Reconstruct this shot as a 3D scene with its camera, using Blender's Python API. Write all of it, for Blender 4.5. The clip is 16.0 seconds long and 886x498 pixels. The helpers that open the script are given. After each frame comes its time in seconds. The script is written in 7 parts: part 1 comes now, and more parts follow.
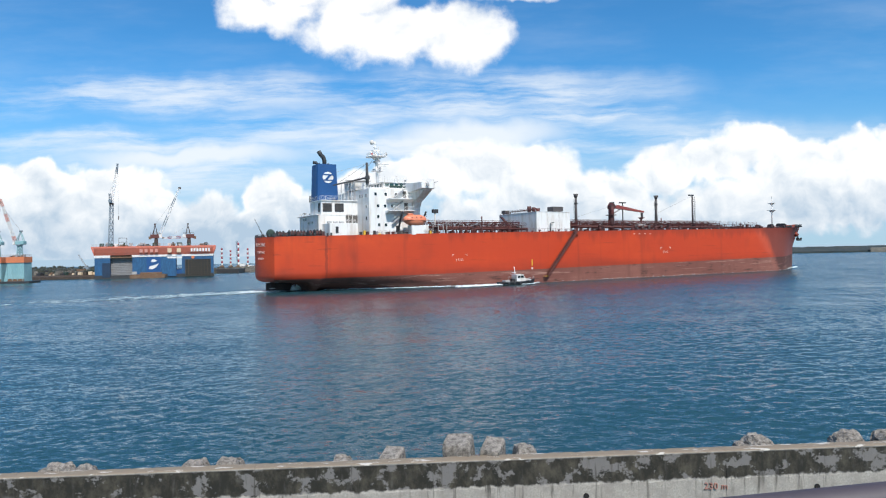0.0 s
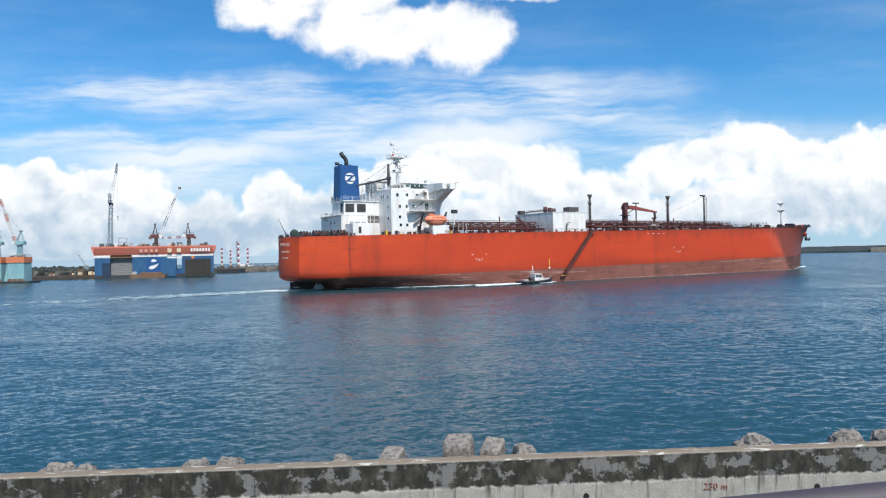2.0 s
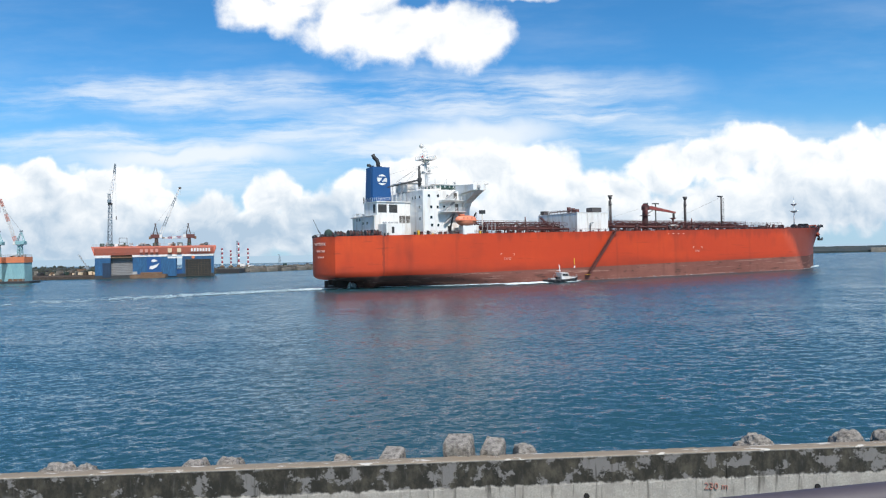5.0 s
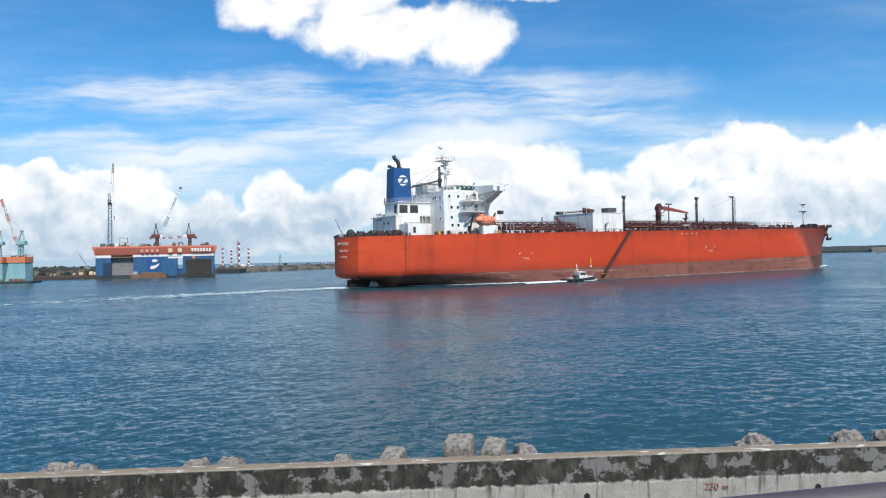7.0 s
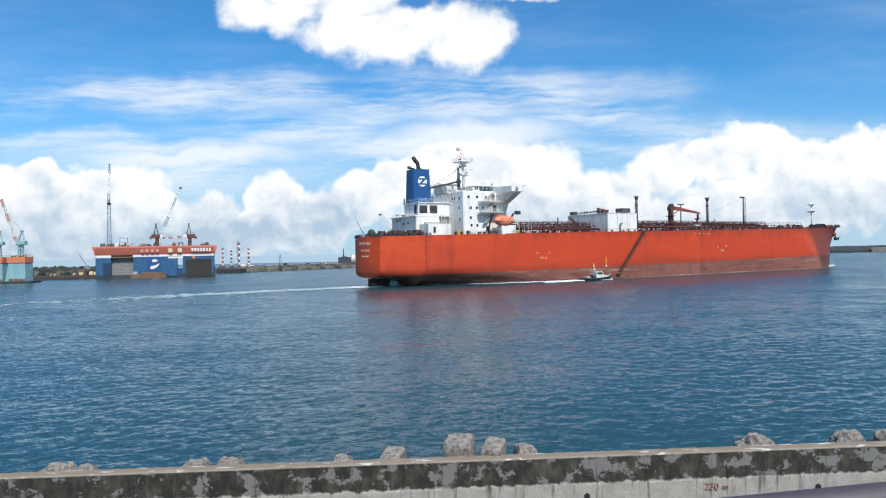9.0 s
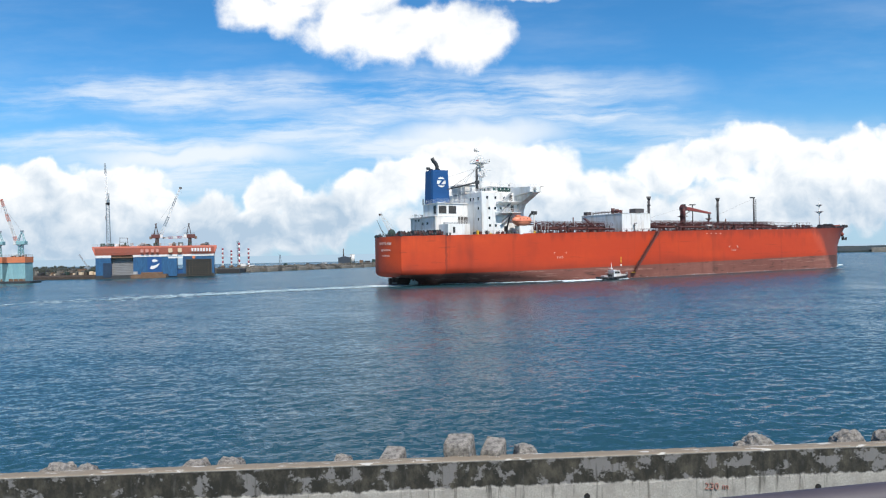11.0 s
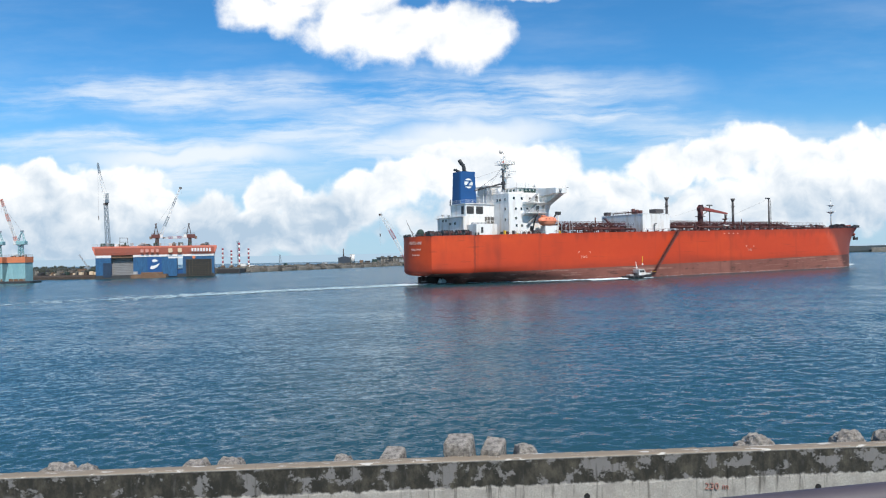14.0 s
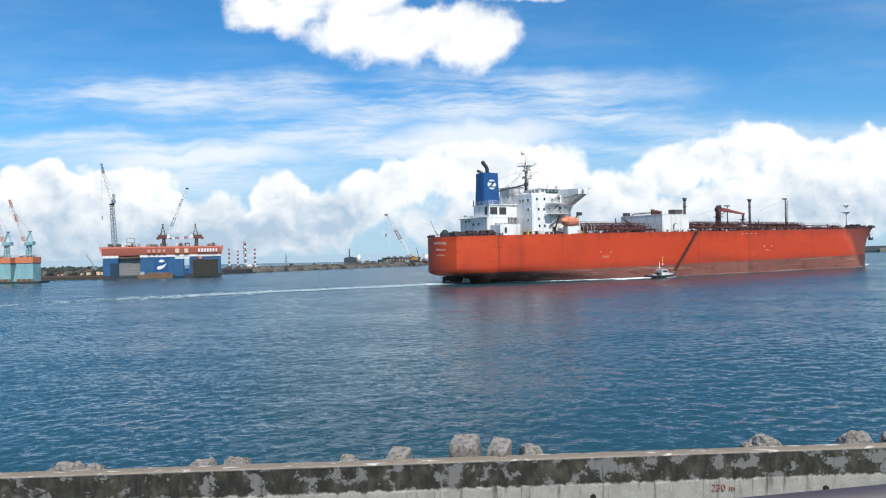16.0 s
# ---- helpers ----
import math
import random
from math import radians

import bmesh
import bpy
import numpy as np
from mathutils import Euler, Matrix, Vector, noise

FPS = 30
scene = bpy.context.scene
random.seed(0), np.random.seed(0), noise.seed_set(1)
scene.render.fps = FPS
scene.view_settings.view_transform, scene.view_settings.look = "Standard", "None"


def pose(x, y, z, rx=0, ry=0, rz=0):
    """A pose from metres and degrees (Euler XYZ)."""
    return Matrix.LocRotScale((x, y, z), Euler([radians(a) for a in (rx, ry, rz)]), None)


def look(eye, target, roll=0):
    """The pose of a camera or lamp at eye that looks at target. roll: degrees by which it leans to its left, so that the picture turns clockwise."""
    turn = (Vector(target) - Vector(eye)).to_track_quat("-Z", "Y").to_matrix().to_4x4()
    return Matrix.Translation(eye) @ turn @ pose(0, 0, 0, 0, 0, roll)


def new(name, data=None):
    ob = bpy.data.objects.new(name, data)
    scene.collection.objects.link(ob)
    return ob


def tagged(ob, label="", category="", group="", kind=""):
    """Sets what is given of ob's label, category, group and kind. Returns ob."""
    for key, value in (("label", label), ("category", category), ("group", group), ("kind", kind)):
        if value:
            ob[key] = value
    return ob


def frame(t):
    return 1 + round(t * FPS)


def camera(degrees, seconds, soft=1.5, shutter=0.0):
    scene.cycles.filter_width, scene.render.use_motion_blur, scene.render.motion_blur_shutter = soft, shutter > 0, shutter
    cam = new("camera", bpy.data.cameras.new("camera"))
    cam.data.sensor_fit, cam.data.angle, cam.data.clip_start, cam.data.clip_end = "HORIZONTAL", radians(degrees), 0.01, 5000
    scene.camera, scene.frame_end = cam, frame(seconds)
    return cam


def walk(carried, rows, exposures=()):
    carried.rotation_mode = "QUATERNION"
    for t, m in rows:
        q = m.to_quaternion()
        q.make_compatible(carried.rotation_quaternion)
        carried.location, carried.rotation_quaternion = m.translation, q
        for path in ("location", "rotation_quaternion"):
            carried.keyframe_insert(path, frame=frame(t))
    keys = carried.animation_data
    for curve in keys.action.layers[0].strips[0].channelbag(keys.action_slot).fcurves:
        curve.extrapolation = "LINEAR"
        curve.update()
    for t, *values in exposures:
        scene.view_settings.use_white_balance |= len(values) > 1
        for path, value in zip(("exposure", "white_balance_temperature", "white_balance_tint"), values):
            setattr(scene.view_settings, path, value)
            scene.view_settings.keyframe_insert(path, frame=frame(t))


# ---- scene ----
# ---------------- camera ----------------
EYE = (0.0, 0.0, 10.244)
AIM = 10.244 + 0.518


def cam_pose(turn=0.0, lift=0.0):
    """The camera's pose, turned to its left and tilted up by some degrees."""
    a = radians(turn)
    return look(EYE, (-100 * math.sin(a), 100 * math.cos(a), AIM + 100 * math.tan(radians(lift))), -1.126)


cam = camera(67.0, 16.0, soft=1.2)
walk(cam, [(0.0, cam_pose()), (4.2, cam_pose()), (6.3, cam_pose(0.066)), (9.2, cam_pose(0.066)), (11.3, cam_pose(0.066)),
           (15.0, cam_pose(0.068)), (15.5, cam_pose(0.14)), (16.0, cam_pose(0.56, 0.04))])

# ---------------- sky and sun ----------------
SUN_EL = radians(49)
SUN_AZ = math.atan2(0.37, -0.929)          # from +y towards +x
world = bpy.data.worlds.new("sky")
scene.world = world
world.use_nodes = True
nt = world.node_tree
for n in list(nt.nodes):
    nt.nodes.remove(n)


def wn(kind, **inputs):
    n = nt.nodes.new(kind)
    for k, v in inputs.items():
        n.inputs[k].default_value = v
    return n


def wmath(op, a, b=None, c=None, clamp=False):
    n = nt.nodes.new("ShaderNodeMath")
    n.operation, n.use_clamp = op, clamp
    for i, v in enumerate((a, b, c)):
        if v is None:
            continue
        if isinstance(v, (int, float)):
            n.inputs[i].default_value = v
        else:
            nt.links.new(v, n.inputs[i])
    return n.outputs[0]


def wvec(op, a, b=None, c=None, out=0):
    n = nt.nodes.new("ShaderNodeVectorMath")
    n.operation = op
    for i, v in enumerate((a, b, c)):
        if v is None:
            continue
        if isinstance(v, tuple):
            n.inputs[i].default_value = v
        else:
            nt.links.new(v, n.inputs[i])
    return n.outputs[out]


def wnoise(vec, scale, detail=5.0, rough=0.55, out="Fac"):
    n = wn("ShaderNodeTexNoise", Scale=scale, Detail=detail, Roughness=rough)
    nt.links.new(vec, n.inputs["Vector"])
    return n.outputs[out]


def wrange(value, a, b, c=0.0, d=1.0, smooth=True):
    n = nt.nodes.new("ShaderNodeMapRange")
    n.interpolation_type = "SMOOTHSTEP" if smooth else "LINEAR"
    for k, v in (("From Min", a), ("From Max", b), ("To Min", c), ("To Max", d)):
        n.inputs[k].default_value = v
    nt.links.new(value, n.inputs["Value"])
    return n.outputs["Result"]


def wmix(fac, a, b):
    n = nt.nodes.new("ShaderNodeMix")
    n.data_type = "RGBA"
    for key, v in (("Factor", fac), ("A", a), ("B", b)):
        if isinstance(v, tuple):
            n.inputs[key].default_value = (*v, 1)
        elif isinstance(v, (int, float)):
            n.inputs[key].default_value = v
        else:
            nt.links.new(v, n.inputs[key])
    return n.outputs["Result"]


# the heaps and veils of cloud over the harbour: centre and half size, as tangents of bearing and height
HIGH_CLOUD = ((-0.285, 0.376, 0.046, 0.034), (-0.225, 0.364, 0.056, 0.032), (-0.150, 0.346, 0.076, 0.044), (-0.060, 0.333, 0.092, 0.056),
    (0.020, 0.314, 0.062, 0.044), (0.064, 0.330, 0.046, 0.044), (-0.120, 0.385, 0.074, 0.030), (0.030, 0.352, 0.060, 0.028), (-0.200, 0.400, 0.100, 0.026),
    (0.120, 0.392, 0.100, 0.011))
WEST_HEAPS = ((-0.627, 0.111, 0.08, 0.042), (-0.609, 0.136, 0.042, 0.02), (-0.534, 0.076, 0.072, 0.055), (-0.479, 0.117, 0.076, 0.029),
    (-0.45, 0.066, 0.068, 0.051), (-0.357, 0.051, 0.072, 0.049), (-0.251, 0.091, 0.052, 0.035), (-0.281, 0.041, 0.072, 0.035),
    (-0.408, 0.022, 0.253, 0.034), (-0.600, 0.058, 0.085, 0.058), (-0.650, 0.045, 0.060, 0.050), (-0.500, 0.035, 0.110, 0.040))
EAST_HEAPS = ((-0.18, 0.056, 0.076, 0.046), (-0.112, 0.084, 0.063, 0.041), (-0.069, 0.109, 0.046, 0.038), (-0.009, 0.122, 0.063, 0.040),
    (0.067, 0.128, 0.093, 0.045), (0.138, 0.112, 0.076, 0.044), (0.226, 0.086, 0.093, 0.035), (0.328, 0.114, 0.059, 0.034),
    (0.413, 0.129, 0.063, 0.038), (0.477, 0.147, 0.052, 0.035), (0.531, 0.114, 0.076, 0.046), (0.607, 0.125, 0.068, 0.049),
    (0.683, 0.111, 0.068, 0.059), (0.522, 0.063, 0.22, 0.051), (0.183, 0.049, 0.27, 0.051))
VEILS = ((0.051, 0.174, 0.177, 0.042), (0.001, 0.226, 0.279, 0.044), (-0.381, 0.14, 0.22, 0.051), (0.003, 0.162, 0.692, 0.038),
    (-0.379, 0.246, 0.355, 0.038), (0.103, 0.237, 0.279, 0.039), (-0.118, 0.182, 0.355, 0.038), (-0.49, 0.176, 0.304, 0.024),
    (0.186, 0.201, 0.203, 0.019), (-0.068, 0.155, 0.169, 0.025))

way = wn("ShaderNodeTexCoord").outputs["Generated"]
sep = wn("ShaderNodeSeparateXYZ")
nt.links.new(way, sep.inputs[0])
ahead = wmath("MAXIMUM", sep.outputs[1], 0.05)
tan_u, tan_v = wmath("DIVIDE", sep.outputs[0], ahead), wmath("DIVIDE", sep.outputs[2], ahead)
flat = wn("ShaderNodeCombineXYZ")
nt.links.new(tan_u, flat.inputs[0])
nt.links.new(tan_v, flat.inputs[1])
flat = flat.outputs[0]
warp = wvec("ADD", wvec("MULTIPLY", wvec("SUBTRACT", wnoise(flat, 8.0, 2.0, out="Color"), (0.5, 0.5, 0.5)), (0.08, 0.05, 0.0)),
            wvec("MULTIPLY", wvec("SUBTRACT", wnoise(flat, 26.0, 4.0, 0.5, out="Color"), (0.5, 0.5, 0.5)), (0.024, 0.022, 0.0)))
bent_flat = wvec("ADD", flat, warp)


def heaps(groups, where):
    """How near a direction lies to a heap of cloud: 0 at its heart, 1 at its edge."""
    near = None
    for u, v, a, b in groups:
        q = wvec("MULTIPLY_ADD", where, (1 / a, 1 / b, 0), (-u / a, -v / b, 0))
        d = wvec("LENGTH", q, out=1)
        near = d if near is None else wmath("SMOOTH_MIN", near, d, 0.25)
    return near




def billow(where, scale):
    """Rounded cauliflower swellings: 0 on a swelling's crown, about 1 in the creases between."""
    n = nt.nodes.new("ShaderNodeTexVoronoi")
    n.feature = "SMOOTH_F1"
    n.inputs["Scale"].default_value, n.inputs["Smoothness"].default_value = scale, 0.55
    nt.links.new(where, n.inputs["Vector"])
    return n.outputs["Distance"]


puffs = wmath("ADD", wmath("MULTIPLY", billow(bent_flat, 26.0), 0.40), wmath("MULTIPLY", billow(bent_flat, 62.0), 0.22))
fringe = wmath("ADD", wmath("SUBTRACT", puffs, 0.26), wmath("MULTIPLY", wmath("SUBTRACT", wnoise(flat, 60.0, 5.0, 0.6), 0.5), 0.30))
high_d = wmath("ADD", heaps(HIGH_CLOUD, bent_flat), wmath("MULTIPLY", wmath("SUBTRACT", wnoise(flat, 24.0, 7.0, 0.62), 0.5), 1.1))
low_d = wmath("ADD", heaps(WEST_HEAPS + EAST_HEAPS, bent_flat), fringe)
hollow = wmath("MULTIPLY", wrange(heaps(((-0.195, 0.350, 0.040, 0.016), (-0.045, 0.384, 0.030, 0.010)), bent_flat), 1.4, 0.2), 0.34)
high = wrange(wmath("ADD", high_d, hollow), 1.22, 0.52)
low = wrange(low_d, 1.16, 0.80)
streaky = wvec("MULTIPLY", wvec("ADD", flat, wvec("MULTIPLY", warp, (0.5, 0.35, 0.0))), (3.0, 23.0, 1.0))
veil_mask = wrange(heaps(VEILS, bent_flat), 1.35, 0.2)
combed = wrange(wnoise(wvec("MULTIPLY", streaky, (2.3, 1.9, 1.0)), 1.0, 7.0, 0.62), 0.30, 0.62, 0.45, 1.0)
veil = wmath("MULTIPLY", wmath("MULTIPLY", wrange(wnoise(streaky, 1.0, 8.0, 0.64), 0.33, 0.58), combed), veil_mask)
thin = wrange(wnoise(wvec("MULTIPLY", flat, (2.0, 9.0, 1.0)), 1.0, 6.0, 0.6), 0.42, 0.85, 0.0, 0.22)
sheet = wmath("MULTIPLY", wrange(heaps(((0.045, 0.176, 0.150, 0.030), (-0.030, 0.160, 0.130, 0.024), (-0.380, 0.152, 0.200, 0.020)), bent_flat), 1.3, 0.3),
              wrange(wnoise(streaky, 0.8, 6.0, 0.6), 0.25, 0.50, 0.5, 1.15))
veil = wmath("MAXIMUM", wmath("MAXIMUM", veil, thin), sheet)

# light and shade within the heaps
lit_a = wnoise(bent_flat, 15.0, 5.0, 0.55)
lit_b = wnoise(wvec("ADD", bent_flat, (0.010, 0.016, 0.0)), 15.0, 5.0, 0.55)
relief = wmath("MULTIPLY", wmath("SUBTRACT", lit_a, lit_b), 1.7)
crease = wmath("MULTIPLY", wmath("SUBTRACT", puffs, 0.24), -0.55)
fade = wrange(tan_v, 0.005, 0.12, 0.25, 1.02)
heart = wmath("MULTIPLY", wrange(wnoise(wvec("MULTIPLY", flat, (1.0, 1.7, 1.0)), 6.0, 3.0, 0.45), 0.36, 0.72), wrange(low_d, 1.0, 0.4))
light_low = wmath("ADD", wmath("SUBTRACT", fade, wmath("MULTIPLY", heart, wrange(tan_u, -0.25, 0.05, 0.52, 0.34))), wmath("ADD", relief, crease), clamp=True)
light_high = wmath("ADD", wmath("SUBTRACT", 1.05, wmath("MULTIPLY", wrange(lit_a, 0.42, 0.66), 0.6)), wmath("MULTIPLY", relief, 0.5), clamp=True)

SKY = 10.0                                # cloud radiances are divided by the strength below
sky = nt.nodes.new("ShaderNodeTexSky")
sky.sky_type, sky.sun_disc = "NISHITA", False
sky.sun_elevation, sky.sun_rotation = SUN_EL, SUN_AZ
sky.air_density, sky.dust_density, sky.ozone_density = 1.0, 0.1, 4.0
blue = wvec("MULTIPLY", sky.outputs[0], (0.46, 1.12, 1.46))
hazy = wmix(wrange(tan_v, 0.27, 0.03, 0.0, 0.85), blue, (4.5, 6.2, 8.0))
shown = wmix(wmath("MULTIPLY", veil, 0.80), hazy, (9.0, 9.6, 10.2))
shown = wmix(low, shown, wmix(light_low, (4.7, 6.1, 7.6), (10.9, 11.0, 11.0)))
shown = wmix(high, shown, wmix(light_high, (6.5, 7.4, 8.4), (11.0, 11.0, 11.0)))
# the rest of the sky: scattered cloud all round
round_cloud = wrange(wnoise(way, 2.6, 6.0, 0.6), 0.5, 0.62)
rest = wmix(wmath("MULTIPLY", round_cloud, 0.9), blue, (9.0, 9.3, 9.6))
shown = wmix(wrange(sep.outputs[1], 0.2, 0.5), rest, shown)
wbg = wn("ShaderNodeBackground", Strength=0.1)
wout = nt.nodes.new("ShaderNodeOutputWorld")
nt.links.new(shown, wbg.inputs["Color"])
nt.links.new(wbg.outputs[0], wout.inputs["Surface"])

sun = new("sun", bpy.data.lights.new("sun", "SUN"))
sun.data.energy, sun.data.angle, sun.data.color = 4.7, radians(0.53), (1.0, 0.95, 0.88)
sun.matrix_world = look((600 * math.sin(SUN_AZ), 600 * math.cos(SUN_AZ), 600 * math.tan(SUN_EL)), (0, 0, 0))
# ---------------- small library ----------------
def place(name, bm, mats, parent=None, label=""):
    me = bpy.data.meshes.new(name)
    bm.to_mesh(me)
    bm.free()
    for m in (mats if isinstance(mats, (list, tuple)) else [mats]):
        me.materials.append(m)
    ob = new(name, me)
    if parent is not None:
        ob.parent = parent
    if label:
        tagged(ob, label)
    return ob


def part(name, bm, material, parent, label=""):
    """One mesh object under a thing or under a part."""
    return place(name, bm, material, parent, label)


def thing(name, label, category, group="", kind="", m=None):
    """An Empty at a thing's base that carries its parts."""
    ob = new(name)
    ob.empty_display_size = 0.5
    if m is not None:
        ob.matrix_basis = m
    return tagged(ob, label, category, group, kind)


def box(x0, x1, y0, y1, z0, z1, bevel=0.0, bm=None):
    bm = bm or bmesh.new()
    v = [bm.verts.new(p) for p in ((x0, y0, z0), (x1, y0, z0), (x1, y1, z0), (x0, y1, z0), (x0, y0, z1), (x1, y0, z1), (x1, y1, z1), (x0, y1, z1))]
    fs = [bm.faces.new([v[i] for i in q]) for q in ((3, 2, 1, 0), (4, 5, 6, 7), (0, 1, 5, 4), (1, 2, 6, 5), (2, 3, 7, 6), (3, 0, 4, 7))]
    if bevel:
        es = {e for f in fs for e in f.edges}
        bmesh.ops.bevel(bm, geom=list(es), offset=bevel, segments=2, affect="EDGES", profile=0.5)
    return bm


def prism(outline, axis, a, b, bm=None):
    """A closed outline of two coordinates swept along an axis (0, 1 or 2) from a to b."""
    bm = bm or bmesh.new()

    def at(p, k):
        q = list(p)
        q.insert(axis, k)
        return q
    lo = [bm.verts.new(at(p, a)) for p in outline]
    hi = [bm.verts.new(at(p, b)) for p in outline]
    n = len(outline)
    fs = [bm.faces.new(lo), bm.faces.new(hi[::-1])]
    for i in range(n):
        fs.append(bm.faces.new((lo[i], hi[i], hi[(i + 1) % n], lo[(i + 1) % n])))
    bmesh.ops.recalc_face_normals(bm, faces=fs)
    return bm


def tube(p, q, r0, r1=None, n=8, bm=None, caps=True):
    """A straight round bar from p to q."""
    bm = bm or bmesh.new()
    p, q = Vector(p), Vector(q)
    r1 = r0 if r1 is None else r1
    d = (q - p).normalized()
    s = d.orthogonal().normalized()
    u = d.cross(s)
    rings = []
    for c, r in ((p, r0), (q, r1)):
        rings.append([bm.verts.new(c + r * (math.cos(2 * math.pi * i / n) * s + math.sin(2 * math.pi * i / n) * u)) for i in range(n)])
    for i in range(n):
        f = bm.faces.new((rings[0][i], rings[0][(i + 1) % n], rings[1][(i + 1) % n], rings[1][i]))
        f.smooth = n > 6
    if caps:
        bm.faces.new(rings[0][::-1])
        bm.faces.new(rings[1])
    return bm


def bent(points, r, n=8, bm=None):
    """A round bar along a line of points."""
    bm = bm or bmesh.new()
    pts = [Vector(p) for p in points]
    rings, s = [], None
    for i, c in enumerate(pts):
        d = (pts[min(i + 1, len(pts) - 1)] - pts[max(i - 1, 0)]).normalized()
        s = d.orthogonal().normalized() if s is None else (s - s.dot(d) * d).normalized()
        u = d.cross(s)
        rings.append([bm.verts.new(c + r * (math.cos(2 * math.pi * k / n) * s + math.sin(2 * math.pi * k / n) * u)) for k in range(n)])
    for a, b in zip(rings, rings[1:]):
        for k in range(n):
            bm.faces.new((a[k], a[(k + 1) % n], b[(k + 1) % n], b[k])).smooth = True
    bm.faces.new(rings[0][::-1])
    bm.faces.new(rings[-1])
    return bm


def lattice(p, q, w, r, bays, bm=None, w1=None):
    """A square truss from p to q: four chords with zigzag bracing."""
    bm = bm or bmesh.new()
    p, q = Vector(p), Vector(q)
    w1 = w if w1 is None else w1
    d = (q - p).normalized()
    s = d.cross(Vector((0, 0, 1)))
    s = Vector((1, 0, 0)) if s.length < 0.05 else s.normalized()
    u = s.cross(d).normalized()

    def node(k, i):
        f = k / bays
        h = (w + (w1 - w) * f) / 2
        a, b = ((-1, -1), (1, -1), (1, 1), (-1, 1))[i % 4]
        return p.lerp(q, f) + a * h * s + b * h * u
    for i in range(4):
        tube(node(0, i), node(bays, i), r, n=4, bm=bm)
        for k in range(bays):
            a, b = (i, i + 1) if k % 2 else (i + 1, i)
            tube(node(k, a), node(k + 1, b), r * 0.7, n=4, bm=bm, caps=False)
    return bm


def rails(points, height=1.1, r=0.04, step=2.0, bars=3, bm=None):
    """A guard rail along a line of points: stanchions and bars."""
    bm = bm or bmesh.new()
    up = Vector((0, 0, 1))
    for a, b in zip(points, points[1:]):
        a, b = Vector(a), Vector(b)
        n = max(1, round((b - a).length / step))
        for k in range(n + 1):
            c = a.lerp(b, k / n)
            tube(c, c + height * up, r, n=4, bm=bm, caps=False)
        for j in range(bars):
            h = height * (j + 1) / bars * up
            tube(a + h, b + h, r, n=4, bm=bm, caps=False)
    return bm


def material(name, colour, rough=0.5, metal=0.0, scale=1.0, vary=0.25, bump=0.0, second=None, amount=0.5, detail=6.0, stretch=(1, 1, 1), spec=0.5):
    """A painted, stained surface: grain and a larger mottling between two tones, with fine relief."""
    m = bpy.data.materials.new(name)
    m.use_nodes = True
    t = m.node_tree
    b = t.nodes["Principled BSDF"]
    b.inputs["Roughness"].default_value, b.inputs["Metallic"].default_value = rough, metal
    b.inputs["Specular IOR Level"].default_value = spec
    co = t.nodes.new("ShaderNodeTexCoord")
    mp = t.nodes.new("ShaderNodeMapping")
    mp.inputs["Scale"].default_value = stretch
    t.links.new(co.outputs["Object"], mp.inputs["Vector"])

    def noise_node(sc, d):
        n = t.nodes.new("ShaderNodeTexNoise")
        n.inputs["Scale"].default_value, n.inputs["Detail"].default_value = sc, d
        n.inputs["Roughness"].default_value = 0.62
        t.links.new(mp.outputs[0], n.inputs["Vector"])
        return n
    big, fine = noise_node(scale, detail), noise_node(scale * 9, 4)
    lo = [c * (1 - vary) for c in colour]
    hi = [min(1, c * (1 + vary)) for c in colour]
    r1 = t.nodes.new("ShaderNodeValToRGB")
    r1.color_ramp.elements[0].position, r1.color_ramp.elements[1].position = 0.3, 0.7
    r1.color_ramp.elements[0].color, r1.color_ramp.elements[1].color = (*lo, 1), (*hi, 1)
    t.links.new(fine.outputs["Fac"], r1.inputs["Fac"])
    r2 = t.nodes.new("ShaderNodeValToRGB")
    r2.color_ramp.elements[0].position, r2.color_ramp.elements[1].position = 1 - amount - 0.12, 1 - amount + 0.12
    r2.color_ramp.elements[0].color, r2.color_ramp.elements[1].color = (0, 0, 0, 1), (1, 1, 1, 1)
    t.links.new(big.outputs["Fac"], r2.inputs["Fac"])
    mix = t.nodes.new("ShaderNodeMix")
    mix.data_type = "RGBA"
    sec = second or [c * (1 - vary * 0.8) for c in colour]
    mix.inputs["B"].default_value = (*sec, 1)
    t.links.new(r2.outputs["Color"], mix.inputs["Factor"])
    t.links.new(r1.outputs["Color"], mix.inputs["A"])
    t.links.new(mix.outputs["Result"], b.inputs["Base Color"])
    if bump:
        bp = t.nodes.new("ShaderNodeBump")
        bp.inputs["Strength"].default_value, bp.inputs["Distance"].default_value = 0.8, bump
        t.links.new(fine.outputs["Fac"], bp.inputs["Height"])
        t.links.new(bp.outputs["Normal"], b.inputs["Normal"])
    return m
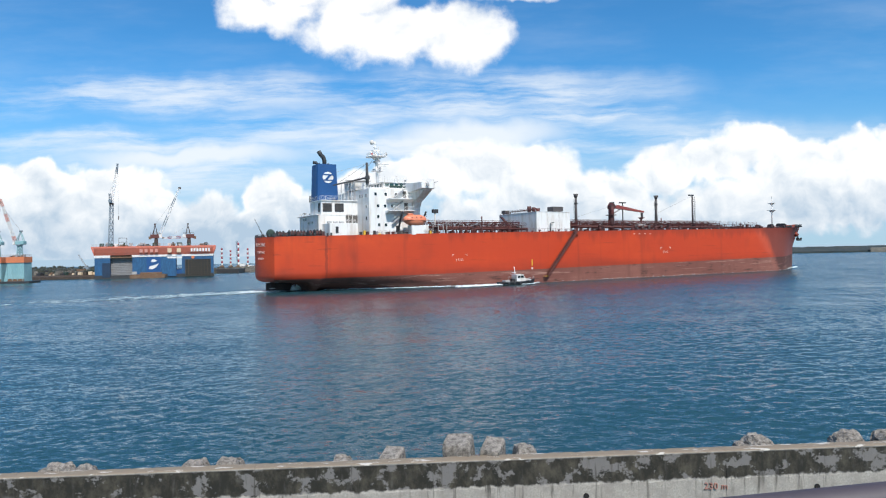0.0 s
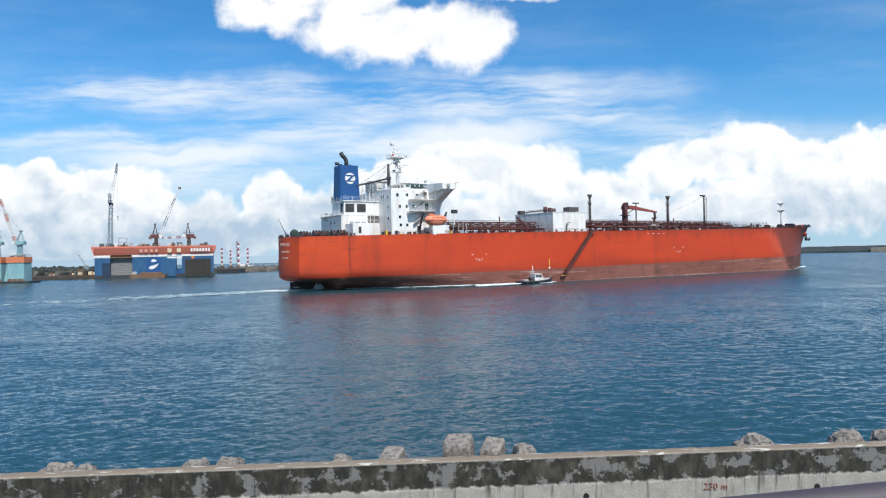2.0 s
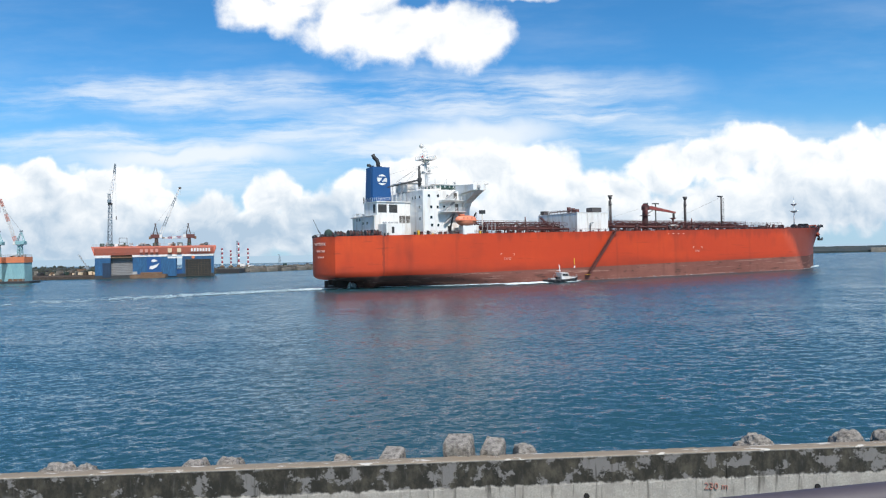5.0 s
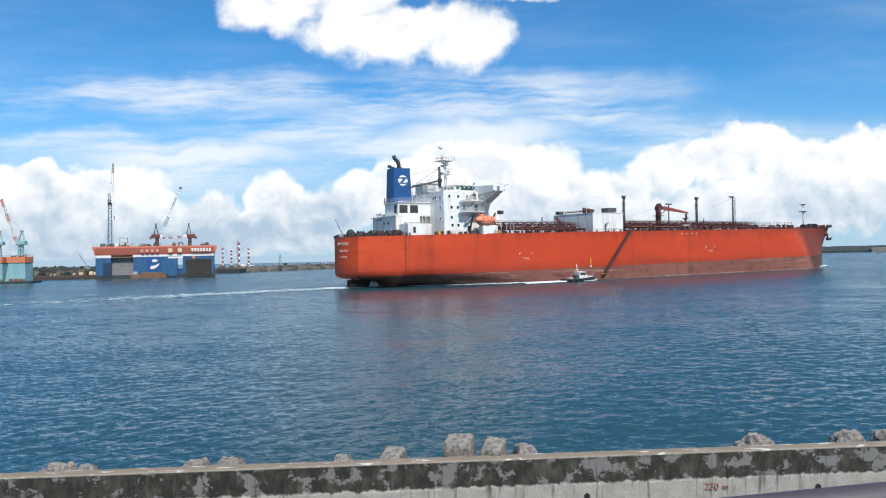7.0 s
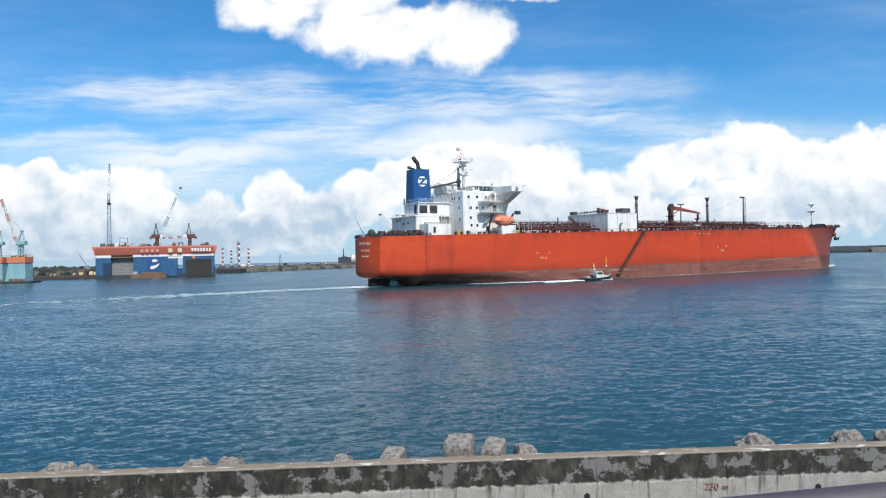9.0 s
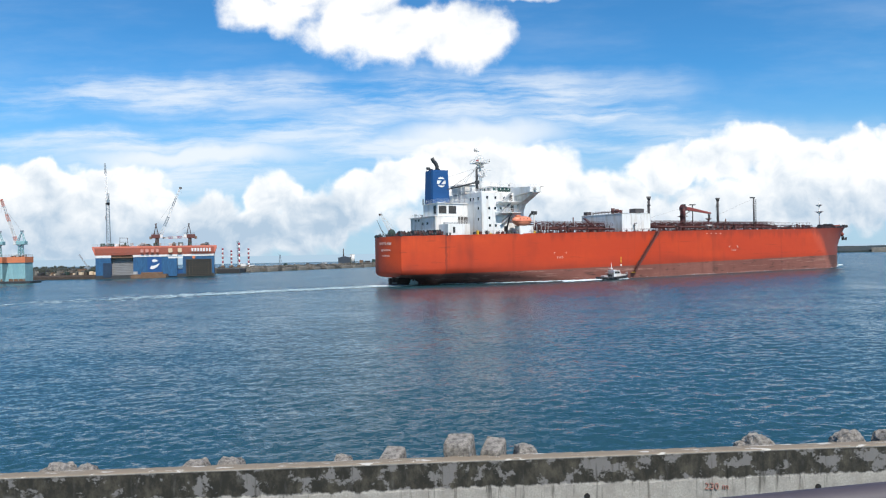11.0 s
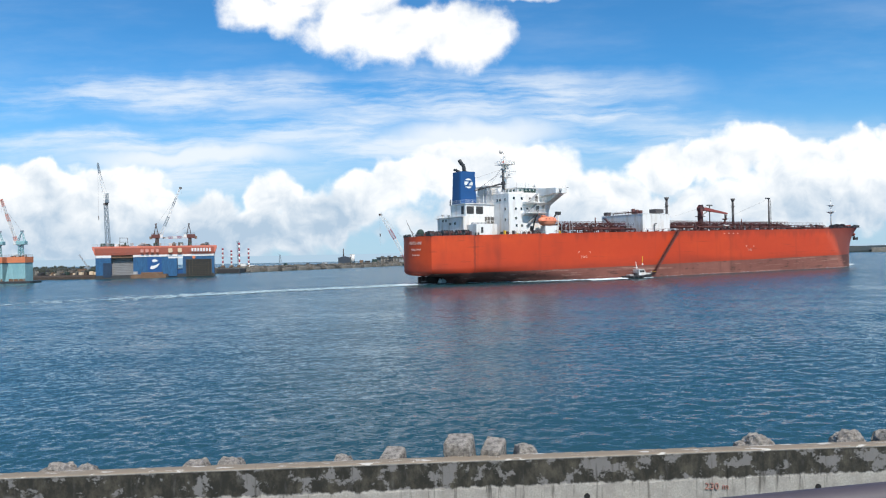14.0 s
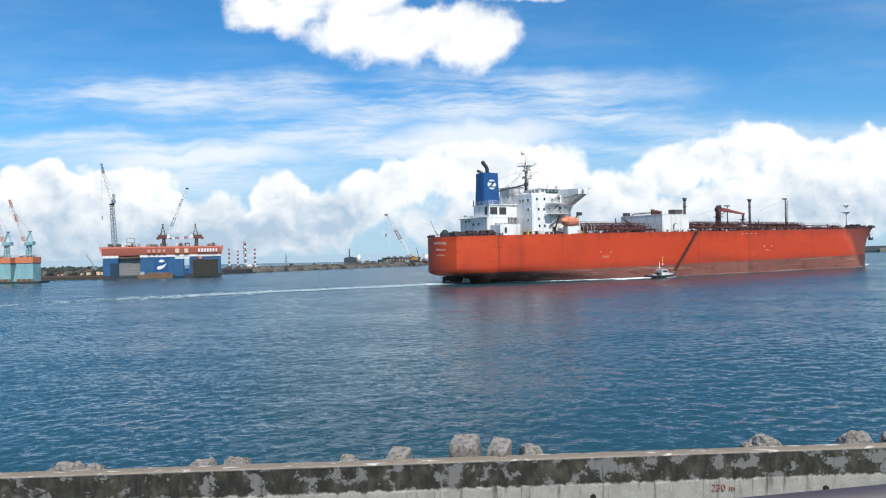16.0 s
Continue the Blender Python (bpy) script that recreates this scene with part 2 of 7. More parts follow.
# ---------------- materials ----------------
def hull_paint(name, colour, dull, streak, rough, scratch=None):
    """Ship's side paint: faded patches, rain streaks down the plates, rub marks along them and faint plate seams."""
    m = bpy.data.materials.new(name)
    m.use_nodes = True
    t = m.node_tree
    b = t.nodes["Principled BSDF"]
    b.inputs["Roughness"].default_value = rough
    b.inputs["Specular IOR Level"].default_value = 0.3
    co = t.nodes.new("ShaderNodeTexCoord")

    def noise_at(scale, detail, stretch, rgh=0.6):
        mp = t.nodes.new("ShaderNodeMapping")
        mp.inputs["Scale"].default_value = stretch
        n = t.nodes.new("ShaderNodeTexNoise")
        n.inputs["Scale"].default_value, n.inputs["Detail"].default_value, n.inputs["Roughness"].default_value = scale, detail, rgh
        t.links.new(co.outputs["Object"], mp.inputs["Vector"])
        t.links.new(mp.outputs[0], n.inputs["Vector"])
        return n.outputs["Fac"]

    def band(v, lo, hi, top=1.0):
        n = t.nodes.new("ShaderNodeMapRange")
        n.interpolation_type = "SMOOTHSTEP"
        n.inputs["From Min"].default_value, n.inputs["From Max"].default_value, n.inputs["To Max"].default_value = lo, hi, top
        t.links.new(v, n.inputs["Value"])
        return n.outputs["Result"]

    def layer(fac, under, over):
        n = t.nodes.new("ShaderNodeMix")
        n.data_type = "RGBA"
        t.links.new(fac, n.inputs["Factor"])
        if isinstance(under, tuple):
            n.inputs["A"].default_value = (*under, 1)
        else:
            t.links.new(under, n.inputs["A"])
        n.inputs["B"].default_value = (*over, 1)
        return n.outputs["Result"]
    c = layer(band(noise_at(0.035, 5, (0.5, 1, 1.4)), 0.35, 0.65), colour, dull)
    c = layer(band(noise_at(0.22, 6, (1, 1, 0.5)), 0.45, 0.7, 0.75), c, dull)
    c = layer(band(noise_at(0.28, 5, (1, 1, 0.06)), 0.54, 0.80, 0.5), c, streak)
    c = layer(band(noise_at(0.4, 6, (0.12, 1, 2.0)), 0.6, 0.78, 0.65), c, streak)
    c = layer(band(noise_at(0.07, 3, (1, 1, 0.6)), 0.58, 0.78, 0.6), c, streak)
    br = t.nodes.new("ShaderNodeTexBrick")
    br.inputs["Scale"].default_value, br.inputs["Mortar Size"].default_value, br.inputs["Brick Width"].default_value, br.inputs["Row Height"].default_value = 1.0, 0.05, 11.0, 2.6
    mp = t.nodes.new("ShaderNodeMapping")
    mp.inputs["Rotation"].default_value = (-math.pi / 2, 0, 0)
    t.links.new(co.outputs["Object"], mp.inputs["Vector"])
    t.links.new(mp.outputs[0], br.inputs["Vector"])
    c = layer(band(br.outputs["Fac"], 0.2, 1.0, 0.05), c, streak)
    sp = t.nodes.new("ShaderNodeSeparateXYZ")
    t.links.new(co.outputs["Object"], sp.inputs[0])

    def add(a, b2, k):
        n = t.nodes.new("ShaderNodeMath")
        n.operation = "MULTIPLY_ADD"
        t.links.new(b2, n.inputs[0])
        n.inputs[1].default_value = k
        t.links.new(a, n.inputs[2])
        return n.outputs[0]
    # staining and the bow's shaded turn, painted dark past a pale lit edge
    bow_shade_stain = add(add(sp.outputs[0], sp.outputs[2], 0.75), noise_at(0.25, 5, (1, 1, 0.4)), 5.0)
    c = layer(band(bow_shade_stain, 199.0, 203.0, 0.14), c, (0.55, 0.20, 0.15))
    c = layer(band(bow_shade_stain, 203.0, 207.5, 0.82), c, (0.065, 0.030, 0.026) if scratch else (0.15, 0.045, 0.034))
    if not scratch:
        # oily smears low on the side, drips from the deck edge, one rusty weld
        low = add(sp.outputs[2], noise_at(0.10, 5, (0.35, 1, 1.0)), 10.0)
        c = layer(band(low, 13.2, 9.0, 0.6), c, streak)
        drip = add(sp.outputs[2], noise_at(0.45, 5, (1, 1, 0.05)), 9.0)
        c = layer(band(drip, 18.0, 21.0, 0.5), c, streak)
        weld = add(sp.outputs[0], noise_at(0.5, 4, (1, 1, 0.4)), 1.4)
        dist = t.nodes.new("ShaderNodeMath")
        dist.operation = "COMPARE"
        t.links.new(weld, dist.inputs[0])
        dist.inputs[1].default_value, dist.inputs[2].default_value = 13.7, 0.28
        c = layer(band(dist.outputs[0], 0.0, 1.6, 0.9), c, streak)
    if scratch:
        c = layer(band(noise_at(0.5, 7, (0.08, 1, 3.0), 0.7), 0.55, 0.64, 0.9), c, scratch)
        c = layer(band(noise_at(0.9, 5, (0.2, 1, 1.0)), 0.55, 0.7, 0.9), c, streak)
    t.links.new(c, b.inputs["Base Color"])
    bp = t.nodes.new("ShaderNodeBump")
    bp.inputs["Strength"].default_value, bp.inputs["Distance"].default_value = 0.35, 0.12
    t.links.new(noise_at(0.35, 2, (1, 1, 1)), bp.inputs["Height"])
    t.links.new(bp.outputs["Normal"], b.inputs["Normal"])
    return m


ORANGE = hull_paint("orange_hull_paint", (0.60, 0.072, 0.017), (0.49, 0.052, 0.016), (0.20, 0.032, 0.018), 0.55)
BOOT = hull_paint("worn_boot_top", (0.27, 0.110, 0.082), (0.18, 0.068, 0.052), (0.07, 0.034, 0.028), 0.75, (0.36, 0.20, 0.16))
WHITE = material("white_ship_paint", (0.76, 0.76, 0.745), 0.5, scale=0.5, vary=0.05, second=(0.55, 0.49, 0.42), amount=0.41, stretch=(1, 1, 0.18))
BLUE = material("blue_funnel_paint", (0.010, 0.072, 0.22), 0.5, scale=0.3, vary=0.1, amount=0.4)
MAROON = material("dark_maroon_deck_paint", (0.11, 0.025, 0.022), 0.65, scale=0.5, vary=0.35, second=(0.06, 0.03, 0.028), amount=0.5)
DARK = material("dark_grey_steel", (0.04, 0.042, 0.045), 0.6, scale=0.8, vary=0.3)
GLASS = material("dark_window_glass", (0.012, 0.016, 0.02), 0.12, scale=1, vary=0.1, spec=0.6)
GREENGLASS = material("green_tinted_window_glass", (0.030, 0.085, 0.075), 0.15, scale=1, vary=0.15, spec=0.6)
MASTGREY = material("sooty_mast_paint", (0.085, 0.075, 0.075), 0.65, scale=0.8, vary=0.3)
GREYST = material("light_grey_steel", (0.36, 0.36, 0.36), 0.55, scale=0.8, vary=0.15)
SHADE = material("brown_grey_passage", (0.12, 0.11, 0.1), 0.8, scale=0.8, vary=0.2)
FLAGRED = material("red_bunting", (0.36, 0.06, 0.06), 0.8, scale=2, vary=0.1)
GREENC = material("dark_green_canvas", (0.03, 0.06, 0.05), 0.85, scale=1.5, vary=0.3)
LIFE = material("lifeboat_orange", (0.70, 0.235, 0.13), 0.45, scale=0.6, vary=0.08, second=(0.6, 0.13, 0.06), amount=0.35)
JIBRED = material("faded_red_jib", (0.26, 0.055, 0.045), 0.6, scale=0.5, vary=0.15)
MARKS = material("worn_white_marking", (0.78, 0.60, 0.52), 0.65, scale=1.5, vary=0.2, second=(0.62, 0.20, 0.12), amount=0.46)
LADDER = material("grimy_red_brown_steel", (0.12, 0.036, 0.028), 0.7, scale=0.9, vary=0.3)
YELLOW = material("yellow_marking_paint", (0.7, 0.42, 0.04), 0.6, scale=1, vary=0.1)
BOOTDARK = material("dark_fouled_steel", (0.05, 0.03, 0.026), 0.8, scale=0.6, vary=0.3)
# ---------------- water ----------------
def water_material():
    m = bpy.data.materials.new("harbour_water")
    m.use_nodes = True
    t = m.node_tree
    b = t.nodes["Principled BSDF"]
    b.inputs["Base Color"].default_value = (0.018, 0.060, 0.076, 1)
    b.inputs["Roughness"].default_value = 0.13
    b.inputs["IOR"].default_value = 1.33
    co = t.nodes.new("ShaderNodeTexCoord")
    # sheltered under the wall, ruffled by the wind out in the basin
    sp = t.nodes.new("ShaderNodeSeparateXYZ")
    t.links.new(co.outputs["Object"], sp.inputs[0])
    ruffle = t.nodes.new("ShaderNodeMapRange")
    for k, v in (("From Min", 25), ("From Max", 190), ("To Min", 0.12), ("To Max", 0.22)):
        ruffle.inputs[k].default_value = v
    t.links.new(sp.outputs[1], ruffle.inputs["Value"])
    t.links.new(ruffle.outputs["Result"], b.inputs["Roughness"])
    # ripples tilt the surface at several scales
    geo = t.nodes.new("ShaderNodeNewGeometry")
    # a wind from the sea wall steepens the near side of each ripple
    steep = t.nodes.new("ShaderNodeMapRange")
    for k, v in (("From Min", 25), ("From Max", 200), ("To Min", -0.060), ("To Max", -0.085)):
        steep.inputs[k].default_value = v
    t.links.new(sp.outputs[1], steep.inputs["Value"])
    toward = t.nodes.new("ShaderNodeCombineXYZ")
    t.links.new(steep.outputs["Result"], toward.inputs[1])
    lean = t.nodes.new("ShaderNodeVectorMath")
    t.links.new(geo.outputs["Normal"], lean.inputs[0])
    t.links.new(toward.outputs[0], lean.inputs[1])
    tilt = lean.outputs[0]
    for sc, amount, ang, st, det in ((0.045, 0.15, 0.15, (1, 2.2, 1), 3), (0.35, 0.17, 0.35, (1, 2.0, 1), 3), (1.1, 0.26, -0.30, (1, 1.8, 1), 5), (2.6, 0.52, 0.12, (1, 2.0, 1), 6), (9.0, 0.44, -0.2, (1, 1.8, 1), 3)):
        mp = t.nodes.new("ShaderNodeMapping")
        mp.inputs["Rotation"].default_value = (0, 0, ang)
        mp.inputs["Scale"].default_value = st
        n = t.nodes.new("ShaderNodeTexNoise")
        n.inputs["Scale"].default_value, n.inputs["Detail"].default_value = sc, det
        t.links.new(co.outputs["Object"], mp.inputs["Vector"])
        t.links.new(mp.outputs[0], n.inputs["Vector"])
        off = t.nodes.new("ShaderNodeVectorMath")
        off.operation = "SUBTRACT"
        off.inputs[1].default_value = (0.5, 0.5, 0.5)
        t.links.new(n.outputs["Color"], off.inputs[0])
        add = t.nodes.new("ShaderNodeVectorMath")
        add.operation = "MULTIPLY_ADD"
        add.inputs[1].default_value = (amount * 0.6, amount, 0.0)
        t.links.new(off.outputs[0], add.inputs[0])
        t.links.new(tilt, add.inputs[2])
        tilt = add.outputs[0]
    unit = t.nodes.new("ShaderNodeVectorMath")
    unit.operation = "NORMALIZE"
    t.links.new(tilt, unit.inputs[0])
    t.links.new(unit.outputs[0], b.inputs["Normal"])
    return m


WATER = water_material()


def sea_sheet():
    """One sheet to the horizon; waves are modelled in the harbour basin and die out towards its edges."""
    rng = np.random.default_rng(5)
    cols, rows, near, far_y = 640, 720, 16.0, 330.0
    y = near * (far_y / near) ** np.linspace(0, 1, rows)
    s = np.linspace(-1, 1, cols)
    Y = np.repeat(y[:, None], cols, 1)
    X = s[None, :] * (0.74 * Y + 16)
    step = np.gradient(y)[:, None]
    Z = np.zeros_like(X)
    for k in range(110):
        lam = 0.34 * (2.3 / 0.34) ** rng.random()
        ang = rng.normal(0.0, 0.75) + math.pi * 0.5 + 0.25
        amp = 0.0017 * lam ** 0.7
        fade = np.clip(1.6 - 2.6 * step / lam, 0, 1)
        Z += fade * amp * np.sin((X * math.cos(ang) + Y * math.sin(ang)) * 2 * math.pi / lam + rng.random() * 7)
    gust = 0.75 + 0.35 * np.sin(X * 0.06 + Y * 0.11 + 1.0) * np.sin(Y * 0.07 - X * 0.03) + 0.2 * np.sin(X * 0.17 - Y * 0.05)
    gust *= 1 + 0.4 * np.tanh(X / 22)                 # fresher towards the harbour mouth
    Z = gust * (Z + 0.9 * Z * np.abs(Z) ** 0.5)       # peaked crests, flat troughs, in gusts
    Z *= np.clip((1 - np.abs(s))[None, :] * 12, 0, 1) * np.clip((far_y - Y) / 120, 0, 1)
    verts = np.stack([X, Y, Z], -1).reshape(-1, 3)
    i = np.arange((rows - 1) * cols).reshape(rows - 1, cols)[:, :-1].ravel()
    quads = np.stack([i, i + 1, i + cols + 1, i + cols], -1)
    # the flat surround, joined to the rim of the basin
    n = len(verts)
    verts = np.concatenate([verts, [(-4600, -4600, 0), (4600, -4600, 0), (4600, 4600, 0), (-4600, 4600, 0)]])
    d, c = (rows - 1) * cols, rows * cols - 1
    rim = [[n, n + 1] + list(range(cols - 1, -1, -1)),
           [n + 1, n + 2] + list(range(c, 0, -cols)),
           [n + 2, n + 3] + list(range(d, c + 1)),
           [n + 3, n] + list(range(0, rows * cols, cols))]
    loops = np.concatenate([quads.ravel()] + [np.array(r) for r in rim]).astype(np.int32)
    sizes = np.concatenate([np.full(len(quads), 4), [len(r) for r in rim]]).astype(np.int32)
    me = bpy.data.meshes.new("water")
    me.vertices.add(len(verts))
    me.vertices.foreach_set("co", verts.astype(np.float32).ravel())
    me.loops.add(len(loops))
    me.loops.foreach_set("vertex_index", loops)
    me.polygons.add(len(sizes))
    me.polygons.foreach_set("loop_start", np.concatenate([[0], np.cumsum(sizes)[:-1]]).astype(np.int32))
    me.polygons.foreach_set("use_smooth", np.concatenate([np.ones(len(quads), bool), np.zeros(4, bool)]))
    me.update(calc_edges=True)
    me.materials.append(WATER)
    return new("water", me)


sea = tagged(sea_sheet(), "rippled blue-green harbour water", "water", kind="structure")
sea.location = (0, 0, 0.35)
# ---------------- tanker ----------------
def curve(table, x):
    """Smooth interpolation in a short table of (x, y)."""
    if x <= table[0][0]:
        return table[0][1]
    for (a, p), (b, q) in zip(table, table[1:]):
        if x <= b:
            f = (x - a) / (b - a)
            return p + (q - p) * f
    return table[-1][1]


DECK_B = ((0, 9.0), (8, 11.6), (16, 13.8), (30, 17.2), (45, 19.6), (60, 20.8), (75, 21.2), (202, 21.0), (212, 19.6), (220, 16.9), (228, 12.6), (236, 8.0), (243, 3.9), (247, 1.6), (250, 0.3))
WATER_B = ((9, 0.6), (16, 3.5), (30, 11.5), (45, 17.5), (60, 20.4), (75, 21.2), (196, 21.2), (206, 19.6), (214, 16.2), (222, 11.6), (230, 7.0), (236, 3.8), (241, 1.2), (243, 0.2))
KEEL = ((0, 3.0), (5, 2.7), (9, 2.1), (10.2, 1.5), (11, -1.5), (40, -2.5), (240, -2.5), (243, -2.5))


def deck_z(x):
    return 15.25 + 0.0105 * x + (0.0 if x < 195 else 1.5 * ((x - 195) / 55) ** 1.5)


def boot_z(x):
    return 3.75 + 0.0105 * x


def stem_x(z):
    return curve(((-3, 243), (4, 243.4), (10, 243.8), (14, 245.2), (17, 247.6), (20, 250.2)), z)


def hull_half(x, z):
    """Half breadth of the hull at station x and height z."""
    zk, zd = curve(KEEL, x), deck_z(x)
    if x < 75:
        bw = curve(WATER_B, x) if x > 9 else 0.0
        bd = curve(DECK_B, x)
        full = curve(((0, zk + 1.6), (6, 4.6), (14, 5.6), (30, 4.8), (60, 1.8), (75, 0.8)), x)
        if z >= full:
            return bd
        s = max(0.0, (z - zk) / (full - zk))
        r = (1 - (1 - s) ** 2.4) ** (1 / 2.4)
        if x > 12:
            if z < 0:
                return bw * max(0.0, (z - zk) / (0 - zk)) ** 0.4
            r = ((z / full) * (2 - z / full)) ** 0.8
            return bw + (bd - bw) * r
        return bd * r
    if x > 190:
        f = min(1, max(0, z / zd)) ** 3.5
        return curve(WATER_B, x) * (1 - f) + curve(DECK_B, x) * f
    return curve(DECK_B, x)


def crown(y):
    """How far the transom bulges aft of its corners."""
    return 2.0 * max(0.0, 1 - (y / 9.0) ** 2)


def hull_meshes(ship):
    xs = [0, 1.5, 3, 5, 7, 9, 11, 13, 15, 18, 21, 25, 30, 35, 40, 45, 52, 60, 68, 75] + list(range(85, 196, 10)) + [200, 205, 209, 213, 217, 221, 225, 229, 233, 236, 239, 241.5, 243.5, 245.5, 247.5, 249, 250]
    low, up, deck = bmesh.new(), bmesh.new(), bmesh.new()

    def level(x, k, n, lower):
        zk, zb, zd = curve(KEEL, x), boot_z(x), deck_z(x)
        a, b = (zk, zb) if lower else (zb, zd)
        return a + (b - a) * k / n

    def point(x, z, side):
        sx = stem_x(z)
        if x > 225:                       # pull the forward stations back to the raked stem
            f = (x - 225) / 25
            x2 = 225 + f * (sx - 225)
        else:
            x2 = x
        y = hull_half(x2, z) if x2 < sx - 0.05 else 0.05
        return (x2, side * y, z)
    for side in (-1, 1):
        for bm2, lower, n in ((low, True, 10), (up, False, 14)):
            grid = [[bm2.verts.new(point(x, level(x, k, n, lower), side)) for k in range(n + 1)] for x in xs]
            for a, b in zip(grid, grid[1:]):
                for k in range(n):
                    q = (a[k], b[k], b[k + 1], a[k + 1])
                    f = bm2.faces.new(q if side < 0 else q[::-1])
                    f.smooth = True
    # transom plate, crowned in plan
    tr = bmesh.new()
    n, cols = 16, 20
    zs = [curve(KEEL, 0) + (deck_z(0) - curve(KEEL, 0)) * (k / n) ** 1.6 for k in range(n + 1)]
    rows = []
    for z in zs:
        h = max(0.02, hull_half(0, z))
        rows.append([tr.verts.new((-crown(h * (2 * j / cols - 1)) + crown(h), h * (2 * j / cols - 1), z)) for j in range(cols + 1)])
    for a, b in zip(rows, rows[1:]):
        for j in range(cols):
            tr.faces.new((a[j], b[j], b[j + 1], a[j + 1])).smooth = True
    rim = [tr.verts.new((-crown(9.0 * (2 * j / cols - 1)), 9.0 * (2 * j / cols - 1) * 0.99, deck_z(0) - 0.25)) for j in range(cols + 1)]
    tr.faces.new(rim)
    bmesh.ops.recalc_face_normals(tr, faces=tr.faces)
    # weather deck, a little below the edge
    row = [(deck.verts.new((stem_x(deck_z(x)) - (250 - x) if x > 225 else x, -max(0.05, curve(DECK_B, x) - 0.05), deck_z(x) - 0.25)),
            deck.verts.new((stem_x(deck_z(x)) - (250 - x) if x > 225 else x, max(0.05, curve(DECK_B, x) - 0.05), deck_z(x) - 0.25))) for x in xs]
    for (a, b), (c, d) in zip(row, row[1:]):
        deck.faces.new((a, c, d, b))
    part("hull_side", up, ORANGE, ship, "sunlit orange-red hull paint with rub marks")
    part("hull_bottom", low, BOOT, ship, "scraped dull red-brown boot-top band")
    part("transom", tr, ORANGE, ship)
    part("weather_deck", deck, MAROON, ship)


ship = thing("tanker", "large orange-hulled oil tanker with white superstructure and blue funnel", "ship")
hull_meshes(ship)



def dk(x):
    """Top of the weather deck."""
    return deck_z(x) - 0.25


def block(name, x0, x1, y0, y1, z0, z1, mat, parent, bevel=0.06, label=""):
    return part(name, box(x0, x1, y0, y1, z0, z1, bevel), mat, parent, label)


def window_on(parent, face, along, z, w, h, at, mat=None, name="window"):
    """A framed pane on a wall: face 'stbd' lies at y=at, face 'aft' at x=at."""
    bm = bmesh.new()
    if face == "stbd":
        box(along - w / 2 - 0.1, along + w / 2 + 0.1, at - 0.06, at + 0.05, z - h / 2 - 0.1, z + h / 2 + 0.1, bm=bm)
    else:
        box(at - 0.06, at + 0.05, along - w / 2 - 0.1, along + w / 2 + 0.1, z - h / 2 - 0.1, z + h / 2 + 0.1, bm=bm)
    frame_ob = part(name, bm, WHITE, parent)
    bm = bmesh.new()
    if face == "stbd":
        box(along - w / 2, along + w / 2, at - 0.09, at, z - h / 2, z + h / 2, bm=bm)
    else:
        box(at - 0.09, at, along - w / 2, along + w / 2, z - h / 2, z + h / 2, bm=bm)
    part("pane", bm, mat or GLASS, frame_ob)


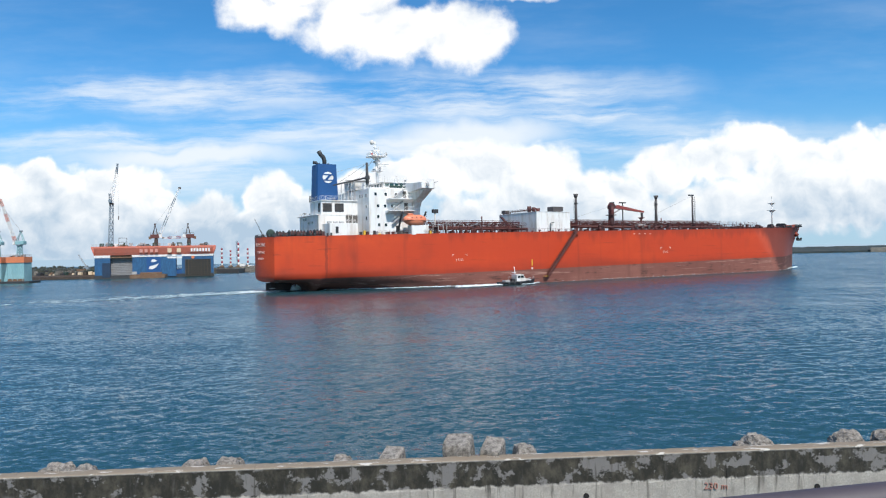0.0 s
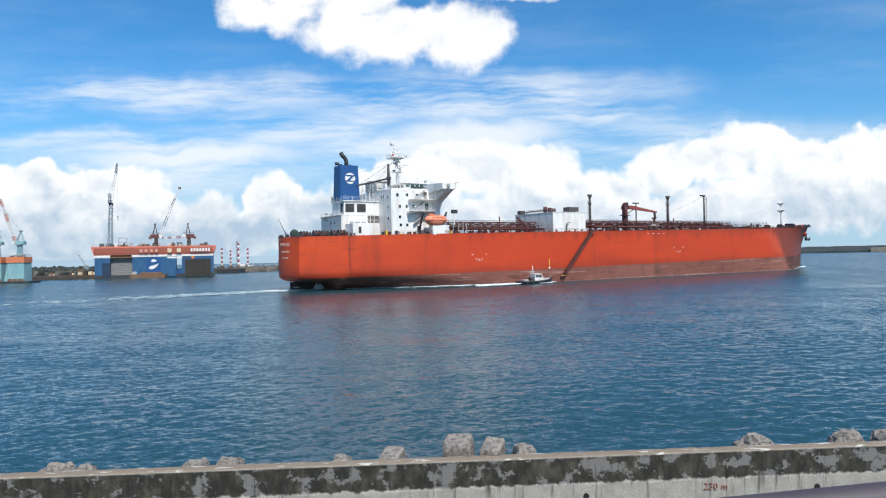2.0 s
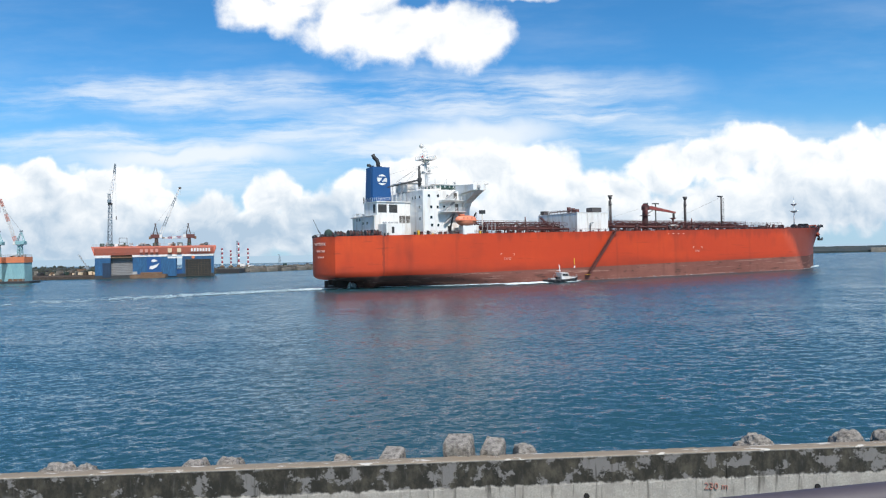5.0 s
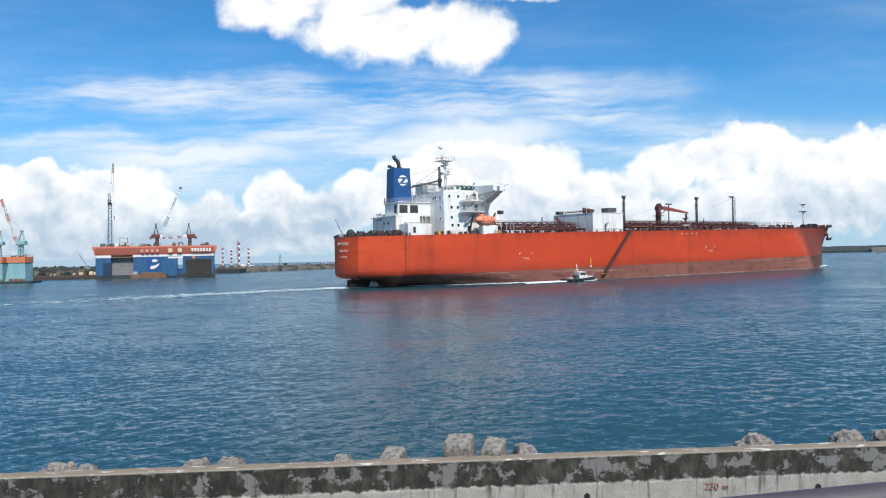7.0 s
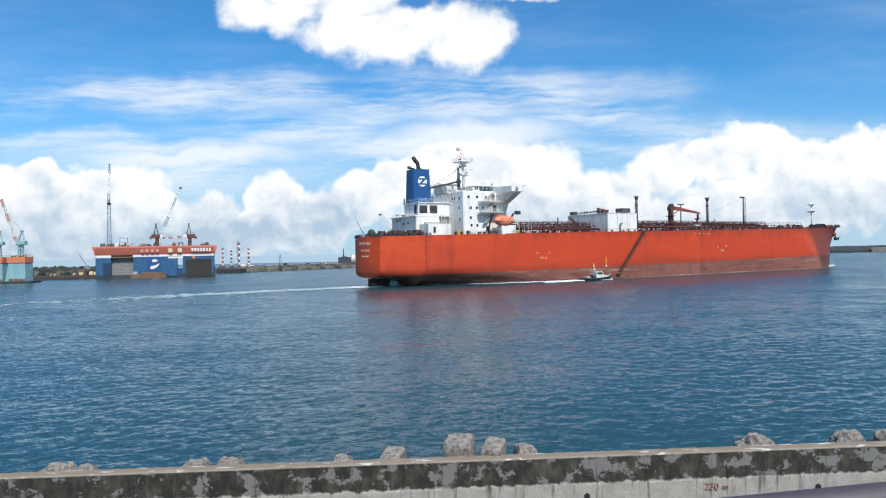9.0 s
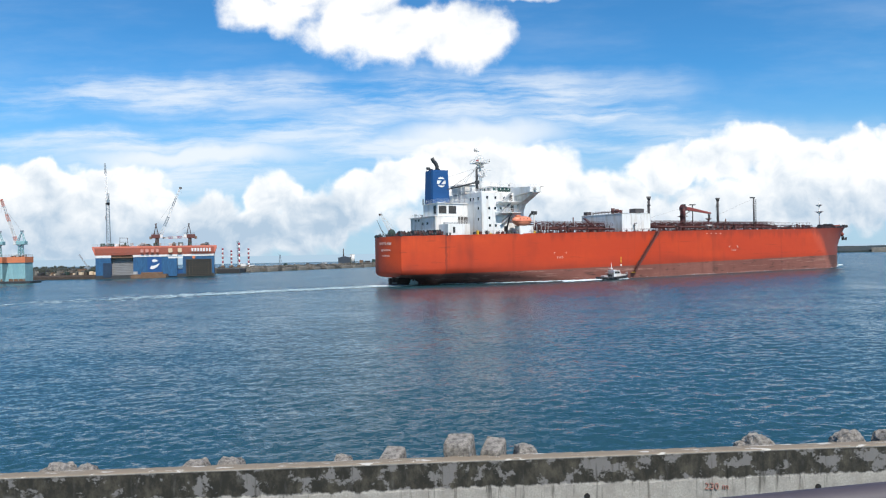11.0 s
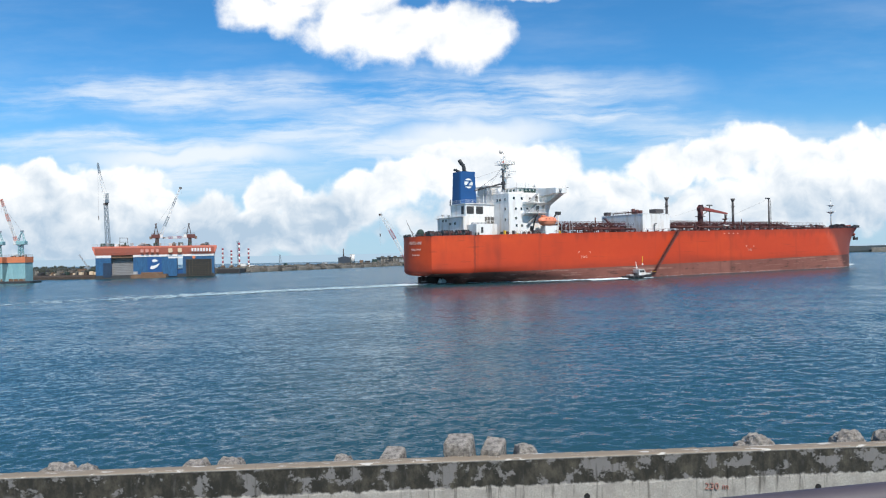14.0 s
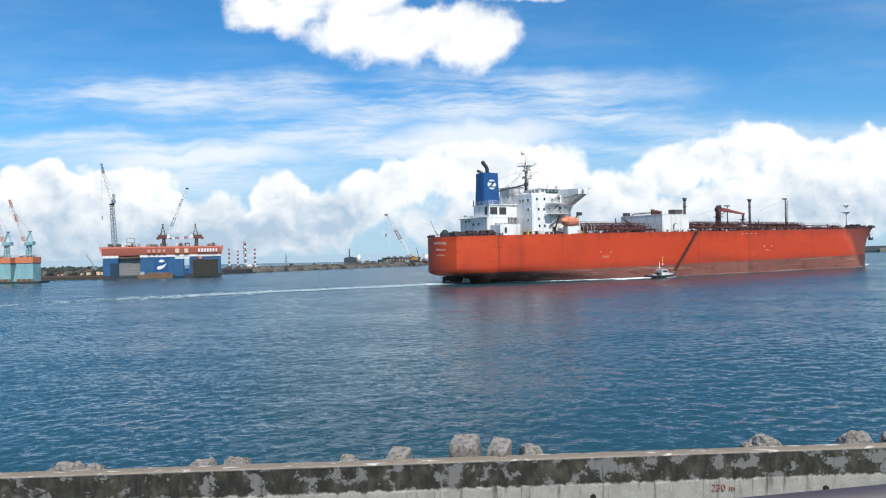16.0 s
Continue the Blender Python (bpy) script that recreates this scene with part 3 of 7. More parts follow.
def poop(ship):
    d = dk(20) - 0.1
    aft = block("aft_house", 13.5, 25.3, -6, 10.3, d, 21.4, WHITE, ship, label="white lower aft deckhouse")
    for y, z in ((6.6, 20.6), (4.6, 20.6), (2.0, 19.4), (-1.0, 19.4)):
        window_on(aft, "aft", y, z, 1.1, 0.8, 13.5)
    part("guard_rail", rails([(25, 10.2, 21.4), (13.6, 10.2, 21.4), (13.6, 3.4, 21.4)], step=1.5, r=0.035), WHITE, aft)
    part("coping", box(13.0, 25.3, -6.1, 10.7, 21.36, 21.56), WHITE, aft)
    for x, y, h in ((14.6, 8.8, 1.0), (15.8, 6.8, 0.7), (17.4, 5.2, 1.3), (19.0, 8.4, 0.9)):
        v = part("mushroom_vent", tube((x, y, 21.5), (x, y, 21.5 + h), 0.3, n=8), WHITE, aft)
        part("cap", tube((x, y, 21.5 + h), (x, y, 21.8 + h), 0.6, 0.45, 10), GREYST, v)
    cas = block("engine_casing", 14.4, 25.3, -5.9, 3.2, 21.4, 25.4, WHITE, ship)
    part("cornice", box(14.1, 25.25, -6.3, 3.5, 25.4, 25.65), WHITE, cas)
    for x in (16.15, 19.7):
        bm = box(x - 1.35, x + 1.35, -5.98, -5.85, 22.3, 24.7)
        vent = part("louvre", bm, DARK, cas, "dark louvred ventilation opening")
        for k in range(7):
            zz = 22.5 + k * 0.33
            part("slat", box(x - 1.3, x + 1.3, -6.05, -5.97, zz, zz + 0.07), SHADE, vent)
    part("louvre", box(14.25, 14.45, -4.9, -3.6, 22.3, 24.8), DARK, cas)
    part("guard_rail", rails([(14.2, 3.4, 25.65), (14.2, -6.2, 25.65), (25.0, -6.2, 25.65)], step=1.4, r=0.035), WHITE, cas)
    part("lamp_post", tube((14.3, 3.0, 25.6), (14.3, 3.0, 27.4), 0.18), DARK, cas)
    # slab painted as a passage's shade beside the casing, over the side house
    part("recess_shade", box(21.6, 25.2, -6.06, -5.9, 19.2, 21.6), SHADE, cas, "brown-grey slab painted as the shade of an open passage beside the casing")
    for x in (22.4, 23.6):
        part("stanchion", tube((x, -6.2, 18.9), (x, -6.2, 21.4), 0.07, n=6), WHITE, cas)
    side = block("side_house", 14.6, 22.4, -11.6, -6.02, d - 0.2, 18.85, WHITE, ship, label="low white side deckhouse with a dark door")
    part("door", box(16.3, 17.1, -11.68, -11.55, 16.1, 17.9), DARK, side)
    for x in (18.6, 20.2, 21.3):
        part("hatch", box(x, x + 0.6, -11.66, -11.55, 16.7, 17.6, 0.03), WHITE, side)
    part("guard_rail", rails([(14.7, -11.5, 18.85), (22.3, -11.5, 18.85)], step=1.3, r=0.035), WHITE, side)
    for x in (15.2, 17.0, 18.8):
        part("locker", box(x, x + 1.2, -8.6, -7.8, 18.85, 19.5, 0.05), GREYST, side)


def funnel_parts(ship):
    bm = prism([(14.5, -3.0), (20.6, -3.0), (20.9, -2.4), (20.9, 1.8), (20.4, 2.4), (14.8, 2.4), (14.2, 1.8), (14.2, -2.4)], 2, 25.65, 35.9)
    for v in bm.verts:
        if v.co.z > 30:
            v.co.x = 17.5 + (v.co.x - 17.5) * 0.88
            v.co.y = -0.3 + (v.co.y + 0.3) * 0.92
    fun = part("funnel", bm, BLUE, ship, "tall blue funnel with a white disc emblem")
    part("rim", box(14.9, 20.4, -2.7, 2.0, 35.9, 36.15), BLUE, fun)
    c, r = (17.7, -2.93, 32.3), 1.6
    bm = bmesh.new()
    ring = [bm.verts.new((c[0] + r * math.cos(2 * math.pi * k / 32), c[1] + (32.4 - (c[2] + r * math.sin(2 * math.pi * k / 32))) * -0.024, c[2] + r * math.sin(2 * math.pi * k / 32))) for k in range(32)]
    bm.faces.new(ring)
    g = bmesh.ops.extrude_face_region(bm, geom=bm.faces[:])
    bmesh.ops.translate(bm, verts=[v for v in g["geom"] if isinstance(v, bmesh.types.BMVert)], vec=(0, 0.2, 0))
    bmesh.ops.recalc_face_normals(bm, faces=bm.faces)
    em = part("emblem", bm, WHITE, fun, "round white emblem with slanted bar")
    for pts in (((-1.45, 0.62), (1.45, 0.62), (1.3, 0.98), (-1.3, 0.98)), ((-1.3, -0.98), (1.3, -0.98), (1.45, -0.62), (-1.45, -0.62)), ((0.25, 0.7), (1.0, 0.7), (-0.25, -0.7), (-1.0, -0.7))):
        bm = prism([(c[0] + a, c[2] + b) for a, b in pts], 1, c[1] - 0.1, c[1] + 0.02)
        part("bar", bm, BLUE, em)
    part("exhaust_pipe", bent([(17.6, -0.5, 35.5), (17.6, -0.5, 37.4), (17.3, -0.5, 38.3), (16.4, -0.4, 39.2), (15.9, -0.4, 40.1)], 0.62, 12), DARK, fun, "bent dark exhaust pipe")
    part("exhaust_pipe", bent([(15.9, 0.9, 35.5), (15.9, 0.9, 36.5), (15.5, 0.9, 36.9), (14.7, 0.9, 36.9)], 0.45, 10), DARK, fun)
    for x in (16.6, 19.3):
        part("exhaust_pipe", tube((x, 1.0, 35.6), (x, 1.0, 36.9), 0.25), DARK, fun)


def accommodation(ship):
    d = dk(32) - 0.1
    bm = prism([(25.3, d), (38.8, d), (38.8, 28.4), (25.3, 28.4)], 1, -14, 14)
    acc = part("accommodation", bm, WHITE, ship, "white multi-storey accommodation block with small square windows")
    for z in (19.2, 22.4, 25.6, 28.3):
        part("deck_edge", box(25.28, 38.82, -14.015, 14.015, z, z + 0.06), WHITE, acc)
    for x, z in ((28.0, 23.6), (30.2, 23.6), (32.4, 23.6), (28.2, 18.3), (30.3, 18.3), (30.4, 26.9), (27.3, 26.9), (33.6, 26.9), (28.0, 20.6)):
        window_on(acc, "stbd", x, z, 0.7, 0.8, -14)
    for y, z in ((-12.2, 26.6), (-12.2, 23.6), (-12.2, 20.2), (-9.5, 26.6), (-8.0, 26.6)):
        window_on(acc, "aft", y, z, 0.65, 0.8, 25.3)
    part("door", box(33.5, 34.4, -14.08, -13.95, 16.2, 18.1), DARK, acc)
    part("door", box(36.2, 37.3, -14.08, -13.95, 22.6, 24.6), SHADE, acc)
    part("door", box(35.8, 36.9, -14.08, -13.95, 26.0, 27.9), SHADE, acc)
    # side balconies with rails, forward part of the starboard side
    for z, x0 in ((25.65, 30.6), (22.3, 30.2)):
        bal = part("balcony", prism([(-14.0, z - 0.9), (-14.0, z), (-16.6, z), (-16.6, z - 0.18)], 0, x0, 38.6), WHITE, acc)
        part("guard_rail", rails([(x0, -16.5, z), (38.5, -16.5, z)], step=1.6, r=0.035), WHITE, bal)
    for z0, z1 in ((18.9, 22.3), (22.3, 25.65), (25.65, 28.4)):
        st = part("stairway", prism([(32.0, z0), (32.5, z0), (36.2, z1), (35.7, z1)], 1, -15.3, -14.5), GREYST, acc)
        part("guard_rail", tube((32.0, -15.35, z0 + 1.0), (35.9, -15.35, z1 + 1.0), 0.05, n=5), WHITE, st)
    # navigating bridge deck
    br = block("bridge_deck", 26.4, 39.6, -12.5, 12.5, 28.4, 28.9, WHITE, ship)
    part("guard_rail", rails([(26.5, 12, 28.9), (26.5, -12.4, 28.9), (32.0, -12.4, 28.9)], step=1.5, r=0.035), WHITE, br)
    wh = block("wheelhouse", 31.4, 40.0, -10.4, 10.4, 28.9, 30.6, WHITE, ship, label="white wheelhouse with a band of dark windows")
    part("roof", box(31.0, 40.6, -10.9, 10.9, 30.6, 30.8, 0.05), WHITE, wh)
    for k in range(5):
        window_on(wh, "stbd", 32.6 + k * 1.55, 29.95, 1.2, 0.9, -10.4, GREENGLASS)
    for k in range(5):
        window_on(wh, "aft", -9.0 + k * 2.0, 29.95, 1.4, 0.9, 31.4, GREENGLASS)
    part("guard_rail", rails([(31.1, -10.8, 30.8), (40.5, -10.8, 30.8)], step=1.6, r=0.035), WHITE, wh)
    dod = part("dodger", box(32.4, 39.6, -12.46, -12.4, 28.95, 29.6), GREENC, br, "dark green canvas dodger on the bridge rail")
    for k in range(6):
        part("dodger_post", tube((32.4 + k * 1.4, -12.42, 28.9), (32.4 + k * 1.4, -12.42, 29.95), 0.04, n=5), WHITE, dod)
    for x, y, h in ((33.0, -8.0, 1.9), (35.4, -9.6, 1.3), (37.6, -7.0, 2.4), (39.2, -9.8, 1.5)):
        part("whip_aerial", tube((x, y, 30.8), (x, y, 30.8 + h), 0.07, 0.03, n=5), GREYST, br)
    part("searchlight", tube((38.2, -10.2, 31.3), (38.7, -10.5, 31.4), 0.32, n=12), GREYST, br)
    part("searchlight_post", tube((38.4, -10.3, 30.8), (38.4, -10.3, 31.2), 0.1, n=6), GREYST, br)
    part("chart_house", box(25.6, 29.8, -4.0, 4.0, 28.9, 31.4, 0.06), WHITE, br)
    for y in (-3.9, -1.3, 1.3, 3.9):
        part("awning_post", tube((24.4, y, 25.6), (24.4, y, 31.4), 0.09, n=6), WHITE, br)
    part("awning", box(24.0, 29.9, -4.4, 4.4, 31.5, 31.65), WHITE, br)
    for x in (22.6, 24.4):
        part("gantry_post", tube((x, -5.6, 25.65), (x + 0.3, -5.6, 31.4), 0.12, n=6), GREYST, br)
    part("gantry_beam", tube((21.8, -5.6, 31.4), (29.8, -5.6, 31.4), 0.12, n=6), GREYST, br)
    part("gantry_brace", tube((22.6, -5.6, 28.0), (24.6, -5.6, 31.3), 0.08, n=5), GREYST, br)
    part("guard_rail", rails([(25.4, -13.8, 28.4), (25.4, -6.0, 28.4)], step=1.3, r=0.04), WHITE, br)
    # wings on flared brackets
    for s in (-1, 1):
        w = part("bridge_wing", prism([(s * 12.4, 27.4), (s * 22.3, 28.2), (s * 22.3, 29.8), (s * 12.4, 30.3)], 0, 37.4, 41.8), WHITE, ship, "white bridge wing over the ship's side")
        part("bracket", prism([(s * 13.9, 22.0), (s * 14.2, 23.2), (s * 15.2, 24.9), (s * 22.2, 28.2), (s * 12.5, 27.6), (s * 12.5, 22.0)], 0, 38.8, 41.3), WHITE, w)
        part("guard_rail", rails([(37.7, s * 22.2, 29.8), (41.5, s * 22.2, 29.8)], step=1.3, height=0.8, r=0.03), WHITE, w)
        part("side_lamp", box(38.8, 39.6, s * 22.3, s * 22.75, 28.7, 29.5, 0.05), GREYST, w)
        part("lamp_arm", tube((41.4, s * 22.2, 29.8), (42.4, s * 22.8, 30.0), 0.09, n=6), GREYST, w)
    part("front_house", box(38.8, 41.4, -13.9, 13.9, d, 28.2, 0.05), WHITE, ship)


def radar_mast(ship):
    m = part("radar_mast", tube((34.6, 0, 31.0), (34.2, 0, 41.0), 0.5, 0.36, 12), WHITE, ship, "white radar mast with platforms and scanners")
    m.location.z = -0.85
    part("platform", box(32.0, 36.6, -2.6, 2.6, 40.2, 40.45, 0.05), WHITE, m)
    part("bracket", prism([(32.6, 40.2), (36.0, 40.2), (34.7, 39.3), (34.0, 39.3)], 1, -0.5, 0.5), WHITE, m)
    part("guard_rail", rails([(32.1, -2.5, 40.45), (36.5, -2.5, 40.45), (36.5, 2.5, 40.45), (32.1, 2.5, 40.45), (32.1, -2.5, 40.45)], step=1.2, r=0.04, height=1.0), WHITE, m)
    part("topmast", tube((33.9, 0, 40.4), (33.9, 0, 45.0), 0.22, 0.12, 8), WHITE, m)
    part("topmast", tube((35.4, 0.8, 40.4), (35.4, 0.8, 43.6), 0.12, 0.08, 6), WHITE, m)
    for z, a in ((43.0, 1.3), (44.2, 0.9)):
        part("yard", tube((33.9 - a, -a, z), (33.9 + a, a, z), 0.09, n=6), WHITE, m)
    part("scanner", box(32.7, 35.6, -0.2, 0.2, 41.9, 42.3, 0.08), WHITE, m)
    part("scanner", box(34.9, 37.6, -1.9, -1.5, 37.9, 38.25, 0.08), WHITE, m)
    part("scanner_arm", box(34.4, 36.4, -1.9, -1.4, 37.3, 37.6), WHITE, m)
    for z, a in ((36.6, 2.2), (38.9, 1.6)):
        part("yard", tube((34.4, -a, z), (34.4, a, z), 0.12, n=6), WHITE, m)
        for y in (-a, a):
            part("lamp", box(34.1, 34.7, y - 0.25, y + 0.25, z - 0.3, z + 0.35, 0.05), GREYST, m)
    part("lower_platform", box(33.2, 36.2, -1.8, 1.8, 36.0, 36.15), WHITE, m)
    part("search_arm", tube((34.3, 0, 41.2), (31.2, -1.2, 40.2), 0.1, n=6), WHITE, m)
    part("horn", tube((36.4, -1.0, 41.0), (37.4, -1.2, 41.1), 0.12, 0.32, 8), WHITE, m)
    bm = bmesh.new()
    bmesh.ops.create_uvsphere(bm, u_segments=14, v_segments=8, radius=0.7)
    bmesh.ops.translate(bm, verts=bm.verts, vec=(33.2, 0.6, 44.7))
    for f in bm.faces:
        f.smooth = True
    part("satellite_dome", bm, WHITE, m)
    for p, q in (((26.5, -1, 31.8), (33.8, 0, 40)), ((26.5, 1, 31.8), (33.8, 0, 40)), ((21, -1, 35), (34, -0.4, 39))):
        part("stay", tube(p, q, 0.05, n=4), GREYST, m)
    for k in range(8):
        part("rung", box(34.9, 35.5, -0.3, 0.3, 33.2 + k * 0.8, 33.28 + k * 0.8), WHITE, m)
    bm = box(31.2, 32.0, -2.75, -2.7, 40.5, 41.1)
    part("signal_flag", bm, FLAGRED, m, "small red and white signal flag")
    part("flag_patch", box(31.0, 31.6, -2.78, -2.67, 40.9, 41.5), WHITE, m)
    for x, y, h in ((36.5, -8.5, 1.5), (38.5, -4, 1.2), (33.0, 6.0, 2.0), (37.0, 5.0, 1.0)):
        part("aerial", tube((x, y, 32.3), (x, y, 32.3 + h), 0.06, n=5), WHITE, m)


def provision_crane(ship):
    c = part("provision_crane", tube((27.4, -8.5, 28.2), (27.3, -8.5, 36.3), 0.55, 0.32, 10), DARK, ship, "dark steel provision crane with its jib lowered aft")
    part("base", tube((27.4, -8.5, 28.2), (27.4, -8.5, 29.2), 1.6, 1.2, 12), WHITE, c)
    part("slew_drum", box(26.85, 27.95, -9.0, -8.0, 31.5, 32.6, 0.1), DARK, c)
    part("jib", tube((27.0, -8.5, 32.0), (17.8, -6.2, 29.7), 0.28, 0.18, 6), DARK, c)
    part("jib_stay", tube((27.3, -8.5, 36.0), (19.0, -6.5, 30.2), 0.05, n=4), DARK, c)
    part("guard_rail", rails([(25.8, -10, 28.4), (28.8, -10, 28.4)], step=1.0, r=0.03), WHITE, c)


def lifeboat(ship, s=-1):
    d = dk(38)
    bm = bmesh.new()
    n, k = 20, 12
    rows = []
    for i in range(n + 1):
        f = i / n
        x = 33.9 + 7.3 * f
        w = 1.42 * max(0.02, 1 - abs(2 * f - 1) ** 3.0) ** 0.6
        zc = 19.55 + 0.25 * (2 * f - 1) ** 2
        rows.append([bm.verts.new((x, s * 17.8 + w * math.cos(a), zc + (1.72 * w / 1.42) * math.sin(a) * (1.0 if math.sin(a) < 0 else 0.85))) for a in [2 * math.pi * j / k for j in range(k)]])
    for a, b in zip(rows, rows[1:]):
        for j in range(k):
            bm.faces.new((a[j], a[(j + 1) % k], b[(j + 1) % k], b[j])).smooth = True
    bm.faces.new(rows[0])
    bm.faces.new(rows[-1][::-1])
    bmesh.ops.recalc_face_normals(bm, faces=bm.faces)
    lb = part("lifeboat", bm, LIFE, ship, "enclosed orange lifeboat in its davits")
    part("gunwale", box(34.1, 41.0, s * 17.8 - 1.46, s * 17.8 + 1.46, 19.40, 19.58, 0.05), LIFE, lb)
    part("conning_hatch", box(35.2, 36.8, s * 17.8 - 0.6, s * 17.8 + 0.6, 20.85, 21.35, 0.12), LIFE, lb)
    for x in (36.0, 37.4, 38.8):
        part("porthole", tube((x, s * 19.02, 20.2), (x, s * 19.2, 20.25), 0.13, n=10), GLASS, lb)
    for x in (33.9, 41.3):
        dv = part("davit", bent([(x, s * 14.5, d), (x, s * 15.4, d + 3), (x, s * 16.4, 20.6), (x, s * 17.6, 21.9)], 0.28, 6), DARK, ship, "dark lifeboat davit arm")
        part("fall", tube((x, s * 17.6, 21.9), (x, s * 17.7, 20.4), 0.06, n=4), DARK, dv)
    part("boat_platform", box(36.2, 41.6, s * 17.5 - 0.9, s * 17.5 + 1.6, d, 18.1, 0.08), WHITE, ship)


def deck_lockers(ship):
    rg = random.Random(12)
    for k in range(26):
        x = 22.8 + k * 0.85
        w, h = rg.uniform(0.4, 0.9), rg.uniform(0.5, 1.5)
        y = -curve(DECK_B, x) + rg.uniform(1.2, 2.6)
        part("deck_locker", box(x, x + w, y, y + 0.7, dk(x), dk(x) + h, 0.04), rg.choice((MAROON, DARK, SHADE, GREYST, MAROON, YELLOW)), ship)


def deck_edge_gear(ship):
    """Rollers, cleats, hose stubs and lashed gear along the starboard deck edge."""
    rg = random.Random(77)
    x = 45.0
    while x < 204:
        y = -curve(DECK_B, x) + rg.uniform(0.9, 1.7)
        h = rg.uniform(0.35, 1.1)
        kind = rg.random()
        if kind < 0.45:
            part("cleat", tube((x - 0.5, y, dk(x) + h), (x + 0.5, y, dk(x) + h), 0.16, n=6), LADDER, ship)
            part("cleat_foot", box(x - 0.18, x + 0.18, y - 0.15, y + 0.15, dk(x), dk(x) + h), LADDER, ship)
        elif kind < 0.75:
            part("hose_stub", tube((x, y, dk(x)), (x, y, dk(x) + h), 0.2, 0.26, n=8), MAROON, ship)
        else:
            part("lashed_box", box(x - 0.5, x + 0.5, y - 0.3, y + 0.3, dk(x), dk(x) + h * 0.8, 0.05), rg.choice((MAROON, DARK, SHADE)), ship)
        x += rg.uniform(1.2, 3.4)


def winch(parent, x, y, z):
    w = part("mooring_winch", box(x - 1.5, x + 1.5, y - 0.9, y + 0.9, z, z + 0.35), MAROON, parent, "dark red mooring winch")
    part("drum", tube((x - 1.2, y, z + 1.0), (x + 0.5, y, z + 1.0), 0.75, n=12), MAROON, w)
    for k in (-1.2, -0.4, 0.5):
        part("flange", tube((x + k - 0.06, y, z + 1.0), (x + k + 0.06, y, z + 1.0), 1.05, n=12), DARK, w)
    part("gear_box", box(x + 0.7, x + 1.5, y - 0.6, y + 0.7, z + 0.3, z + 1.5, 0.08), MAROON, w)


def bitts(parent, x, y, z):
    b = part("bitts", box(x - 0.9, x + 0.9, y - 0.35, y + 0.35, z, z + 0.2), DARK, parent)
    for k in (-0.5, 0.5):
        part("post", tube((x + k, y, z), (x + k, y, z + 1.0), 0.26, 0.3, 8), DARK, b)


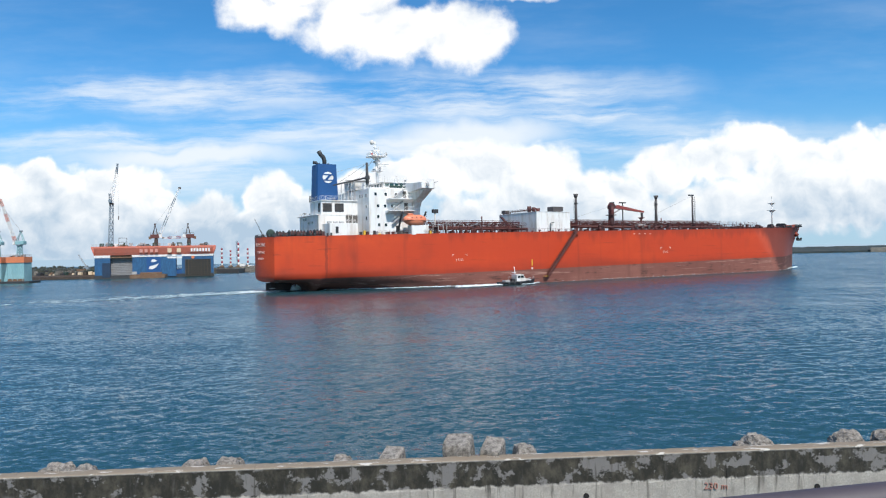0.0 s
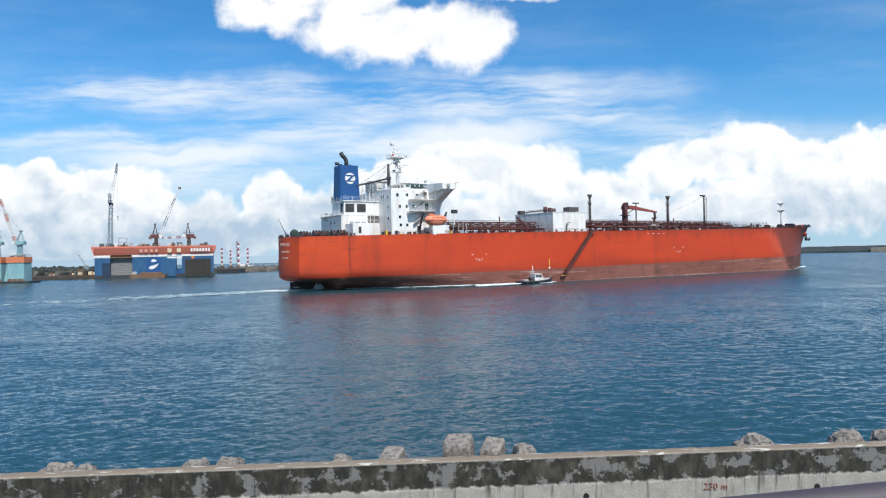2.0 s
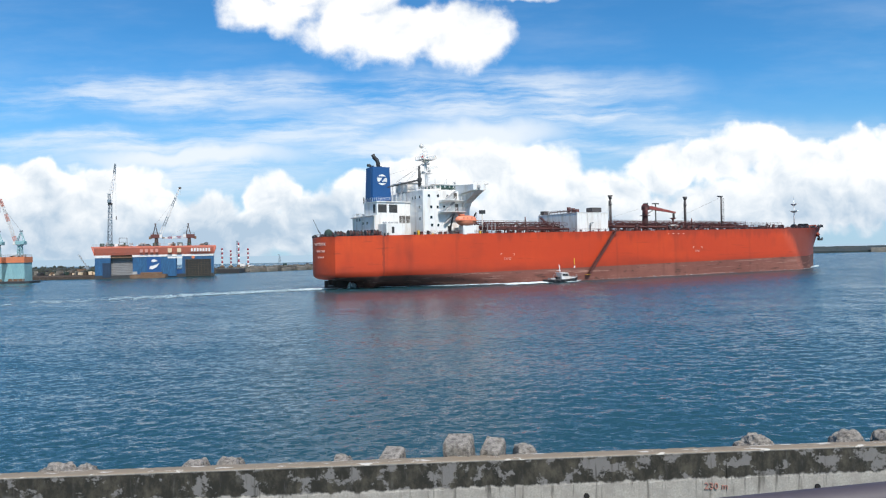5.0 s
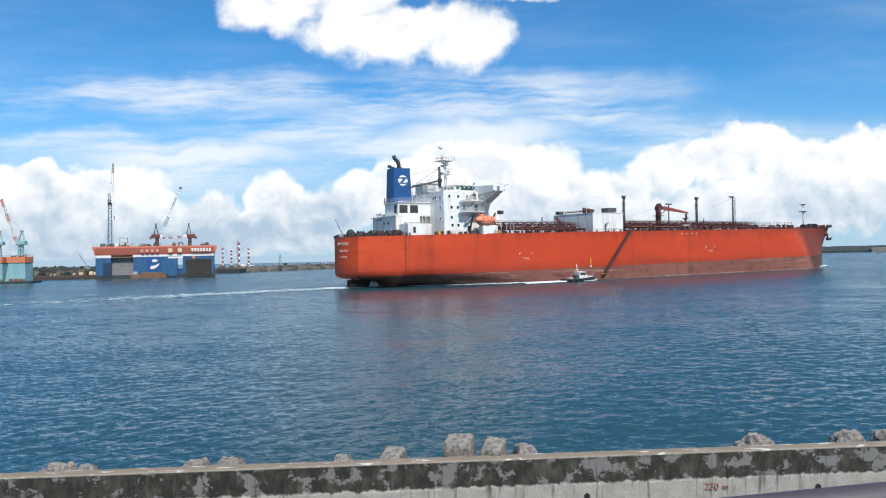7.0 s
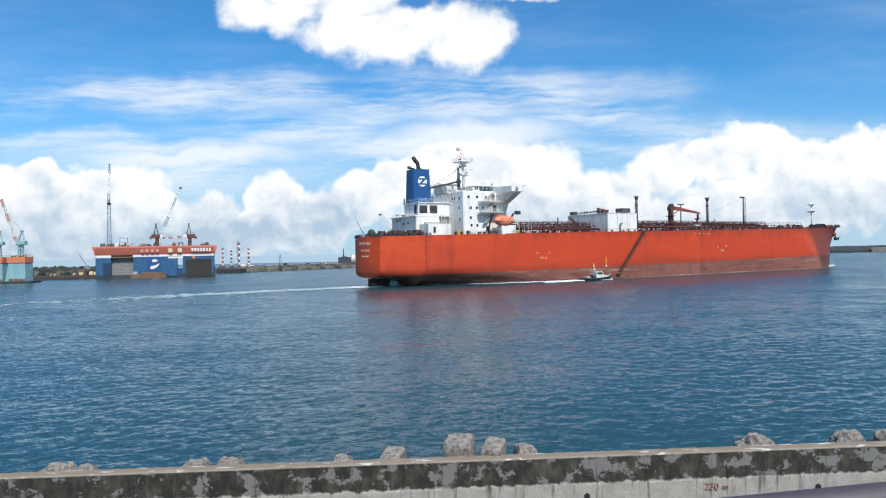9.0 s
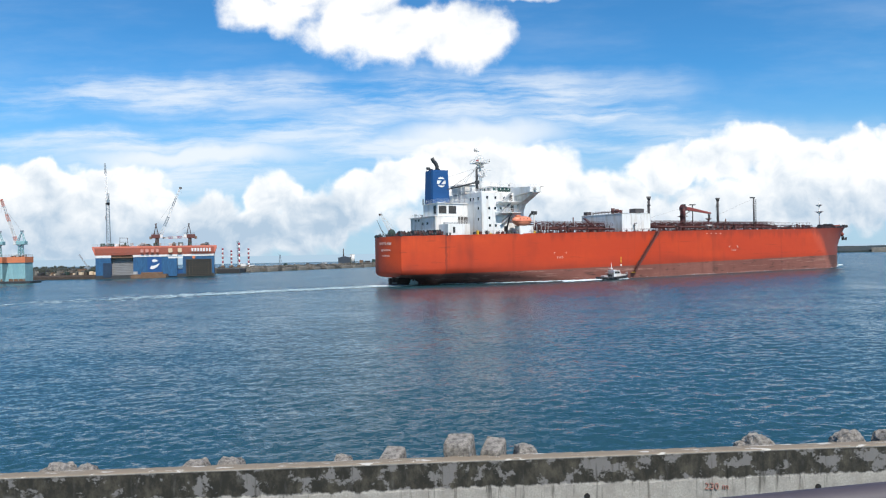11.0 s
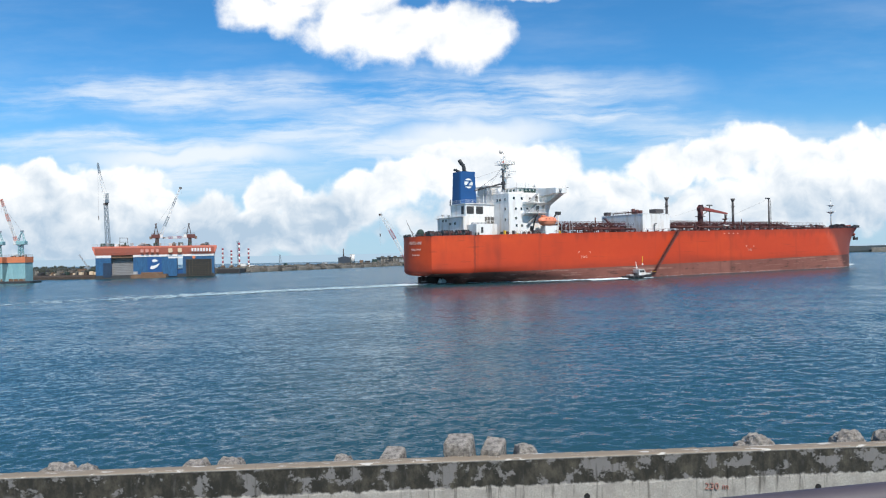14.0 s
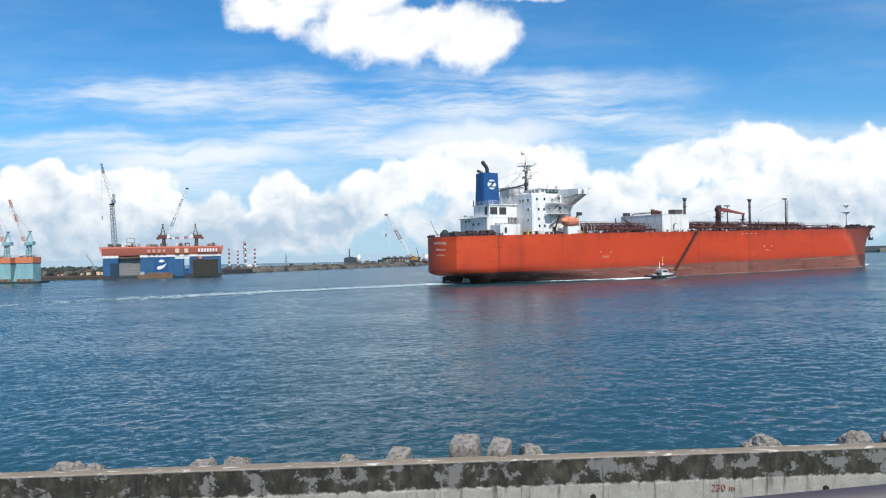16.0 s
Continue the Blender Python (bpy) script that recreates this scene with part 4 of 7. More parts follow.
def mooring_decks(ship):
    for x, y in ((4.5, 5.5), (4.0, -2.5), (9.0, -5.5), (9.5, 2.0), (12.0, -10.2), (5.6, -8.2), (11.0, -7.6), (8.0, 6.2), (11.5, 6.0)):
        winch(ship, x, y, dk(x))
    for x, y in ((1.2, 7.5), (1.2, -7.5), (3.0, -8.8), (10.0, -11.0), (7.5, -10.4), (14.0, -12.8), (2.0, 0.5)):
        bitts(ship, x, y, dk(x))
    for y in (8.3, -8.6, 3.0, -3.0):
        part("fairlead", tube((0.45 - crown(y), y - 0.5, dk(0) + 0.55), (0.45 - crown(y), y + 0.5, dk(0) + 0.55), 0.5, n=8), DARK, ship)
    bm = bmesh.new()
    bmesh.ops.create_uvsphere(bm, u_segments=14, v_segments=10, radius=1.25)
    bmesh.ops.scale(bm, verts=bm.verts, vec=(1.0, 1.0, 1.1))
    bmesh.ops.translate(bm, verts=bm.verts, vec=(2.2, 1.6, dk(2) + 1.3))
    part("capstan_cover", bm, GREENC, ship, "dark green tarpaulin-covered gear")
    st = part("ensign_staff", tube((1.0, 3.6, dk(0)), (-1.4, 4.2, dk(0) + 5.4), 0.10, 0.06, n=6), DARK, ship, "thin bare ensign staff raked aft")
    part("truck", tube((-1.4, 4.2, dk(0) + 5.4), (-1.45, 4.2, dk(0) + 5.55), 0.12, n=8), DARK, st)
    part("brace", tube((1.6, 3.0, dk(0)), (0.0, 3.85, dk(0) + 2.4), 0.05, n=4), DARK, st)
    part("guard_rail", rails([(13.0, -curve(DECK_B, 13) + 0.3, dk(13)), (6.0, -curve(DECK_B, 6) + 0.3, dk(6)), (0.4, -8.7, dk(0)), (-1.1, -5, dk(0)), (-1.6, 0, dk(0)), (-1.1, 5, dk(0)), (0.4, 8.7, dk(0))], step=1.7, r=0.04), DARK, ship)
    for x, y in ((212, 4), (216, -8), (222, 2), (228, -6), (219, 10), (236, 1)):
        winch(ship, x, y, dk(x))
    for x, y in ((208, -16), (214, -17), (224, -14.5), (231, -11.5), (238, -7.5), (243, -4.5), (205, -18)):
        bitts(ship, x, y, dk(x))
    for x in (206, 213, 226, 234, 240):
        part("fairlead", tube((x - 0.5, -curve(DECK_B, x) + 0.5, dk(x) + 0.7), (x + 0.5, -curve(DECK_B, x + 1) + 0.5, dk(x) + 0.7), 0.5, n=8), DARK, ship)
    # raised bulwark round the stem
    bm = bmesh.new()
    rows = []
    for s in (-1, 1):
        xs = (232, 236, 240, 243, 246, 248.4)
        rows = [[bm.verts.new((x, s * (curve(DECK_B, x) * 0.99 + o), deck_z(x) + h)) for o, h in ((0, -0.3), (0.25, 0.15 + 0.7 * (x - 232) / 17), (0.05, 0.15 + 0.7 * (x - 232) / 17), (-0.2, -0.3))] for x in xs]
        for a, b in zip(rows, rows[1:]):
            for k in range(3):
                bm.faces.new((a[k], b[k], b[k + 1], a[k + 1]))
    bmesh.ops.recalc_face_normals(bm, faces=bm.faces)
    part("bulwark", bm, ORANGE, ship)
    fm = part("foremast", tube((229, 0, dk(229)), (229, 0, 31.0), 0.32, 0.16, 10), WHITE, ship, "slim white foremast with cross platforms")
    for z, a in ((26.2, 1.9), (29.4, 1.5)):
        part("platform", box(228.2, 229.8, -a, a, z, z + 0.18), WHITE, fm)
        part("bracket", prism([(-a, z), (a, z), (0, z - 1.1)], 0, 228.9, 229.1), WHITE, fm)
    part("topmast", tube((229, 0, 31.0), (229, 0, 32.6), 0.1, n=6), WHITE, fm)
    an = part("anchor", tube((241.6, -3.7, 15.0), (242.4, -4.0, 12.9), 0.35, n=8), DARK, ship, "dark stockless anchor housed at the bow")
    part("fluke", prism([(241.0, 12.4), (243.8, 12.4), (244.2, 13.8), (243.2, 13.1), (241.6, 13.1), (240.6, 13.8)], 1, -4.5, -3.7), DARK, an)
    part("hawse_bolster", tube((241.2, -3.0, 15.9), (241.7, -3.9, 14.6), 1.0, 0.8, 12), ORANGE, an)


def deck_store(ship):
    z0, z1 = 15.7, 22.55
    st = block("deck_store", 82.3, 96.2, -16, 4.3, z0, z1, WHITE, ship, 0.08, "large plain white deckhouse on the tank deck")
    part("coping", box(82.2, 96.3, -16.1, 4.4, z1, z1 + 0.15), WHITE, st)
    for x in (86.8, 91.5):
        part("seam", box(x, x + 0.08, -16.03, -15.98, z0, z1), GREYST, st)
    part("davit_post", bent([(87.5, -16.6, 16.0), (87.5, -16.6, 19.0), (88.8, -16.6, 19.2)], 0.18, 6), DARK, st)
    for x0, x1, y0, y1, h in ((83, 85.0, 2.0, 4.0, 1.2), (90.0, 94.2, -15.0, -12.0, 1.5)):
        u = part("roof_unit", box(x0, x1, y0, y1, z1 + 0.4, z1 + 0.4 + h, 0.06), MASTGREY, st)
        for a in (x0 + 0.2, x1 - 0.2):
            part("foot", tube((a, (y0 + y1) / 2, z1), (a, (y0 + y1) / 2, z1 + 0.5), 0.15, n=6), MAROON, u)
    for k in range(3):
        part("roof_vent", tube((84.5 + k * 1.5, -9.5 - k * 0.4, z1), (84.5 + k * 1.5, -9.5 - k * 0.4, z1 + 2.2 - 0.3 * k), 0.6, 0.7, 10), MAROON, st)
    part("roof_pipe", bent([(83.2, -1.0, z1 + 0.2), (83.2, -1.0, z1 + 0.9), (83.2, -14.0, z1 + 0.9), (83.2, -14.0, z1 + 0.2)], 0.2, 6), MAROON, st)
    part("guard_rail", rails([(82.5, 2, z1 + 0.15), (82.5, -15.5, z1 + 0.15)], step=1.6, r=0.05), MAROON, st)
    lad = part("stairway", prism([(2.4, 21.9), (1.8, 21.9), (-6.0, 16.2), (-5.4, 16.2)], 0, 81.0, 81.7), MAROON, st, "dark red outside stairway")
    part("guard_rail", tube((81.0, 2.2, 22.9), (81.0, -5.8, 17.2), 0.07, n=5), MAROON, lad)


def pipe_rack(ship, x0, x1, y, n_pipes, z, name="pipe_rack"):
    rack = part(name, box(x0, x1, y - 0.08, y + 0.08, z - 0.1, z), MAROON, ship, "dark red cargo pipes on trestles")
    for k in range(n_pipes):
        yy = y + (k - (n_pipes - 1) / 2) * 0.95
        part("pipe", tube((x0, yy, z + 0.3), (x1, yy, z + 0.3), 0.28 + 0.06 * (k % 2), n=8), MAROON if k % 3 else LADDER, rack)
    x = x0
    w = n_pipes * 0.5 + 0.3
    while x <= x1 + 0.01:
        bm = bmesh.new()
        for s in (-1, 1):
            tube((x, y + s * w, dk(x)), (x, y + s * w, z + 1.3), 0.14, n=5, bm=bm)
        tube((x, y - w, z), (x, y + w, z), 0.12, n=5, bm=bm)
        tube((x, y - w, z + 1.3), (x, y + w, z + 1.3), 0.12, n=5, bm=bm)
        part("trestle", bm, MAROON, rack)
        x += 5.0
    part("walkway", box(x0, x1, y - 0.8, y + 0.8, z + 1.3, z + 1.4), MAROON, rack)
    part("guard_rail", rails([(x0, y - 0.8, z + 1.4), (x1, y - 0.8, z + 1.4)], step=2.5, r=0.05, height=1.0, bars=2), MAROON, rack)


def tank_deck(ship):
    pipe_rack(ship, 43, 81, -1.5, 5, 17.9)
    pipe_rack(ship, 97, 190, -1.5, 5, 18.7)
    pipe_rack(ship, 44, 80, -9.0, 3, 17.6)
    pipe_rack(ship, 98, 172, -9.5, 3, 18.0)
    pipe_rack(ship, 100, 196, -14.0, 4, 17.6)
    pipe_rack(ship, 46, 79, -14.0, 4, 16.9)
    bm = lattice((46, -9.0, 18.7), (80, -9.0, 18.7), 1.4, 0.12, 22)
    part("catwalk_truss", bm, MAROON, ship)
    bm = lattice((98, -9.5, 19.4), (176, -9.5, 19.6), 1.2, 0.12, 44)
    part("catwalk_truss", bm, MAROON, ship)
    bm = lattice((43, -1.5, 19.0), (81, -1.5, 19.0), 1.6, 0.11, 19)
    part("catwalk_truss", bm, MAROON, ship)
    # starboard guard rail with its fairleads
    pts = [(x, -curve(DECK_B, x) + 0.4, dk(x)) for x in (24, 34, 45, 60, 75, 110, 150, 190, 205)]
    part("guard_rail", rails(pts, step=2.2, r=0.035, height=1.2), MAROON, ship)
    rng = random.Random(4)
    for k in range(46):
        x = rng.uniform(44, 200)
        if 80 < x < 98:
            continue
        y = -rng.uniform(11.5, 19.5)
        h = rng.uniform(0.6, 2.2)
        r = rng.uniform(0.2, 0.55)
        v = part("deck_vent", tube((x, y, dk(x)), (x, y, dk(x) + h), r, n=8), MAROON if k % 4 else MASTGREY, ship)
        part("cap", tube((x, y, dk(x) + h), (x, y, dk(x) + h + 0.25), r * 1.5, r * 1.2, 8), MAROON, v)
    for k in range(26):
        x = 46 + k * 5.9
        if 80 < x < 98:
            continue
        hb = part("hatch", tube((x, -15.0 + (k % 3), dk(x)), (x, -15.0 + (k % 3), dk(x) + 0.8), 0.9, n=10), MAROON, ship)
        part("hatch_lid", tube((x, -15.0 + (k % 3), dk(x) + 0.8), (x, -15.0 + (k % 3), dk(x) + 0.95), 1.05, n=10), MAROON, hb)
    # cargo manifold amidships
    for k in range(6):
        x = 126 + k * 3.2
        mf = part("manifold_pipe", bent([(x, -3, 18.2), (x, -14, 18.2), (x, -15.2, 18.0), (x, -16.4, 18.0)], 0.4, 8), MAROON, ship)
        part("flange", tube((x, -16.4, 18.0), (x, -16.65, 18.0), 0.58, n=10), MASTGREY, mf)
    part("drip_tray", box(123, 146, -17.5, -14.5, 16.7, 17.0), MAROON, ship)
    part("white_locker", box(131.5, 135.5, -12.4, -10.0, 17.0, 19.2, 0.06), WHITE, ship)
    part("white_locker", box(109, 111, -13.4, -12.0, 16.2, 17.8, 0.06), WHITE, ship)
    # vent masts
    for x, y, top, r in ((112.8, -0.4, 30.4, 0.52), (155.3, 0.6, 31.0, 0.52)):
        m = part("vent_mast", tube((x, y, dk(x)), (x, y, top - 1.2), r, r * 0.85, 10), MASTGREY, ship, "tall dark vent mast with flared head")
        part("head", tube((x, y, top - 1.4), (x, y, top), r * 0.9, r * 1.9, 10), MASTGREY, m)
        part("collar", tube((x, y, top - 3.6), (x, y, top - 3.2), r * 1.3, n=10), DARK, m)
        part("ladder", bmesh_ladder(x - 1.0, y - 0.4, dk(x), top - 2), DARK, m)
    x, y = 159.3, -13.4
    m = part("lamp_mast", tube((x, y, dk(x)), (x, y, 30.2), 0.38, 0.28, 8), MASTGREY, ship, "dark lamp mast with a caged ladder")
    part("head", box(x - 2.0, x + 0.6, y - 0.3, y + 0.3, 29.8, 30.3, 0.05), DARK, m)
    part("ladder", bmesh_ladder(x + 1.3, y, dk(x), 29.6), DARK, m)
    # hose crane
    c = part("hose_crane", tube((120.6, -10, dk(120)), (120.6, -10, 25.4), 1.15, 0.95, 12), MAROON, ship, "dark red hose-handling crane with lowered jib")
    part("crane_head", prism([(119.6, 24.4), (121.9, 24.4), (122.2, 25.6), (121.2, 26.5), (120.4, 26.6), (119.6, 25.6)], 1, -10.8, -9.2), MAROON, c)
    part("sheave", tube((121.0, -10.9, 26.6), (121.0, -9.1, 26.6), 0.35, n=12), DARK, c)
    part("cab", box(119.2, 120.3, -11.6, -10.7, 22.6, 24.2, 0.08), MAROON, c)
    part("slew_platform", tube((120.6, -10, 22.2), (120.6, -10, 22.4), 1.9, n=14), MAROON, c)
    part("jib", prism([(121.0, 25.2), (123.6, 25.9), (136.6, 23.9), (136.6, 23.4), (123.6, 24.6)], 1, -10.5, -9.5), JIBRED, c, "faded red crane jib")
    part("ram", tube((121.4, -10, 22.8), (126.0, -10, 25.0), 0.25, n=8), GREYST, c)
    part("hook_block", tube((135.9, -10, 23.3), (135.9, -10, 21.2), 0.5, 0.35, 8), DARK, c)
    part("jib_rest", tube((135.5, -10, dk(135)), (135.5, -10, 21.3), 0.5, 0.35, 8), MAROON, c)
    part("rest_head", tube((135.5, -10, 21.0), (135.5, -10, 21.6), 0.5, 1.3, 8), MAROON, c)
    v = part("lamp_post", tube((126.2, -10, 17), (126.2, -10, 27.0), 0.22, n=8), DARK, ship)
    part("lamp_head", box(124.7, 127.7, -10.3, -9.7, 26.6, 27.0, 0.05), DARK, v)
    for x, y, top in ((65.4, -10, 21.3), (146.0, -10, 21.5), (48.6, -10, 23.0)):
        v = part("signal_post", tube((x, y, dk(x)), (x, y, top), 0.2, n=8), MAROON if x > 50 else WHITE, ship)
        if x < 50:
            part("signal_box", box(x - 0.9, x + 0.9, y - 0.5, y + 0.5, top - 0.9, top + 0.2, 0.06), DARK, v)
    for x in (43.2, 45.0, 46.6, 47.8):
        part("locker_post", box(x, x + 0.16, -18, -17.8, dk(44), 18.6 + 0.3 * (x > 46)), GREYST, ship)
    for p, q in (((155, 0, 24), (159, -13, 29.6)), ((113, 0, 22), (126, -10, 26.8))):
        part("stay_wire", tube(p, q, 0.04, n=4), GREYST, ship)


def bmesh_ladder(x, y, z0, z1):
    bm = bmesh.new()
    for k in (-0.25, 0.25):
        tube((x + k, y, z0), (x + k, y, z1), 0.06, n=4, bm=bm)
    n = int((z1 - z0) / 0.9)
    for i in range(1, n):
        z = z0 + (z1 - z0) * i / n
        tube((x - 0.25, y, z), (x + 0.25, y, z), 0.05, n=4, bm=bm, caps=False)
        tube((x, y, z), (x, y + 0.8, z), 0.05, n=4, bm=bm, caps=False)
    return bm


def rudder_and_marks(ship):
    part("rudder", prism([(0.2, 0.28), (1.0, 0.42), (3.4, 0.3), (3.4, -0.3), (1.0, -0.42), (0.2, -0.28)], 2, -2.0, 2.75), BOOTDARK, ship, "dark rudder standing out of the water")
    part("rudder_stock", tube((2.0, 0, 1.6), (2.0, 0, 3.0), 0.7, n=12), BOOTDARK, ship)
    part("rudder_bolt_plate", box(1.0, 2.6, -0.5, -0.4, 1.1, 1.35), GREYST, ship)
    part("rudder_horn", prism([(3.5, 0.4), (5.2, 0.6), (7.3, 0.5), (7.3, -0.5), (5.2, -0.6), (3.5, -0.4)], 2, -2.0, 2.75), BOOTDARK, ship)
    # combination gangway against the side
    p, q = Vector((93.6, -21.5, 16.2)), Vector((81.4, -21.5, 2.4))
    g = part("gangway", tube(p, p + Vector((0, -0.05, 0)), 0.05), LADDER, ship, "long grimy brown accommodation ladder lowered down the hull side")
    for dy in (-0.12, -1.05):
        for dz in (0.0, 1.0):
            part("string", tube(p + Vector((0, dy, dz)), q + Vector((0, dy, dz)), 0.11 if dz == 0 else 0.05, n=5), LADDER, g)
    for k in range(48):
        c = p.lerp(q, k / 47)
        part("tread", box(c.x - 0.28, c.x + 0.28, c.y - 1.05, c.y - 0.12, c.z - 0.05, c.z + 0.05), LADDER, g)
        if k % 4 == 0:
            part("stanchion", tube(c + Vector((0, -1.05, 0)), c + Vector((0, -1.05, 1.0)), 0.05, n=4), LADDER, g)
    part("upper_platform", box(92.6, 94.6, -22.5, -21.25, 15.9, 16.05), LADDER, g)
    # solid dark panels added to give the ladder its shadow's breadth
    for dy in (-0.10, -1.10):
        c = Vector((0, dy, 0))
        part("shade_panel", prism([((p + c).x - 0.5, p.z - 0.5), (p.x + 0.3, p.z + 1.0), (q.x + 0.3, q.z + 1.0), (q.x - 0.5, q.z - 0.5)], 1, p.y + dy - 0.03, p.y + dy + 0.03), LADDER, g)
    part("lower_platform", box(80.2, 81.6, -22.5, -21.5, 2.25, 2.36), YELLOW, g, "small yellow lower landing")
    part("draught_mark", box(75.9, 76.2, -21.28, -21.19, 5.6, 7.6), YELLOW, ship, "yellow boarding mark on the hull side")
    part("draught_mark", box(75.8, 76.3, -21.28, -21.19, 4.6, 5.2), WHITE, ship)
    # tug push marks: corner ticks and lettering
    for x0, z0 in ((50.5, 8.0), (135.0, 9.0)):
        yb = -curve(DECK_B, x0) - 0.1
        for k in (-2.0, 2.4):
            bm = box(x0 + k - 0.3, x0 + k + 0.3, yb - 0.08 * k * (x0 < 60) - 0.04, yb + 0.1, z0 + 1.5, z0 + 1.66)
            box(x0 + k + (-0.3 if k < 0 else 0.14), x0 + k + (-0.14 if k < 0 else 0.3), yb - 0.08 * k * (x0 < 60) - 0.04, yb + 0.1, z0 + 1.1, z0 + 1.5, bm=bm)
            part("push_mark", bm, MARKS, ship)
        lettering("TUG", 1.0, MARKS, ship, pose(x0 - 1.2, yb + (0.06 if x0 < 60 else -0.02), z0 - 0.35, 90, 0, -4.6 if x0 < 60 else 0), 1.5)
    for k in range(4):
        part("load_mark", box(119.5 + k * 2.6, 120.2 + k * 2.6, -21.27, -21.18, 15.2, 15.45), MARKS, ship)
    for words, size, y, z in (("HAMPSHIRE", 1.3, 1.5, 12.8), ("MONROVIA", 0.95, 0.1, 10.9)):
        m = pose(-0.05, y, z, 90, 0, -90)
        ob = lettering(words, size, MARKS, ship, m, 1.0)
        back = m.inverted()
        for v in ob.data.vertices:
            w = m @ v.co
            w.x -= crown(w.y)
            v.co = back @ w
    for k in range(5):
        yy = -0.8 - k * 0.8
        part("number_bar", box(-crown(yy) - 0.06, 0.06 - crown(yy), yy - 0.2, yy + 0.2, 9.3, 9.75), MARKS, ship)


def lettering(words, size, mat, parent, m, spread=1.0):
    cu = bpy.data.curves.new("lettering", "FONT")
    cu.body, cu.size, cu.extrude, cu.space_character = words, size, 0.02, spread
    me = None
    tmp = bpy.data.objects.new("tmp_text", cu)
    scene.collection.objects.link(tmp)
    me = bpy.data.meshes.new_from_object(tmp.evaluated_get(bpy.context.evaluated_depsgraph_get()))
    bpy.data.objects.remove(tmp)
    me.materials.clear()
    me.materials.append(mat)
    ob = new("lettering", me)
    ob.parent = parent
    ob.matrix_local = m
    return tagged(ob, "painted white lettering")


poop(ship)
funnel_parts(ship)
accommodation(ship)
radar_mast(ship)
provision_crane(ship)
lifeboat(ship)
deck_lockers(ship)
deck_edge_gear(ship)
mooring_decks(ship)
deck_store(ship)
tank_deck(ship)
rudder_and_marks(ship)


# ---------------- pilot boat ----------------
def pilot_boat():
    b = thing("pilot_boat", "small dark-hulled pilot boat with white cabin alongside the tanker", "boat")
    bm = bmesh.new()
    n = 14
    rows = []
    for i in range(n + 1):
        f = i / n
        x = -6.2 + 12.4 * f
        w = 1.9 * (1 - max(0, (f - 0.45) / 0.55) ** 2.2)
        top = 1.15 + 0.75 * max(0, f - 0.35) ** 1.5
        rows.append([bm.verts.new(p) for p in ((x - 0.6 * (f > 0.9), 0, -0.6), (x - 0.3 * (f > 0.9), -w * 0.75 - 0.02, -0.1), (x, -w - 0.03, top), (x, w + 0.03, top), (x - 0.3 * (f > 0.9), w * 0.75 + 0.02, -0.1))])
    for a, c in zip(rows, rows[1:]):
        for k in range(5):
            bm.faces.new((a[k], c[k], c[(k + 1) % 5], a[(k + 1) % 5])).smooth = False
    bm.faces.new(rows[0])
    bm.faces.new(rows[-1][::-1])
    bmesh.ops.recalc_face_normals(bm, faces=bm.faces)
    hull = part("hull", bm, DARK, b, "black boat hull")
    part("fender", bent([(-6.2, -1.95, 1.0), (0, -1.95, 1.05), (3.5, -1.6, 1.3), (5.4, -0.7, 1.6), (6.3, 0, 1.8)], 0.16, 8), DARK, hull)
    for x in (-4.6, -2.6, -0.6, 1.4, 3.2):
        w = -1.98 + 0.32 * max(0, x - 1.0) ** 1.2 * 0.4
        part("tyre_fender", tube((x, w, 0.75), (x, w - 0.22, 0.75), 0.38, n=12), DARK, hull)
    cab = part("cabin", prism([(-1.2, 1.0), (2.0, 1.1), (1.9, 2.0), (1.2, 3.1), (-1.2, 3.1)], 1, -1.3, 1.3), WHITE, b)
    part("window", box(-0.9, 0.0, -1.36, 1.36, 2.15, 2.85), GLASS, cab)
    part("window", prism([(0.2, 2.15), (1.45, 2.15), (1.05, 2.85), (0.2, 2.85)], 1, -1.36, 1.36), GLASS, cab)
    part("windscreen", prism([(1.86, 2.12), (1.92, 2.08), (1.32, 3.02), (1.26, 3.0)], 1, -1.1, 1.1), GLASS, cab)
    part("foredeck_house", prism([(1.9, 1.1), (4.9, 1.35), (4.6, 1.7), (2.0, 2.0)], 1, -0.95, 0.95), WHITE, b)
    part("roof", box(-1.5, 1.3, -1.45, 1.45, 3.1, 3.22, 0.04), WHITE, cab)
    can = part("aft_canopy", box(-2.6, -1.3, -1.2, 1.2, 2.45, 2.53, 0.03), GREYST, b)
    for x in (-2.5, -1.6):
        for y in (-1.1, 1.1):
            part("post", tube((x, y, 1.0), (x, y, 2.5), 0.06, n=6), GREYST, can)
    part("aft_bulkhead", box(-2.0, -1.25, -1.1, 1.1, 1.0, 1.9, 0.05), DARK, b)
    m = part("mast", tube((-0.9, 0, 3.2), (-1.2, 0, 5.6), 0.16, 0.08, 8), WHITE, b)
    part("radar", box(-1.7, -0.9, -0.6, 0.6, 3.7, 3.85, 0.05), WHITE, m)
    part("guard_rail", rails([(2.8, -1.5, 1.3), (4.6, -1.0, 1.5), (5.9, -0.2, 1.75)], step=0.8, r=0.03, height=0.8, bars=2), GREYST, b)
    part("engine_box", box(-5.0, -3.2, -0.8, 0.8, 1.0, 1.6, 0.08), GREYST, b)
    return b


pilot = pilot_boat()

# ---------------- foam ----------------
FOAM = material("sea_foam", (0.62, 0.70, 0.74), 0.8, scale=3, vary=0.08)


